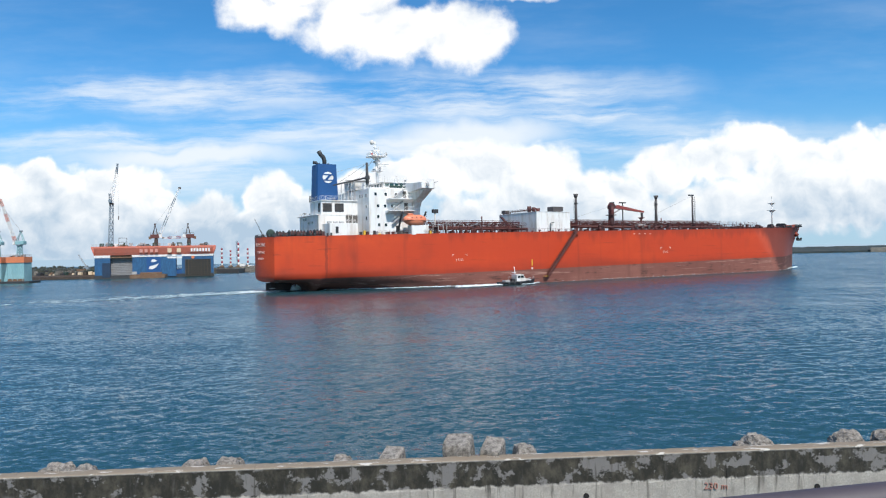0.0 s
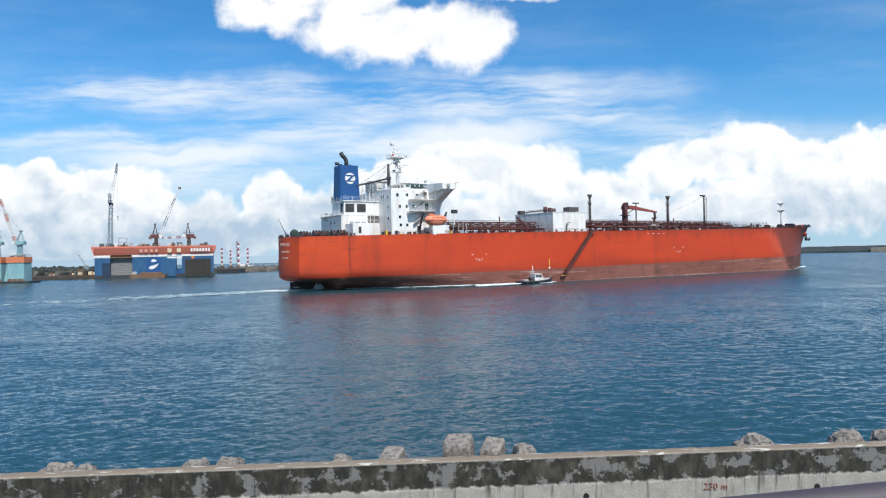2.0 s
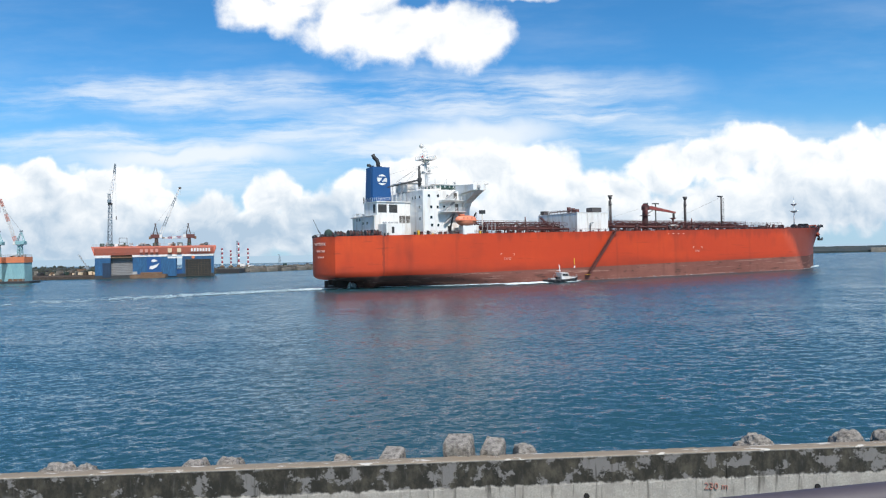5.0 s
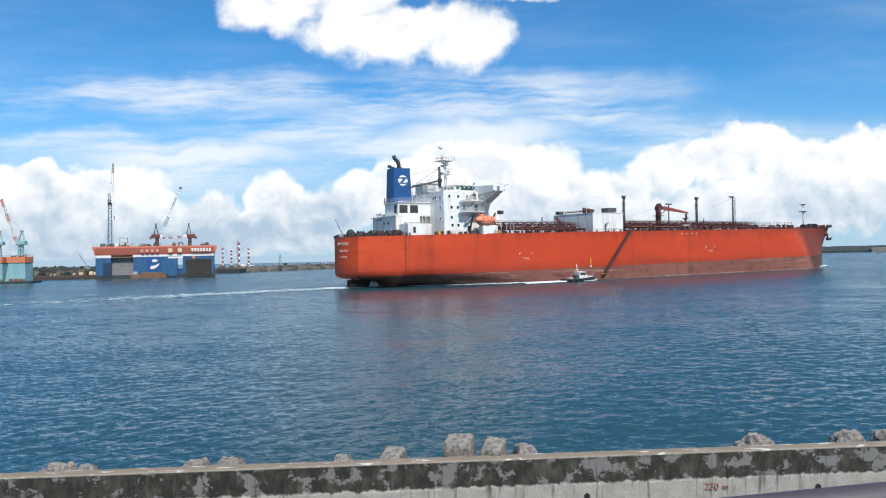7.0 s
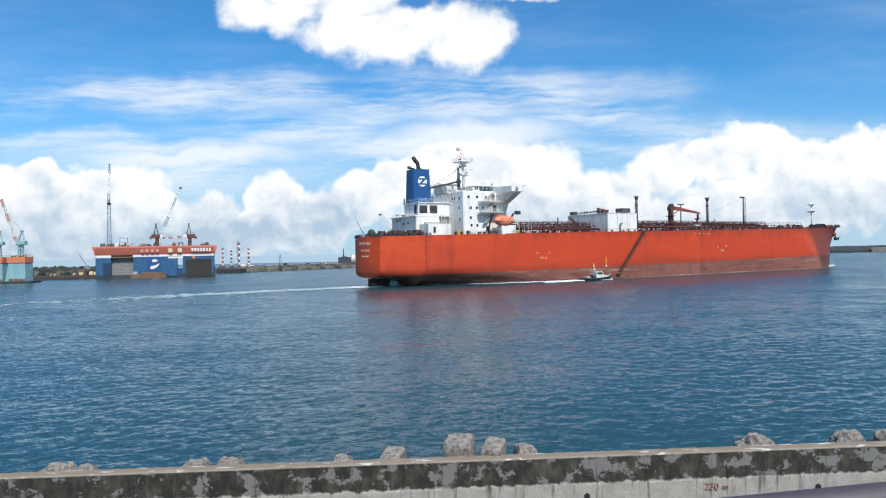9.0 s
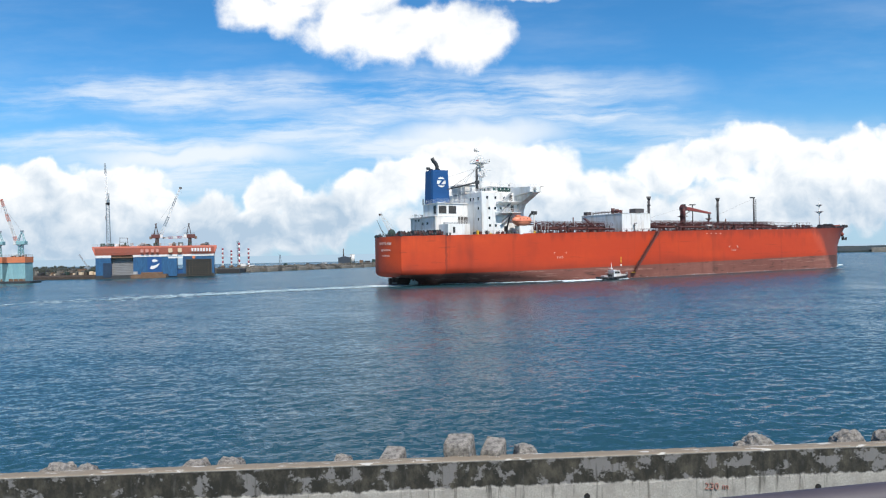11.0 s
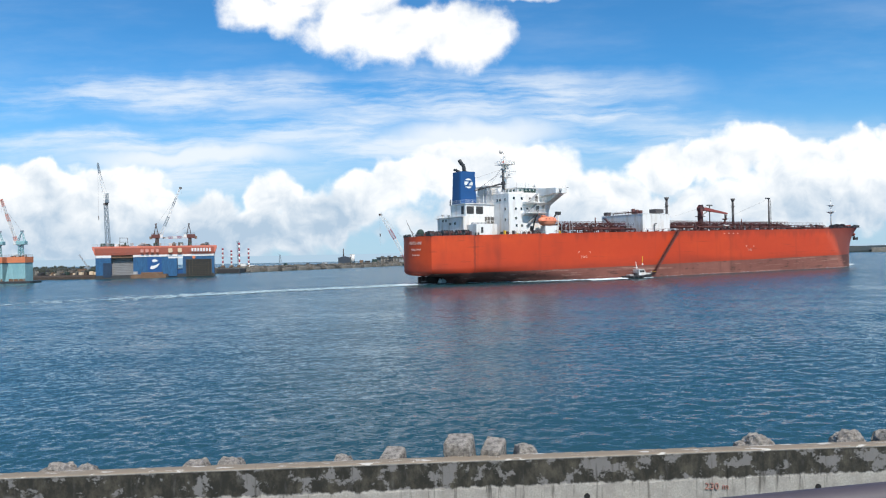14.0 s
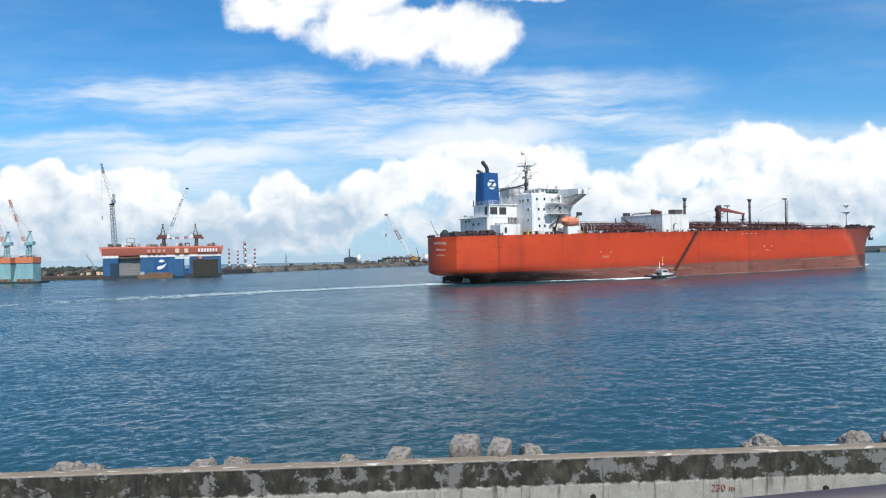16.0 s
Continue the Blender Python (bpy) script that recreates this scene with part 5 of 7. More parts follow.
THINFOAM = material("thin_wake_foam", (0.50, 0.60, 0.63), 0.7, scale=0.4, vary=0.3, second=(0.2, 0.32, 0.36), amount=0.45)


def foam_patches(name, spots, seed, label, rise=0.3, parent=None):
    """Flat ragged flecks of foam; spots are (x, y, length, width, angle)."""
    rng = random.Random(seed)
    bm = bmesh.new()
    for x, y, ln, wd, an in spots:
        n = 9
        ca, sa = math.cos(an), math.sin(an)
        z = rng.uniform(0.0, 0.33) * rise
        vs = []
        for k in range(n):
            t = 2 * math.pi * k / n
            r = rng.uniform(0.55, 1.15)
            a, c = r * ln / 2 * math.cos(t), r * wd / 2 * math.sin(t)
            vs.append(bm.verts.new((x + a * ca - c * sa, y + a * sa + c * ca, z)))
        mid = bm.verts.new((x, y, z + rise * rng.uniform(0.3, 1.0) * min(1.0, wd)))
        for k in range(n):
            bm.faces.new((vs[k], vs[(k + 1) % n], mid))
    return tagged(place(name, bm, FOAM, parent), label, "foam", kind="stuff")


rngf = random.Random(11)
spots = []
SHIP_WAY = radians(30.6)
for k in range(4600):                     # the track left astern, fading with distance
    s = 62 - 190 * rngf.random()
    age = max(0.0, -s) / 90
    w = 6.5 + 9.0 * age
    if rngf.random() < 0.35 + 0.61 * min(1, age * 1.6):
        continue
    off = rngf.gauss(0, w * 0.45) - 5.0 * age + 2.2 * math.sin(s * 0.11) * age
    spots.append((-49.1 + s * math.cos(SHIP_WAY) - off * math.sin(SHIP_WAY), 184.4 + s * math.sin(SHIP_WAY) + off * math.cos(SHIP_WAY), rngf.uniform(0.6, 3.2), rngf.uniform(0.3, 1.0), SHIP_WAY + rngf.gauss(0, 0.25)))
wake = foam_patches("wake_foam", spots, 3, "broken white wake foam astern of the tanker", 0.08)
wake.data.materials[0] = THINFOAM
wake.location = (0, 0, 0.46)
spots = []
for k in range(560):
    x = rngf.uniform(14, 78)
    spots.append((x, -hull_half(x, 0.5) - abs(rngf.gauss(0, 0.8)) - 0.1, rngf.uniform(0.6, 2.4), rngf.uniform(0.3, 0.8), rngf.gauss(0, 0.2) + (0.3 if x < 40 else 0)))
for k in range(420):
    x = rngf.uniform(78, 238)
    if rngf.random() < 0.55:
        continue
    spots.append((x, -hull_half(x, 0.5) - abs(rngf.gauss(0, 0.2)) - 0.02, rngf.uniform(0.3, 1.4), rngf.uniform(0.1, 0.3), -0.4 if x > 205 else 0))
for k in range(260):
    f = rngf.random()
    spots.append((245 - 13 * f, -0.3 - 6.0 * f - abs(rngf.gauss(0, 0.6)), rngf.uniform(0.4, 1.6), rngf.uniform(0.15, 0.5), -0.6))
for k in range(160):
    spots.append((rngf.uniform(-7, 4), rngf.gauss(0, 1.6), rngf.uniform(0.5, 2.0), rngf.uniform(0.2, 0.6), rngf.gauss(0, 0.3)))
hull_foam = foam_patches("hull_foam", spots, 4, "thin white foam along the tanker's waterline")
spots = [(rngf.uniform(7.4, 10.4), rngf.uniform(-1.0, 3.5), rngf.uniform(1.0, 2.4), rngf.uniform(0.9, 1.6), rngf.gauss(0, 0.3)) for k in range(60)]
stern_wash = foam_patches("stern_wash", spots, 6, "white water boiling up under the tanker's counter", 1.5)
spots = []
for k in range(420):
    f = rngf.random() ** 1.3
    spots.append((-5.0 - 16 * f, rngf.gauss(0, 0.5 + 0.5 * f), rngf.uniform(0.6, 2.2), rngf.uniform(0.4, 1.0), rngf.gauss(0, 0.2)))
for k in range(120):
    f = rngf.random()
    spots.append((5.6 - 6 * f, rngf.choice((-1, 1)) * (0.6 + 1.6 * f ** 0.5 + abs(rngf.gauss(0, 0.25))), rngf.uniform(0.4, 1.4), rngf.uniform(0.25, 0.6), 0.1))
boat_foam = foam_patches("boat_foam", spots, 5, "white wash round the pilot boat")


# ---------------- floating docks across the basin ----------------
DOCKBLUE = material("dock_blue_paint", (0.018, 0.092, 0.205), 0.6, scale=0.2, vary=0.25, second=(0.016, 0.055, 0.13), amount=0.4, stretch=(1, 1, 0.3))
NAVY = material("dark_navy_paint", (0.012, 0.035, 0.075), 0.6, scale=0.3, vary=0.25)
DOCKRED = material("dock_red_paint", (0.60, 0.17, 0.11), 0.65, scale=0.3, vary=0.15, second=(0.5, 0.18, 0.14), amount=0.4)
DOCKWHITE = material("dock_white_paint", (0.72, 0.72, 0.7), 0.6, scale=0.4, vary=0.1)
DOOR = material("weathered_grey_panels", (0.2, 0.2, 0.2), 0.7, scale=0.4, vary=0.25, stretch=(0.3, 1, 2))
RUST = material("rusty_brown_steel", (0.15, 0.085, 0.05), 0.85, scale=0.5, vary=0.4, second=(0.2, 0.15, 0.1), amount=0.4)
YELB = material("ochre_scaffold", (0.15, 0.12, 0.075), 0.7, scale=1, vary=0.2)
CYAN = material("pale_cyan_paint", (0.24, 0.42, 0.44), 0.6, scale=0.3, vary=0.15, second=(0.17, 0.33, 0.36), amount=0.4, stretch=(1, 1, 0.3))
DOCKORANGE = material("faded_orange_paint", (0.62, 0.2, 0.09), 0.65, scale=0.3, vary=0.15)
CRANEGREY = material("blue_grey_crane_paint", (0.2, 0.25, 0.29), 0.6, scale=0.8, vary=0.2)
CRANERED = material("red_crane_paint", (0.30, 0.05, 0.07), 0.6, scale=0.8, vary=0.2)
CRANEWHITE = material("white_crane_paint", (0.7, 0.69, 0.67), 0.6, scale=0.8, vary=0.1)
CRANEMAROON = material("rusty_maroon_crane_paint", (0.13, 0.045, 0.038), 0.7, scale=0.8, vary=0.3)
CRANEDARK = material("dark_brown_crane_paint", (0.07, 0.045, 0.04), 0.7, scale=0.8, vary=0.3)


SIGNPINK = material("faded_pink_sign_paint", (0.58, 0.27, 0.22), 0.7, scale=1, vary=0.15)
SIGNCREAM = material("cream_sign_paint", (0.66, 0.52, 0.36), 0.7, scale=1, vary=0.1)


def floating_dock():
    d = thing("floating_dock", "blue floating dry dock with red upper works, cranes on top", "floating dock", m=pose(-172, 330, 0, 0, 0, 18.6))
    part("pontoon", box(-0.4, 55.8, 0.3, 46, -1.5, 1.1, 0.1), DARK, d)
    w1 = part("end_wall", box(0, 7.0, 0.4, 40, 1.0, 10.7), DOCKBLUE, d)
    part("stripe", box(-0.05, 7.05, 0.14, 40, 10.9, 12.0), DOCKWHITE, d)
    part("door_recess", box(7.0, 17.0, 3.0, 40, 0.9, 13.2), DOOR, d, "grey ribbed dock gate panel")
    for k in range(12):
        part("door_rib", box(7.1, 16.9, 2.9, 3.02, 1.2 + k * 0.85, 1.32 + k * 0.85), GREYST, d)
    part("lintel", box(6.9, 17.1, 0.8, 3.0, 10.6, 14.2), RUST, d)
    w2 = part("side_wall", box(17.0, 32.8, 0.4, 40, 1.0, 11.0), DOCKBLUE, d)
    part("side_wall", box(32.8, 37.6, 0.4, 4.5, 1.0, 11.0), DOCKBLUE, d)
    part("stripe", box(16.95, 37.6, 0.14, 4.4, 11.0, 12.0), DOCKWHITE, d)
    for s in (20.5, 24.0, 27.5, 31.0, 34.5):
        part("wall_rib", box(s, s + 0.18, 0.25, 0.45, 1.2, 10.9), DOCKBLUE, w2)
    part("panel", box(23.6, 30.2, 0.22, 0.45, 3.0, 10.9), BLUE, w2, "dark blue sign panel with white curved emblem")
    part("emblem", prism([(24.6, 5.0), (26.2, 4.6), (28.0, 5.6), (29.4, 7.6), (27.8, 6.9), (26.4, 6.4), (25.2, 6.3)], 1, 0.1, 0.25), DOCKWHITE, w2)
    part("emblem", prism([(25.6, 8.6), (27.0, 8.2), (28.6, 8.8), (27.4, 9.7), (26.2, 9.6)], 1, 0.1, 0.25), DOCKWHITE, w2)
    part("gate_block", box(33.4, 37.5, -0.4, 1.0, 0.9, 10.0), DOCKBLUE, d)
    part("white_beam", box(33.4, 40.4, -0.2, 0.5, 10.0, 10.8), DOCKWHITE, d)
    part("inner_wall", box(37.6, 40.2, 2.0, 40, 1.0, 4.2), BLUE, d)
    part("corner_panel", box(3.4, 7.06, 0.2, 0.42, 1.1, 8.2), NAVY, w1)
    part("tide_stain", box(0.0, 55.5, 0.28, 0.36, 1.0, 2.1), DARK, d)
    for k in range(5):
        part("wall_seam", box(0.7 + k * 1.3, 0.78 + k * 1.3, 0.33, 0.42, 1.2, 10.6), BLUE, w1)
    w3 = part("side_wall", box(40.2, 55.5, 0.4, 40, 1.0, 11.9), DOCKBLUE, d)
    part("stripe", box(40.2, 55.5, 0.14, 0.5, 11.0, 12.0), DOCKWHITE, d)
    part("scaffold_back", box(41.9, 54.2, 0.1, 0.42, 0.8, 9.4), DARK, w3)
    for k in range(10):
        part("scaffold_bar", box(41.8, 54.3, -0.35, 0.1, 0.8 + k * 0.93, 0.92 + k * 0.93), YELB, w3)
    for k in range(9):
        part("scaffold_post", box(41.8 + k * 1.54, 41.9 + k * 1.54, -0.3, 0.12, 0.8, 9.4), YELB, w3)
    part("crest", tube((45.6, 0.1, 10.4), (45.6, 0.3, 10.4), 0.8, n=10), DOCKORANGE, w3)
    # red upper works, flaring to the deck
    up = part("top_band", prism([(0.2, 12.0), (-0.4, 13.2), (-1.4, 15.6), (-1.4, 16.4), (40, 16.4), (40, 12.0)], 0, 0.0, 55.6), DOCKRED, d, "red upper works flaring out to the working deck")
    part("flare", prism([(0.0, 12.0), (-1.2, 15.6), (-1.2, 16.4), (0.0, 16.4)], 1, -1.2, 39), DOCKRED, up)
    part("flare", prism([(55.6, 12.0), (56.8, 15.6), (56.8, 16.4), (55.6, 16.4)], 1, -1.2, 39), DOCKRED, up)
    for s, w in ((20.6, 1.4), (22.9, 1.4), (25.4, 1.4), (27.8, 1.2)):
        part("sign_bar", box(s, s + w, -1.3, 0, 13.2, 14.9), SIGNPINK, up)
    for s in (33.6, 38.0):
        part("sign_bar", box(s, s + 1.9, -1.35, 0, 13.0, 15.1), SIGNCREAM, up)
    for k in range(7):
        part("sign_bar", box(44.6 + k * 1.4, 45.5 + k * 1.4, -1.35, 0, 13.3, 15.0), DOCKWHITE, up)
    part("guard_rail", rails([(-1, -1.2, 16.4), (17, -1.2, 16.4), (36, -1.2, 16.4), (55.4, -1.2, 16.4)], step=2.2, r=0.05, height=1.1, bars=2), GREYST, up)
    rng = random.Random(8)
    for k in range(38):
        s = rng.uniform(0.5, 54)
        w, h = rng.uniform(0.6, 2.6), rng.uniform(0.5, 1.9)
        part("deck_box", box(s, s + w, 0.5, 2.0, 16.4, 16.4 + h, 0.05), rng.choice((RUST, GREYST, DOCKWHITE, DARK, GREENC)), up)
    part("portal_frame", rails([(11.0, 1, 16.4), (14.6, 1, 16.4)], step=3.6, r=0.14, height=4.2, bars=2), CRANEDARK, up)
    b = thing("work_barge", "low brown work barge moored by the dock wall", "barge", m=pose(-172, 330, 0.3, 0, 0, 18.6))
    part("hull", prism([(17.0, 2.0), (16.2, 1.2), (17.0, -0.8), (32.0, -0.8), (32.8, 1.4), (32.2, 2.0)], 1, -5.5, -1.2), RUST, b)
    part("cargo", box(21.0, 31.0, -4.8, -1.8, 2.0, 2.9, 0.1), RUST, b)
    part("cabin", box(17.4, 19.4, -4.2, -2.2, 2.0, 3.4, 0.08), GREYST, b)


floating_dock()


def dock_point(s, d, z):
    a = radians(18.6)
    return (-172 + s * math.cos(a) - d * math.sin(a), 330 + s * math.sin(a) + d * math.cos(a), z)


# the slewing crane on the dock: tower and jib turn together
JIB_FOOT = dock_point(6.6, 6, 16.4)
tower = thing("tower_crane", "slim grey lattice crane on the floating dock, slowly slewing", "crane", m=pose(*JIB_FOOT))
part("base", box(-1.6, 1.6, -1.6, 1.6, 0, 1.0, 0.1), CRANEDARK, tower)
part("tower", lattice((0, 0, 1.0), (1.8, 0, 21.6), 1.8, 0.15, 14, w1=1.3), CRANEGREY, tower)
part("turntable", box(0.9, 2.7, -0.9, 0.9, 21.4, 22.2, 0.1), CRANEDARK, tower)
part("machinery", box(-0.4, 1.1, -0.7, 0.7, 22.2, 23.8, 0.15), CRANEGREY, tower)
part("mast", lattice((0.8, 0, 22.0), (0.0, 0, 27.0), 0.9, 0.1, 4), CRANEGREY, tower)
part("jib", lattice((2.0, 0, 22.2), (9.0, 0, 39.5), 1.0, 0.07, 18, w1=0.7), CRANEWHITE, tower)
part("jib_tip", lattice((8.4, 0, 38.0), (10.2, 0, 43.4), 0.9, 0.13, 6, w1=0.5), CRANEGREY, tower)
part("stay", tube((0.0, 0, 27.0), (9.4, 0, 41.0), 0.05, n=4), GREYST, tower)
part("hoist_wire", tube((10.2, 0, 43.2), (10.2, 0, 16), 0.04, n=4), GREYST, tower)
part("hook", tube((10.2, 0, 16), (10.2, 0, 14), 0.25, 0.12, 6), CRANEDARK, tower)


def pedestal_crane(s, d, tip, label, flip=1, tone=CRANEGREY, name="pedestal_crane"):
    """A portal crane on the dock's working deck with its lattice jib to tip (s, z)."""
    c = thing(name, label, "crane", group="cranes on the floating dock", m=pose(*dock_point(s, d, 16.4), 0, 0, 18.6))
    part("pedestal", tube((0, 0, 0), (0, 0, 4.2), 1.1, 0.8, 10), CRANEDARK, c)
    part("machine_house", box(-2.7 if flip > 0 else -1.4, 1.4 if flip > 0 else 2.7, -1.3, 1.3, 4.0, 6.0, 0.15), CRANEMAROON, c)
    part("counterweight", box(-3.5 if flip > 0 else 2.3, -2.3 if flip > 0 else 3.5, -1.2, 1.2, 3.6, 5.0, 0.1), RUST, c)
    part("cab", box(1.5 if flip > 0 else -2.9, 2.9 if flip > 0 else -1.5, -1.0, 0.6, 4.2, 6.0, 0.1), DOCKWHITE, c)
    for a in (-0.9, 0.9):
        part("frame_leg", tube((a * 1.15 - 0.4, 0.7, 6.0), (-0.4, 0.2, 11.2), 0.2, 0.14, 6), CRANEDARK, c)
        part("frame_leg", tube((a * 1.15 - 0.4, -0.7, 6.0), (-0.4, -0.2, 11.2), 0.2, 0.14, 6), CRANEDARK, c)
    part("frame_head", box(-0.8, 0.0, -0.4, 0.4, 11.0, 11.7, 0.1), CRANEDARK, c)
    for z in (7.6, 9.2):
        part("frame_rung", box(-1.3 + (z - 6) * 0.18, 0.5 - (z - 6) * 0.18, -0.1, 0.1, z, z + 0.16), CRANEDARK, c)
    part("guard_rail", rails([(-2.6, -1.3, 6.0), (2.6, -1.3, 6.0)], step=1.0, r=0.05, height=0.9, bars=2), CRANEDARK, c)
    foot, end = Vector((1.4 * flip, 0, 4.6)), Vector((tip[0] - s, 0, tip[1] - 16.4))
    cuts = (0, 0.22, 0.42, 0.62, 0.8, 1.0)
    for k, (a, b) in enumerate(zip(cuts, cuts[1:])):
        part("jib_section", lattice(foot.lerp(end, a), foot.lerp(end, b), 1.3 - 0.7 * a, 0.13, 4, w1=1.3 - 0.7 * b), tone if k % 2 else CRANEWHITE, c)
    part("jib_head", box(end.x - 0.5, end.x + 0.9, -0.4, 0.4, end.z - 0.4, end.z + 0.4, 0.1), CRANEDARK, c)
    part("stay", tube((-0.5, 0, 10.6), tuple(foot.lerp(end, 0.8)), 0.05, n=4), GREYST, c)
    part("hoist_wire", tube((end.x + 0.5, 0, end.z), (end.x + 0.5, 0, end.z - 3.5), 0.05, n=4), GREYST, c)
    return c


pedestal_crane(27.8, 6, (39.3, 46.5), "dark red dock crane with raised grey and white jib")
pedestal_crane(43.6, 6, (31.0, 20.6), "dark red dock crane with its jib laid level", flip=-1, tone=CRANERED)


def cyan_dock(x0, x1, y, label):
    d = thing("dock_section", label, "floating dock", group="pale docks", m=pose(0, 0, 0))
    part("pontoon", box(x0 - 3, x1 + 3, y - 1.5, y + 7, -1, 1.2, 0.1), DARK, d)
    part("wall", box(x0, x1, y, y + 5.6, 1.2, 9.4), CYAN, d)
    part("top_band", box(x0 - 0.4, x1 + 0.2, y - 0.3, y + 5.8, 9.4, 12.0), DOCKORANGE, d)
    part("foot_stain", box(x0, x1, y - 0.06, y, 1.2, 2.3), RUST, d)
    part("buttress", prism([(x0 - 2.2, 1.2), (x0, 1.2), (x0, 9.4), (x0 - 0.6, 9.4)], 1, y + 1.0, y + 4.6), CYAN, d)
    for k in range(4):
        part("wall_rib", box(x0 + k * (x1 - x0) / 3.3, x0 + 0.15 + k * (x1 - x0) / 3.3, y - 0.12, y + 0.1, 1.3, 9.3), CYAN, d)
    part("guard_rail", rails([(x0, y, 12.0), (x1, y, 12.0), (x1, y + 5.4, 12.0)], step=1.5, r=0.06, height=1.0, bars=2), GREYST, d)
    for k in range(6):
        part("deck_box", box(x0 + 0.4 + k * 1.2, x0 + 1.2 + k * 1.2, y + 1, y + 2, 12.0, 12.5 + 0.25 * (k % 3), 0.05), (DARK, RUST, GREYST)[k % 3], d)


cyan_dock(-192.2, -184.8, 295, "pale cyan dock wall with faded orange top")
cyan_dock(-206.0, -196.2, 297, "pale cyan dock wall at the basin's edge")


def dock_crane(x, y, reach, rise, label):
    """A slim pedestal crane with an open A-frame and a luffed lattice jib."""
    c = thing("dock_crane", label, "crane", group="cranes on the pale docks", m=pose(x, y, 12.0))
    part("pedestal", lattice((0, 0, 0), (0, 0, 5.0), 1.7, 0.2, 4, w1=1.2), CYAN, c)
    part("slew_ring", tube((0, 0, 5.0), (0, 0, 5.4), 1.3, n=14), CRANEGREY, c)
    part("machine_house", box(-1.4, 2.4, -1.2, 1.2, 5.4, 7.0, 0.15), CYAN, c)
    part("cab", box(-2.5, -1.5, -1.3, -0.2, 5.4, 7.0, 0.1), CRANEWHITE, c)
    for a in (-1.2, 1.8):
        for b in (-0.6, 0.6):
            part("frame_leg", tube((a, b, 7.0), (0.6, b * 0.4, 11.4), 0.18, 0.12, 6), CYAN, c)
    part("frame_head", box(0.1, 1.2, -0.5, 0.5, 11.1, 11.7, 0.1), CRANEGREY, c)
    p, q = Vector((-1.6, 0, 5.8)), Vector((reach, 0, rise))
    for k in range(6):
        part("jib_section", lattice(p.lerp(q, k / 6), p.lerp(q, (k + 1) / 6), 1.05 - 0.06 * k, 0.11, 4, w1=0.99 - 0.06 * k), CRANEWHITE if k in (1, 2, 4) else SIGNPINK, c)
    part("stay", tube((0.6, 0, 11.4), tuple(p.lerp(q, 0.8)), 0.06, n=4), GREYST, c)
    part("hoist_wire", tube(q, q - Vector((0, 0, 6)), 0.05, n=4), GREYST, c)


dock_crane(-187.8, 297, -8.4, 25.8, "pale blue pedestal crane with pink and white jib")
dock_crane(-199.0, 299, -6.0, 27.0, "pale blue pedestal crane beside the basin's edge")

# ---------------- piers, breakwater and far shore ----------------
PIERDARK = material("oily_brown_pier_timber", (0.055, 0.042, 0.034), 0.9, scale=0.6, vary=0.5, second=(0.13, 0.10, 0.07), amount=0.35, bump=0.05)
BLOCKC = material("grey_brown_concrete_blocks", (0.2, 0.18, 0.15), 0.9, scale=0.25, vary=0.3, second=(0.12, 0.115, 0.1), amount=0.5, bump=0.05)
RUBBLE = material("brown_rubble", (0.085, 0.074, 0.06), 0.95, scale=0.3, vary=0.4, second=(0.08, 0.09, 0.06), amount=0.45, bump=0.1)
SCRUB = material("low_coastal_scrub", (0.032, 0.040, 0.032), 0.95, scale=0.15, vary=0.5, second=(0.06, 0.058, 0.045), amount=0.4, bump=0.2)
SHORE = material("dark_green_shore", (0.028, 0.040, 0.042), 0.95, scale=0.05, vary=0.4, second=(0.055, 0.06, 0.055), amount=0.4)


def bank(name, line, width, z0, z1, mat, label, seed, rough=0.8, step=5.0):
    """A long uneven bank of earth or blocks behind a water line."""
    rng = random.Random(seed)
    pts = []
    for (a, b), (c, e) in zip(line, line[1:]):
        n = max(1, int(math.hypot(c - a, e - b) / step))
        pts += [(a + (c - a) * k / n, b + (e - b) * k / n) for k in range(n)]
    pts.append(line[-1])
    bm = bmesh.new()
    rows = []
    for i, (x, y) in enumerate(pts):
        j = min(i + 1, len(pts) - 1)
        k = max(i - 1, 0)
        dx, dy = pts[j][0] - pts[k][0], pts[j][1] - pts[k][1]
        ln = math.hypot(dx, dy)
        nx, ny = -dy / ln, dx / ln
        row = []
        for f, z in ((0, -1.5), (0.0, z0), (0.15, z0 + 0.45 * (z1 - z0)), (0.35, z1), (0.7, z1), (1.0, z1 * 0.9)):
            o = f * width + (rng.gauss(0, rough) if f > 0 else 0)
            row.append(bm.verts.new((x + nx * o, y + ny * o, z + (rng.gauss(0, rough * 0.35) if f > 0 else 0))))
        rows.append(row)
    for a, b in zip(rows, rows[1:]):
        for k in range(5):
            bm.faces.new((a[k], b[k], b[k + 1], a[k + 1]))
    bmesh.ops.recalc_face_normals(bm, faces=bm.faces)
    return tagged(place(name, bm, mat), label, "shore", kind="structure")


LINE = [(-150, 388), (-121, 417), (-75, 480), (-42, 527), (26, 683), (90, 760), (200, 828)]
bank("breakwater", LINE, 16, 1.0, 3.4, RUBBLE, "low grey-brown rubble breakwater", 2, 0.6, 3.0)
bank("far_shore", [(150, 838), (430, 838), (640, 834), (1200, 860)], 60, 2.5, 8.2, SHORE, "long dark scrub-covered shore on the horizon", 3, 0.7, 8.0)
bank("far_quay", [(532, 833), (640, 829), (1000, 845)], 4, 5.5, 6.0, BLOCKC, "pale concrete quay under the far shore", 5, 0.15, 12.0)
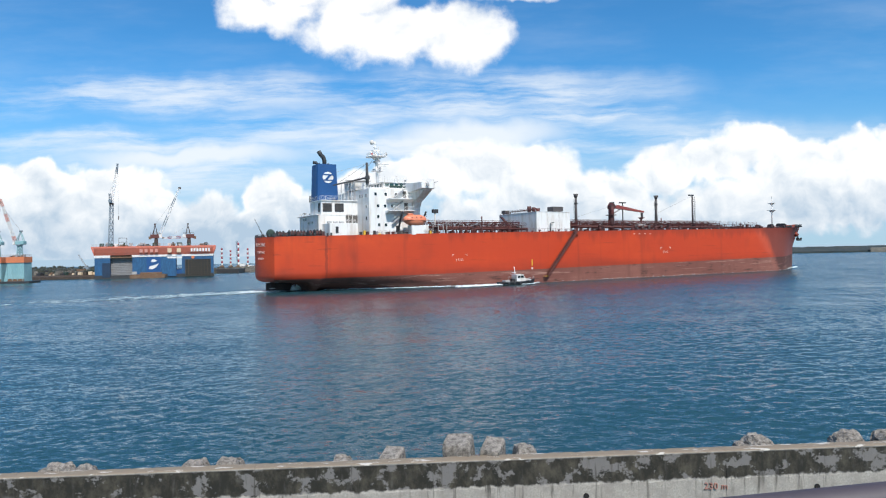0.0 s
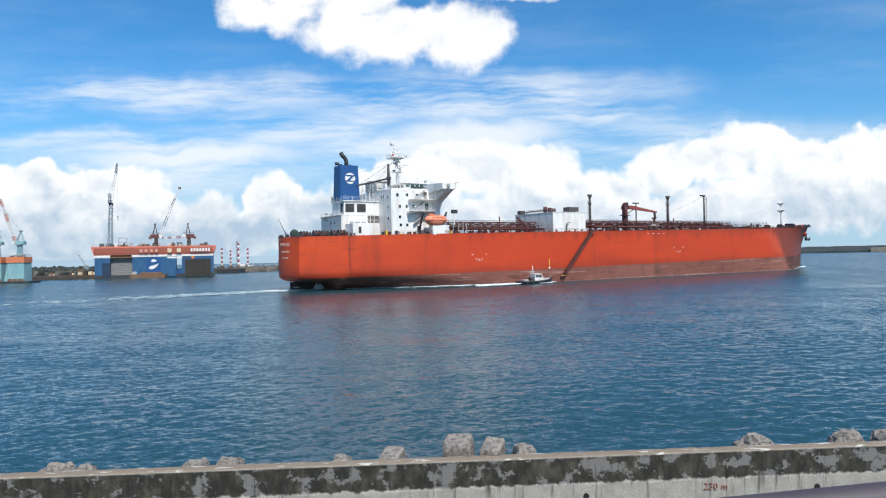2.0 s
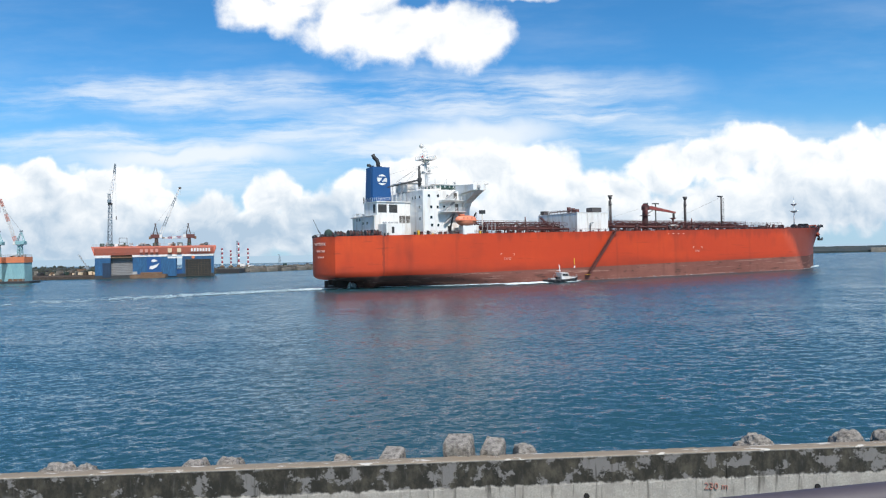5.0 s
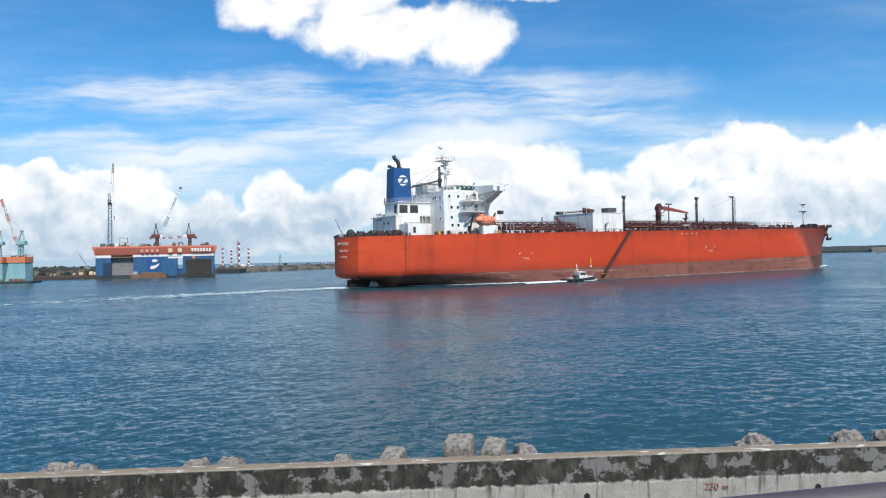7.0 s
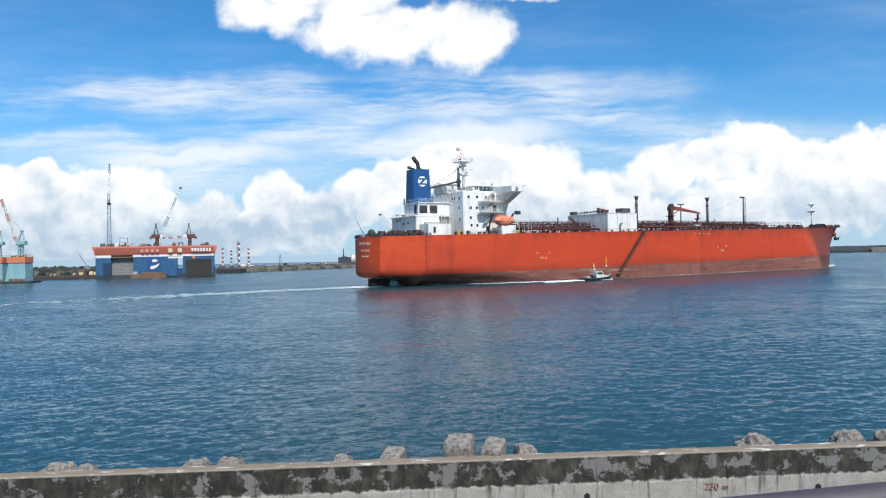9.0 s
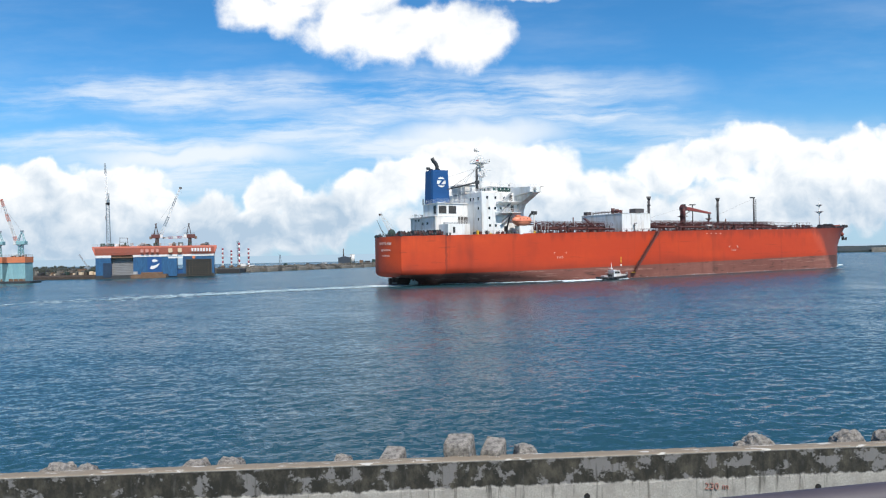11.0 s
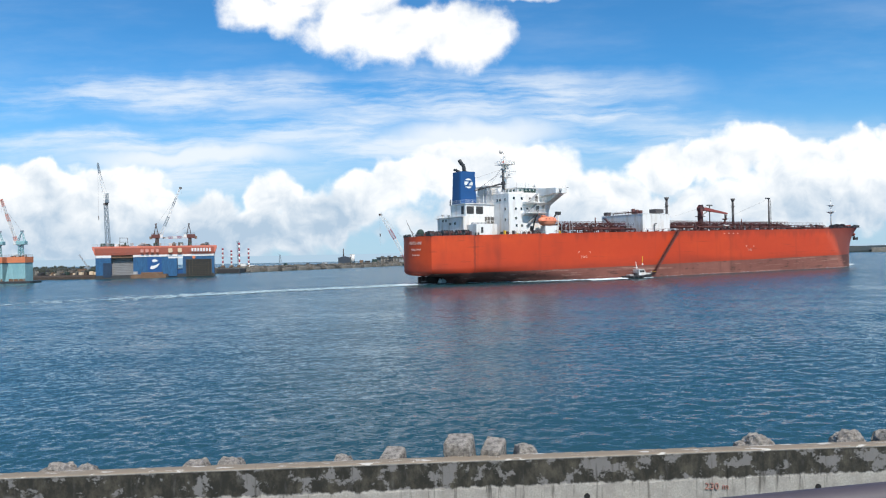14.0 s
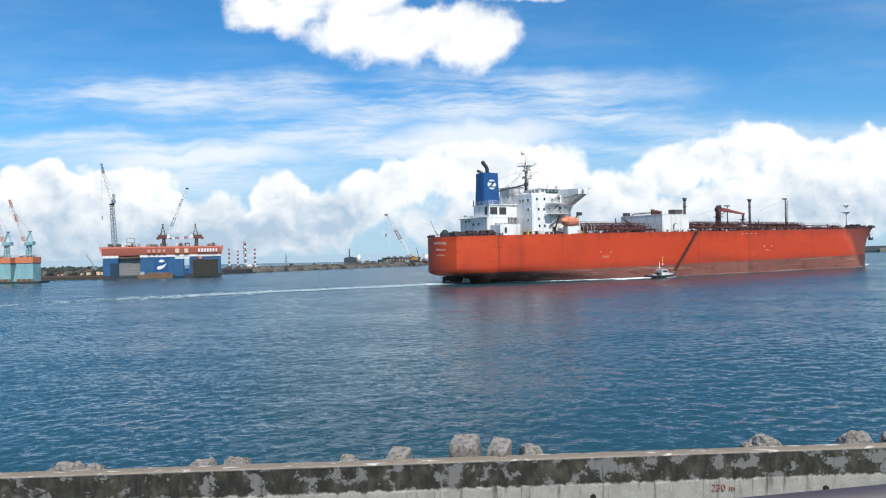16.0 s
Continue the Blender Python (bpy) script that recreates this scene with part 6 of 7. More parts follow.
bank("harbour_land", [(-420, 352), (-300, 352), (-215, 352), (-165, 362)], 60, 2.2, 5.4, SCRUB, "low scrub-covered land behind the docks", 6, 0.7, 4.0)
bank("old_pier", [(-330, 336), (-205, 337), (-172, 339)], 8, 1.7, 2.4, PIERDARK, "low rusty brown pier with stored goods", 7, 0.15, 4.0)
rng = random.Random(21)
for k in range(64):
    x = rng.uniform(-209, -174)
    h = rng.uniform(0.4, 1.7)
    w = rng.uniform(0.5, 2.4)
    bm = box(-w / 2, w / 2, -0.9, 0.9, 0, h, 0.08)
    o = tagged(place("stored_crate", bm, rng.choice((RUST, SIGNCREAM, BLOCKC, DARK, GREENC, PIERDARK, YELB))), "weathered crate or pile stored on the pier", "crate", group="goods on the pier")
    o.matrix_world = pose(x, 342.5 + rng.uniform(-1.5, 2), 2.4, 0, 0, rng.uniform(-15, 15))

for k in range(30):
    x = rng.uniform(-212, -172)
    h = rng.uniform(0.6, 2.2)
    bm = box(-rng.uniform(0.6, 2.4), rng.uniform(0.6, 2.4), -0.9, 0.9, -0.5, h, 0.08)
    o = tagged(place("yard_stack", bm, rng.choice((RUST, SHADE, GREENC, DARK, SCRUB))), "dark stack of materials in the yard behind the pier", "stack", group="stacks in the yard")
    o.matrix_world = pose(x, rng.uniform(352, 372), 3.2, 0, 0, rng.uniform(-40, 40))
s = thing("yard_crane", "small far-off lattice crane in the yard", "crane", m=pose(-196, 368, 4.0))
part("body", box(-1.5, 1.5, -1, 1, 0, 2.2, 0.1), CRANEGREY, s)
part("boom", lattice((0, 0, 2.0), (-4.6, 0, 9.0), 0.5, 0.05, 8), GREYST, s)

def clumps(name, label, mat, count, seed, xs, ys, z, size):
    """Many low irregular humps scattered over a stretch of ground."""
    rg = random.Random(seed)
    bm = bmesh.new()
    for k in range(count):
        x, y = rg.uniform(*xs), rg.uniform(*ys)
        w, h = rg.uniform(*size), rg.uniform(*size) * 0.7
        zz = z + 0.05 * (y - ys[0])
        a0 = rg.uniform(0, 6)
        lo = [bm.verts.new((x + w * rg.uniform(0.7, 1.2) * math.cos(a0 + i * 1.047), y + w * 0.8 * math.sin(a0 + i * 1.047), zz - 1.2)) for i in range(6)]
        hi = [bm.verts.new((x + w * rg.uniform(0.3, 0.8) * math.cos(a0 + i * 1.047), y + w * 0.5 * math.sin(a0 + i * 1.047), zz + h * rg.uniform(0.5, 1.0))) for i in range(6)]
        top = bm.verts.new((x, y, zz + h * 1.15))
        for i in range(6):
            j = (i + 1) % 6
            bm.faces.new((lo[i], lo[j], hi[j], hi[i]))
            bm.faces.new((hi[i], hi[j], top))
    return tagged(place(name, bm, mat), label, "undergrowth", kind="stuff")


clumps("coastal_scrub", "low dark scrub on the land behind the pier", SCRUB, 520, 91, (-330, -160), (354, 392), 4.1, (0.5, 1.5))
clumps("yard_rubble", "pale heaps of rubble among the scrub", BLOCKC, 150, 92, (-260, -165), (353, 366), 3.6, (0.3, 0.9))

# concrete caissons in a row along the breakwater's water side
cais = []
seglen = [math.hypot(c - a, e - b) for (a, b), (c, e) in zip(LINE, LINE[1:])]
total, at = sum(seglen), 44.0
rng = random.Random(33)
while at < total - 12:
    r = at
    for (p, q), ln in zip(zip(LINE, LINE[1:]), seglen):
        if r <= ln:
            break
        r -= ln
    x, y = p[0] + (q[0] - p[0]) * r / ln, p[1] + (q[1] - p[1]) * r / ln
    an = math.degrees(math.atan2(q[1] - p[1], q[0] - p[0]))
    w = rng.uniform(5.0, 9.0)
    h = rng.uniform(1.3, 2.5)
    bm = box(-w / 2, w / 2, -1.6, 3.0, -1.5, h, 0.25)
    o = tagged(place("caisson", bm, BLOCKC), "weathered concrete caisson in the breakwater's face", "concrete block", group="caissons of the breakwater")
    o.matrix_world = pose(x, y, 0.3, 0, rng.gauss(0, 1), an)
    at += w + rng.uniform(2.0, 9.0)


# glowing box standing in for pale haze over the open sea beyond the harbour
HAZE_GLOW = bpy.data.materials.new("glowing_haze_strip")
HAZE_GLOW.use_nodes = True
hb = HAZE_GLOW.node_tree.nodes["Principled BSDF"]
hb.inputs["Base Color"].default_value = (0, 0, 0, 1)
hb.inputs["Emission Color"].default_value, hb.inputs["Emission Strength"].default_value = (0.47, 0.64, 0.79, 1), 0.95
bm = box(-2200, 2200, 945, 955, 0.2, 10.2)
tagged(place("backdrop", bm, HAZE_GLOW), "glowing pale blue strip standing in for haze over the distant open sea", "haze", kind="structure")

# loose stones and broken blocks along the crown of the breakwater
rng = random.Random(71)
bm = bmesh.new()
for k in range(900):
    r = rng.uniform(0, total * 0.6)
    for (p, q), ln in zip(zip(LINE, LINE[1:]), seglen):
        if r <= ln:
            break
        r -= ln
    o = abs(rng.gauss(0, 1)) * 4.5
    nx, ny = -(q[1] - p[1]) / ln, (q[0] - p[0]) / ln
    x, y = p[0] + (q[0] - p[0]) * r / ln + nx * o, p[1] + (q[1] - p[1]) * r / ln + ny * o
    w, d, h = rng.uniform(0.4, 1.8), rng.uniform(0.4, 1.2), rng.uniform(0.3, 1.0)
    z = 1.4 + 1.8 * min(1.0, o / 5.0)
    an = rng.uniform(0, 3.14)
    ring = [(math.cos(an) * a * w - math.sin(an) * b * d, math.sin(an) * a * w + math.cos(an) * b * d) for a, b in ((-1, -1), (1, -1), (1, 1), (-1, 1))]
    lo = [bm.verts.new((x + a, y + b, z - 0.6)) for a, b in ring]
    hi = [bm.verts.new((x + a * 0.8, y + b * 0.8, z + h * rng.uniform(0.7, 1.1))) for a, b in ring]
    bm.faces.new(hi)
    for i in range(4):
        bm.faces.new((lo[i], lo[(i + 1) % 4], hi[(i + 1) % 4], hi[i]))
STONE = material("mixed_breakwater_stone", (0.16, 0.145, 0.125), 0.95, scale=0.12, vary=0.4, second=(0.05, 0.05, 0.045), amount=0.5)
tagged(place("breakwater_stones", bm, STONE), "loose grey stones and broken blocks on the breakwater", "stones", kind="stuff")


def jack_up():
    j = thing("jack_up_barge", "jack-up barge with four red and white striped legs", "barge", m=pose(-135.5, 432, 0))
    part("hull", box(-11.5, 12.5, -30, 7, 0.2, 2.9, 0.2), DARK, j)
    for x, top in ((-7.3, 15.8), (-1.7, 14.4), (3.4, 19.2), (9.4, 15.4)):
        n = 8
        lg = part("leg", tube((x, 0, -1), (x, 0, 4.6), 0.6, n=12), RUST, j)
        for k in range(n):
            a, b = 4.6 + (top - 4.6) * k / n, 4.6 + (top - 4.6) * (k + 1) / n
            part("band", tube((x, 0, a), (x, 0, b), 0.58, n=12), CRANERED if k % 2 else DOCKWHITE, lg)
        part("jack_house", box(x - 1.1, x + 1.1, -1.3, 1.3, 3.2, 4.5, 0.1), RUST, j)
    part("deck_house", box(5.0, 8.2, -3, 0, 3.2, 5.6, 0.1), DOCKWHITE, j)
    part("deck_house", box(10.0, 12.6, -2, 2, 3.0, 4.4, 0.1), DOCKWHITE, j)
    part("crane_mast", lattice((2.6, 1, 3.2), (2.2, 1, 20.5), 0.9, 0.08, 12), CRANEGREY, j)


jack_up()


CRANEOCHRE = material("ochre_yellow_crane_paint", (0.46, 0.24, 0.05), 0.6, scale=0.8, vary=0.2)


def crawler_crane():
    c = thing("crawler_crane", "yellow crawler crane with long red and white lattice boom", "crane", m=pose(-28.5, 540, 3.5))
    for y in (-2.2, 2.2):
        part("track", box(-4, 4, y - 0.6, y + 0.6, 0, 1.5, 0.4), DARK, c)
    part("machine_house", box(-1.2, 3.0, -1.6, 1.6, 1.6, 3.4, 0.25), CRANEOCHRE, c)
    part("counterweight", box(3.0, 4.4, -1.7, 1.7, 1.5, 3.2, 0.2), CRANEDARK, c)
    part("cab", box(-3.2, -1.5, -2.0, -0.6, 1.8, 4.0, 0.15), CRANEOCHRE, c)
    part("cab_window", box(-3.24, -2.2, -2.04, -0.9, 2.7, 3.7), GLASS, c)
    p, q = Vector((-2.2, 0, 2.0)), Vector((-21.5, 0, 38.5))
    for k in range(9):
        part("boom_section", lattice(p.lerp(q, k / 9), p.lerp(q, (k + 1) / 9), 2.4 - (0.9 if k > 7 else 0), 0.2, 4), CRANERED if k in (0, 4, 5) else CRANEWHITE, c)
    part("boom_head", box(-23.4, -21.0, -0.8, 0.8, 37.6, 39.0, 0.2), CRANEDARK, c)
    part("gantry", tube((3.5, 0, 3.5), (2.0, 0, 11.5), 0.24, 0.18, 6), CRANEDARK, c)
    part("gantry", tube((-0.5, 0, 3.5), (2.0, 0, 11.5), 0.2, 0.16, 6), YELLOW, c)
    part("pendant", tube((2.0, 0, 11.5), (-20.5, 0, 37.5), 0.06, n=4), GREYST, c)
    part("hoist_wire", tube((-22.6, 0, 37.6), (-22.6, 0, 12), 0.08, n=4), GREYST, c)
    part("hook_block", tube((-22.6, 0, 23), (-22.6, 0, 20.5), 0.5, 0.3, 8), CRANEDARK, c)


crawler_crane()


def tank(x, y, z, r, h, label):
    t = thing("storage_tank", label, "tank", group="tanks on the breakwater", m=pose(x, y, z))
    part("shell", tube((0, 0, 0), (0, 0, h * 0.95), r, n=24), CRANEWHITE, t)
    bm = bmesh.new()
    bmesh.ops.create_uvsphere(bm, u_segments=20, v_segments=8, radius=r)
    bmesh.ops.scale(bm, verts=bm.verts, vec=(1, 1, 0.14))
    bmesh.ops.translate(bm, verts=bm.verts, vec=(0, 0, h * 0.95))
    part("dome", bm, CRANEWHITE, t)
    part("rim", tube((0, 0, h * 0.93), (0, 0, h * 0.96), r * 1.03, n=24), GREYST, t)
    part("ladder", bmesh_ladder(-r * 0.3, -r - 0.1, 0, h * 0.95), GREYST, t)


tank(-71.8, 525, 3.6, 1.9, 6.8, "white round-topped storage tank")
tank(-20.5, 575, 3.6, 2.6, 6.0, "white storage tank beside the crane")
tank(-14.6, 578, 3.6, 2.6, 5.2, "white storage tank at the breakwater's end")
STOREWALL = material("weathered_pale_render", (0.30, 0.285, 0.25), 0.9, scale=0.5, vary=0.25, second=(0.17, 0.16, 0.14), amount=0.45)
SHEDDARK = material("dark_blue_sheeting", (0.045, 0.06, 0.08), 0.6, scale=0.6, vary=0.2)
s = thing("site_shed", "dark corrugated shed with a thin mast", "shed", m=pose(-77.5, 522, 3.4))
part("shed_body", prism([(-4.6, 0), (4.6, 0), (4.6, 4.4), (0, 5.4), (-4.6, 4.4)], 1, -3, 3), SHEDDARK, s)
part("mast", tube((-0.8, 0, 4.5), (-0.8, 0, 11.6), 0.5, 0.3, 8), CRANEDARK, s)
s = thing("long_store", "long low weathered building with many bays", "building", m=pose(-50.0, 548, 3.6, 0, 0, 42))
part("wall", box(-2, 34, 0, 6, 0, 3.4), STOREWALL, s)
part("roof", box(-2.6, 34.6, -0.8, 6.6, 3.4, 3.75), BLOCKC, s)
for k in range(11):
    part("bay_door", box(-0.5 + k * 3.1, 1.3 + k * 3.1, -0.1, 0.05, 0.2, 2.6), SHADE, s)
    part("pier", box(1.8 + k * 3.1, 2.2 + k * 3.1, -0.35, 0.05, 0.0, 3.4), STOREWALL, s)
for k in range(5):
    part("roof_hutch", box(1 + k * 6.5, 3.2 + k * 6.5, 2, 4, 3.7, 4.6 + 0.4 * (k % 2), 0.08), GREYST if k % 2 else SHADE, s)
s = thing("beacon_tower", "thin lattice beacon tower on the breakwater", "tower", m=pose(-118, 482, 3.0))
part("tower", lattice((0, 0, 0), (0, 0, 8.0), 1.6, 0.09, 7, w1=0.5), CRANEGREY, s)
part("arm", tube((0, 0, 7.5), (-1.6, 0, 8.6), 0.1, n=5), CRANEGREY, s)
for k, (x, y, h) in enumerate(((-64, 515, 2.2), (-60, 520, 1.6), (-55, 528, 2.6), (-34, 530, 1.8), (-22, 552, 2.0), (-96, 468, 1.4), (-108, 452, 1.6), (-88, 490, 1.2), (-30, 545, 2.4), (-46, 540, 1.5))):
    bm = box(-1.4 - 0.3 * (k % 3), 1.4 + 0.4 * (k % 2), -1, 1, 0, h, 0.1)
    o = tagged(place("equipment_box", bm, (RUST, DARK, GREENC, GREYST)[k % 4]), "box of site equipment on the breakwater", "equipment box", group="equipment on the breakwater")
    o.matrix_world = pose(x, y + 4, 3.4, 0, 0, 20 * k)


# ---------------- sea wall ----------------
def wall_material():
    m = material("mossy_concrete", (0.335, 0.32, 0.285), 0.92, scale=1.6, vary=0.2, second=(0.25, 0.235, 0.21), amount=0.45, bump=0.012)
    t = m.node_tree
    b = t.nodes["Principled BSDF"]
    base = b.inputs["Base Color"].links[0].from_socket
    co = t.nodes.new("ShaderNodeTexCoord")
    sp = t.nodes.new("ShaderNodeSeparateXYZ")
    t.links.new(co.outputs["Object"], sp.inputs[0])

    def noise_at(scale, detail, stretch=(1, 1, 1), rough=0.6):
        mp = t.nodes.new("ShaderNodeMapping")
        mp.inputs["Scale"].default_value = stretch
        n = t.nodes.new("ShaderNodeTexNoise")
        n.inputs["Scale"].default_value, n.inputs["Detail"].default_value, n.inputs["Roughness"].default_value = scale, detail, rough
        t.links.new(co.outputs["Object"], mp.inputs["Vector"])
        t.links.new(mp.outputs[0], n.inputs["Vector"])
        return n.outputs["Fac"]

    def maths(op, a, b2):
        n = t.nodes.new("ShaderNodeMath")
        n.operation = op
        for i, v in enumerate((a, b2)):
            if isinstance(v, (int, float)):
                n.inputs[i].default_value = v
            else:
                t.links.new(v, n.inputs[i])
        return n.outputs[0]

    def band(v, lo, hi):
        n = t.nodes.new("ShaderNodeMapRange")
        n.interpolation_type = "SMOOTHSTEP"
        n.inputs["From Min"].default_value, n.inputs["From Max"].default_value = lo, hi
        t.links.new(v, n.inputs["Value"])
        return n.outputs["Result"]
    z = sp.outputs[2]
    ragged = maths("ADD", z, maths("MULTIPLY", maths("SUBTRACT", noise_at(2.2, 6, (1, 1, 0.5)), 0.5), 0.5))
    upper = maths("MULTIPLY", band(ragged, -1.0, -0.9), band(maths("MULTIPLY", z, -1.0), 0.03, 0.10))
    patch = band(maths("ADD", noise_at(1.35, 4, (0.8, 1, 1)), maths("MULTIPLY", noise_at(9, 3), 0.2)), 0.632, 0.69)
    moss = maths("MULTIPLY", upper, maths("SUBTRACT", 1.0, patch))
    moss = maths("MULTIPLY", moss, band(noise_at(0.45, 3), 0.28, 0.40))
    drip = maths("MULTIPLY", band(noise_at(3.0, 4, (1.6, 1, 0.12)), 0.55, 0.70), band(z, -2.4, -0.9))
    dark = maths("MAXIMUM", maths("MULTIPLY", moss, band(noise_at(2.6, 5, (1.5, 1, 0.3)), 0.02, 0.45)), maths("MULTIPLY", drip, 0.75))
    top = maths("MULTIPLY", band(noise_at(1.5, 6, (0.5, 2, 1)), 0.34, 0.40), band(z, -0.06, -0.01))
    mix = t.nodes.new("ShaderNodeMix")
    mix.data_type = "RGBA"
    slime = t.nodes.new("ShaderNodeMix")
    slime.data_type = "RGBA"
    slime.inputs["A"].default_value, slime.inputs["B"].default_value = (0.016, 0.016, 0.012, 1), (0.070, 0.064, 0.048, 1)
    t.links.new(band(noise_at(1.6, 8, (1.1, 1, 0.7), 0.68), 0.42, 0.70), slime.inputs["Factor"])
    t.links.new(slime.outputs["Result"], mix.inputs["B"])
    t.links.new(dark, mix.inputs["Factor"])
    spall = t.nodes.new("ShaderNodeMix")
    spall.data_type = "RGBA"
    spall.inputs["B"].default_value = (0.135, 0.132, 0.13, 1)
    t.links.new(maths("MULTIPLY", upper, 0.9), spall.inputs["Factor"])
    t.links.new(base, spall.inputs["A"])
    t.links.new(spall.outputs["Result"], mix.inputs["A"])
    mix2 = t.nodes.new("ShaderNodeMix")
    mix2.data_type = "RGBA"
    mix2.inputs["B"].default_value = (0.23, 0.185, 0.135, 1)
    t.links.new(top, mix2.inputs["Factor"])
    t.links.new(mix.outputs["Result"], mix2.inputs["A"])
    chip = maths("MULTIPLY", band(noise_at(1.1, 5, (0.7, 3, 1)), 0.58, 0.61), band(z, -0.07, -0.05))
    mix3 = t.nodes.new("ShaderNodeMix")
    mix3.data_type = "RGBA"
    mix3.inputs["B"].default_value = (0.52, 0.49, 0.44, 1)
    t.links.new(chip, mix3.inputs["Factor"])
    t.links.new(mix2.outputs["Result"], mix3.inputs["A"])
    t.links.new(mix3.outputs["Result"], b.inputs["Base Color"])
    return m


WALL = wall_material()
wall = thing("sea_wall", "moss-stained grey concrete sea wall in cast sections", "sea wall", kind="structure", m=pose(0.3, 23.45, 2.96, 0, 0, 3.3))
rng = random.Random(17)
JOINTS = [-47.9, -39.6, -31.4, -23.2, -15.0, -6.95, 1.45, 9.7, 17.9, 26.1, 34.3, 42.5, 50.7]
for a, b in zip(JOINTS, JOINTS[1:]):
    bm = bmesh.new()
    n = int((b - a) / 0.16)
    rows = []
    for k in range(n + 1):
        x = a + 0.004 + (b - a - 0.008) * k / n
        j = lambda s: rng.gauss(0, s)
        rows.append([bm.verts.new(p) for p in ((x, 0.10, -3.2), (x, -0.012 + j(0.004), -1.02 + j(0.02)), (x, 0.0 + j(0.006), -0.96 + j(0.02)), (x, 0.0 + j(0.004), -0.14), (x, -0.012 + j(0.008), -0.04 + j(0.01)), (x, 0.03 + j(0.012), 0.0 + j(0.004)), (x, 0.25, 0.008 + j(0.004)), (x, 0.47 + j(0.01), 0.0 + j(0.005)), (x, 0.5, -0.05), (x, 0.55, -3.2))])
    for r, q in zip(rows, rows[1:]):
        for k in range(9):
            bm.faces.new((r[k], q[k], q[k + 1], r[k + 1]))
    bm.faces.new(rows[0])
    bm.faces.new(rows[-1][::-1])
    bmesh.ops.recalc_face_normals(bm, faces=bm.faces)
    part("wall_section", bm, WALL, wall)
# drain holes and a few red strokes of paint
HOLE = material("black_drain_hole", (0.01, 0.01, 0.01), 0.9, scale=5, vary=0.2)
for x in (-11.6, -2.9, 4.6, 13.05, 21.0):
    part("drain_hole", tube((x, 0.02, -1.42), (x, -0.045, -1.42), 0.10, n=12), HOLE, wall)
REDP = material("faded_red_paint", (0.36, 0.19, 0.155), 0.85, scale=4, vary=0.3)
writing = lettering("230 m", 0.33, REDP, wall, pose(8.86, -0.03, -1.34, 90, 3, 0), 1.05)
tagged(writing, "faded red hand-painted distance on the concrete")

# ---------------- armour rocks behind the wall ----------------
ROCK = material("pitted_grey_rock", (0.33, 0.30, 0.265), 0.95, scale=6.5, vary=0.5, second=(0.085, 0.076, 0.064), amount=0.46, bump=0.05, detail=10)


def rock(x0, x1, top, seed, blocky, label, group="armour blocks behind the wall"):
    """A boulder or concrete armour block behind the wall, from its width and top as seen over the wall."""
    y = 23.45 + 0.058 * x0 + 1.15
    k = y / 24.6
    x0, x1, top = x0 * k, x1 * k, 10.294 - (10.244 - top) * k
    w = x1 - x0
    bm = bmesh.new()
    bmesh.ops.create_icosphere(bm, subdivisions=5, radius=1.0)
    square = 0.16 if blocky else 0.5
    for v in bm.verts:
        soft = Vector([math.copysign(abs(c) ** square, c) for c in v.co])
        v.co = soft * 0.5
    h = 2.3
    rg = random.Random(seed)
    off = Vector((rg.uniform(0, 50), rg.uniform(0, 50), 0))
    for v in bm.verts:
        p = v.co * 2.2 + off
        d = 0.16 * noise.noise(p) + 0.08 * noise.noise(p * 2.7) + 0.05 * noise.noise(p * 7) + 0.03 * noise.noise(p * 17)
        v.co *= 1 + d * (0.30 if blocky else 0.85)
        v.co.x *= w
        v.co.y *= 1.0
        v.co.z *= h
    zmax = max(v.co.z for v in bm.verts)
    o = tagged(place("armour_rock", bm, ROCK), label, "rock", group)
    o.matrix_world = pose((x0 + x1) / 2, y, top - zmax, rg.uniform(16, 24) if blocky else rg.uniform(0, 8), rg.uniform(-5, 5), rg.uniform(-30, -12) if blocky else rg.uniform(-10, 10))


BLOCKL = "rough squared concrete armour block standing above the wall"
ROCKL = "pitted grey boulder showing above the wall"
for k, (a, b, z, bl) in enumerate(((0.0, 1.0, 3.5, True), (1.33, 2.05, 3.32, True), (2.45, 3.35, 3.18, False), (-2.3, -1.55, 3.06, True), (-4.2, -3.4, 2.9, False),
                                   (-9.7, -8.8, 2.8, False), (-8.5, -7.5, 2.86, False), (-14.9, -13.6, 2.76, False), (-13.75, -12.8, 2.78, False), (10.35, 11.2, 3.06, False),
                                   (10.85, 11.95, 3.36, False), (14.05, 15.25, 3.42, False), (15.6, 17.3, 3.48, False))):
    rock(a, b, z, 40 + k, bl, BLOCKL if bl else ROCKL)
bank("rock_slope", [(60, 32.0), (0, 28.4), (-60, 25.0)], 5.0, 0.2, 1.3, ROCK, "rubble slope of the sea wall", 9, 0.25, 1.2)
bm = box(-70, 70, -40, 23.0, -1.0, 0.6)
tagged(place("quay_ground", bm, BLOCKC), "plain concrete quay behind the wall", "ground", kind="structure").matrix_world = pose(0, 0, 0, 0, 0, 0)

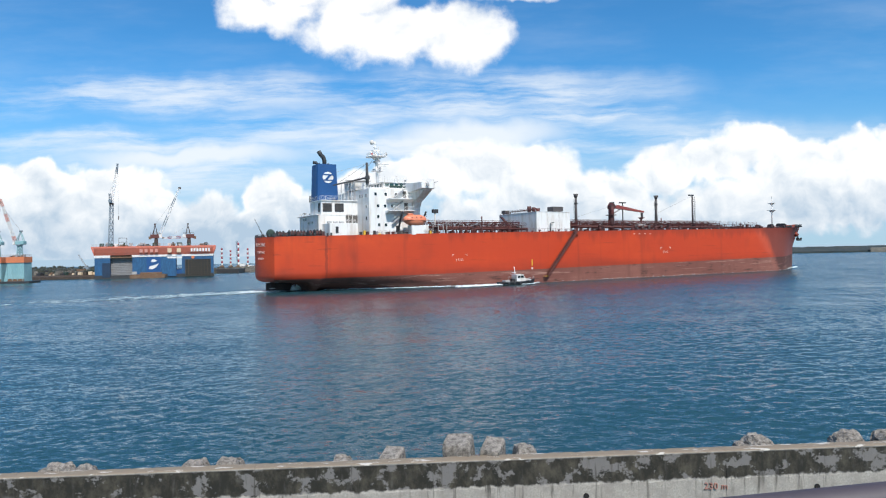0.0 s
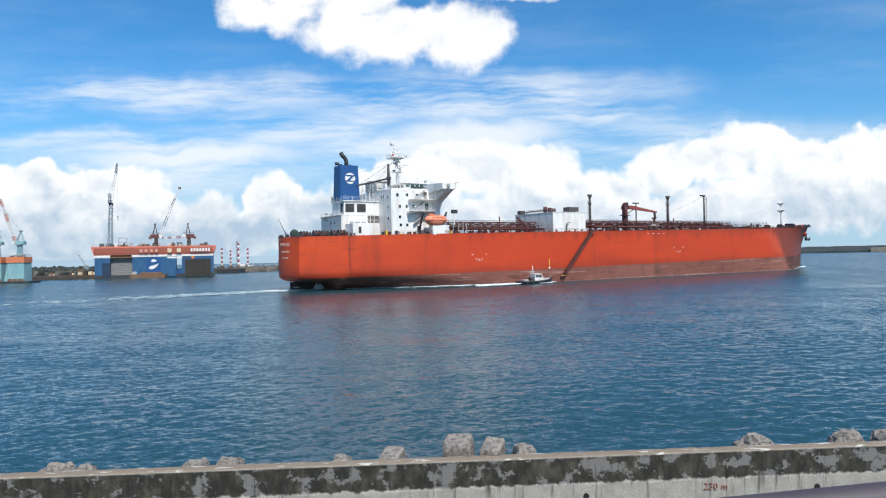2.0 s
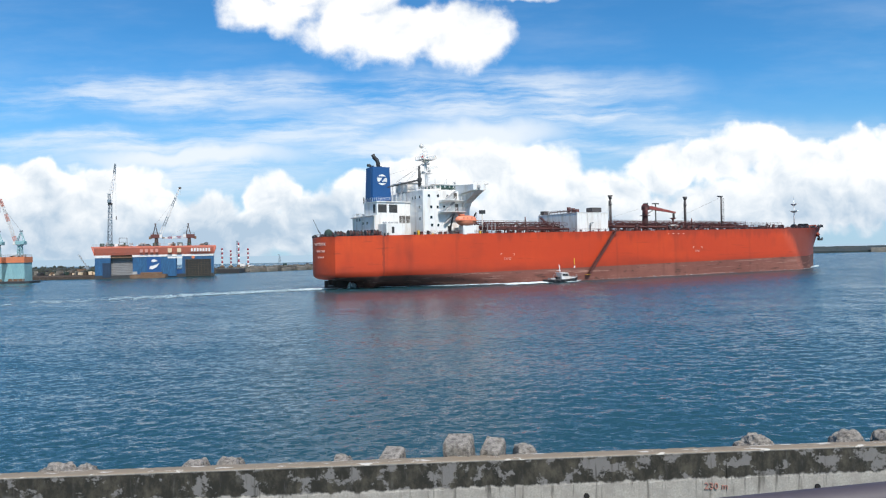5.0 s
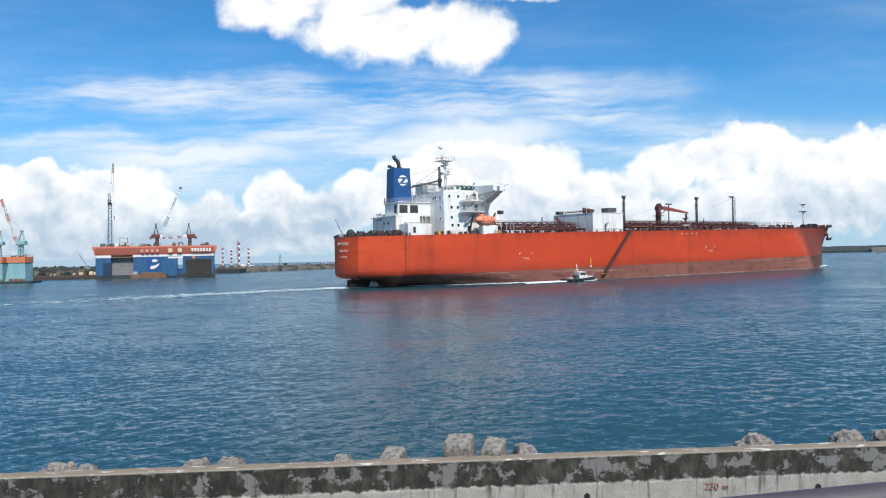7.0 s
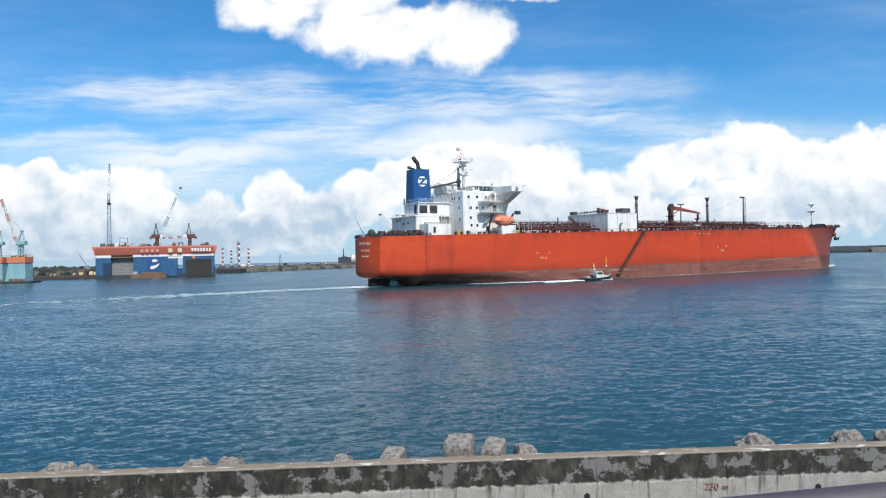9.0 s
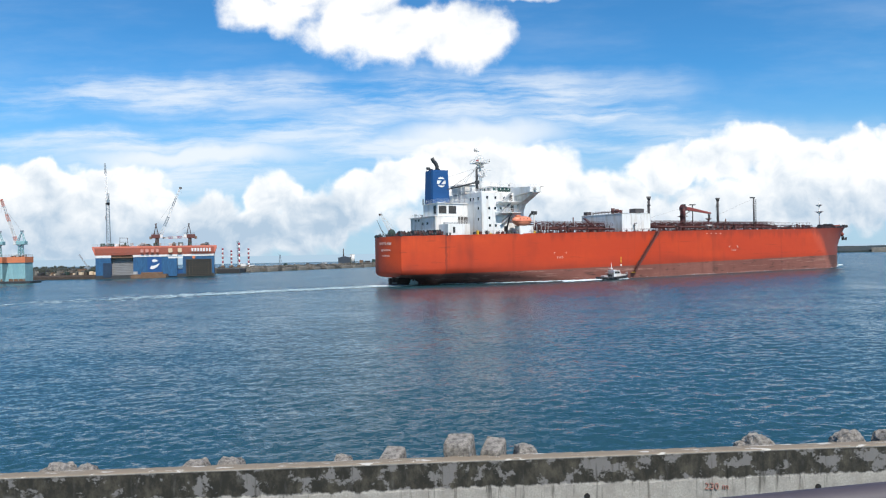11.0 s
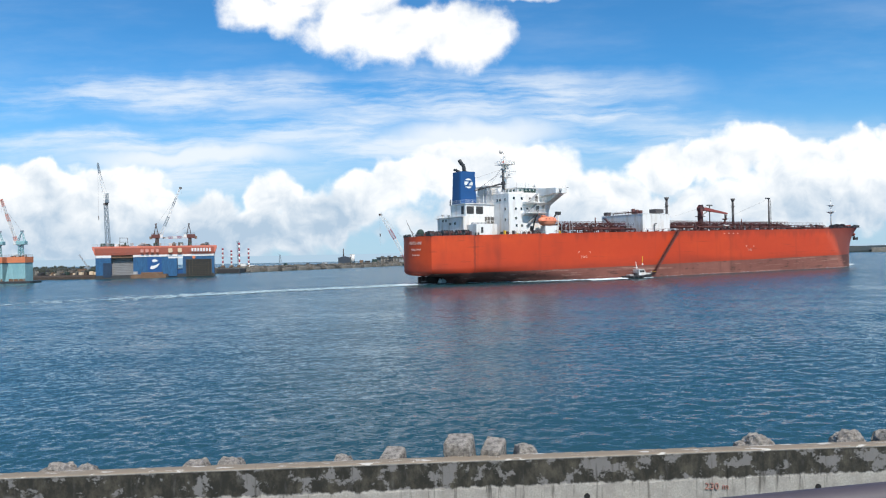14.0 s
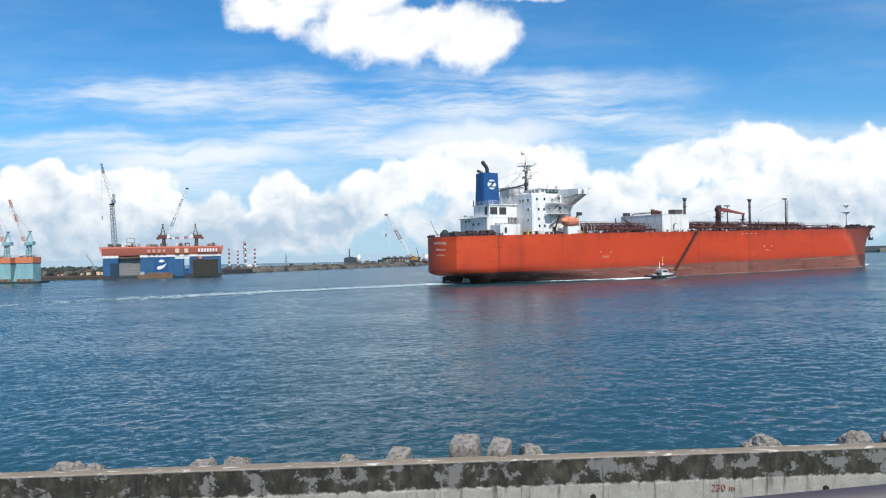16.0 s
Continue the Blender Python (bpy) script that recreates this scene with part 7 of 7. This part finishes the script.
# ---------------- look-out rail close by ----------------
RAILP = material("dull_purple_grey_rail_paint", (0.075, 0.062, 0.075), 0.6, scale=6, vary=0.15)
look_out = thing("look_out_rail", "dull grey-purple steel handrail of the look-out", "handrail")
part("top_bar", tube((-0.6, 0.775, 9.855), (2.6, 1.393, 9.855), 0.026, n=14), RAILP, look_out)
for f in (-0.45, 2.45):
    part("post", tube((f, 0.775 + 0.193 * (f + 0.6), 8.7), (f, 0.775 + 0.193 * (f + 0.6), 9.85), 0.02, n=8), RAILP, look_out)
bm = box(-3, 4, -3, 1.6, 8.4, 8.7)
tagged(place("look_out_floor", bm, BLOCKC), "plain concrete look-out floor", "floor", kind="structure")
bm = box(-3, 4, -3.0, 0.3, 0.6, 8.4)
tagged(place("look_out_wall", bm, BLOCKC), "plain concrete base of the look-out", "wall", kind="structure")


# ---------------- what moves ----------------
def ship_pose(t):
    a = 30.531 + 0.014 * t
    m = radians(30.531 + 0.007 * t)
    return pose(-49.123 + 3.388 * t * math.cos(m), 184.434 + 3.388 * t * math.sin(m), 0, 0, 0, a)


def motions():
    steps = (0, 2, 4, 6, 8, 10, 12, 14, 16)
    walk(ship, [(t, ship_pose(t)) for t in steps])
    walk(hull_foam, [(t, ship_pose(t) @ pose(0, 0, 0.5)) for t in steps])
    walk(stern_wash, [(t, ship_pose(t) @ pose(0, 0, 0.4)) for t in steps])
    ahead_of = ((0, 0.0), (4, -0.1), (8, 0.3), (12, 1.6), (16, 3.6))
    walk(pilot, [(t, ship_pose(t) @ pose(67.6 + curve(ahead_of, t), -25.0, 0.18 + 0.05 * math.sin(1.9 * t), 1.2 * math.sin(1.3 * t), 0.8 * math.sin(1.7 * t), 0)) for t in np.arange(0, 16.01, 1.0)])
    walk(boat_foam, [(t, ship_pose(t) @ pose(67.6 + curve(ahead_of, t), -25.0, 0.5)) for t in steps])
    walk(sea, [(0, pose(0, 0, 0.35)), (16, pose(-5, -9, 0.35))])
    slew = ((0, 94), (3.5, 95.5), (5.8, 100), (8, 108), (10.2, 119), (12.5, 132), (14.3, 142), (16, 150))
    walk(tower, [(t, pose(JIB_FOOT[0] - 0.11 * t, JIB_FOOT[1] - 0.037 * t, 16.4, 0, 0, a)) for t, a in slew])


motions()
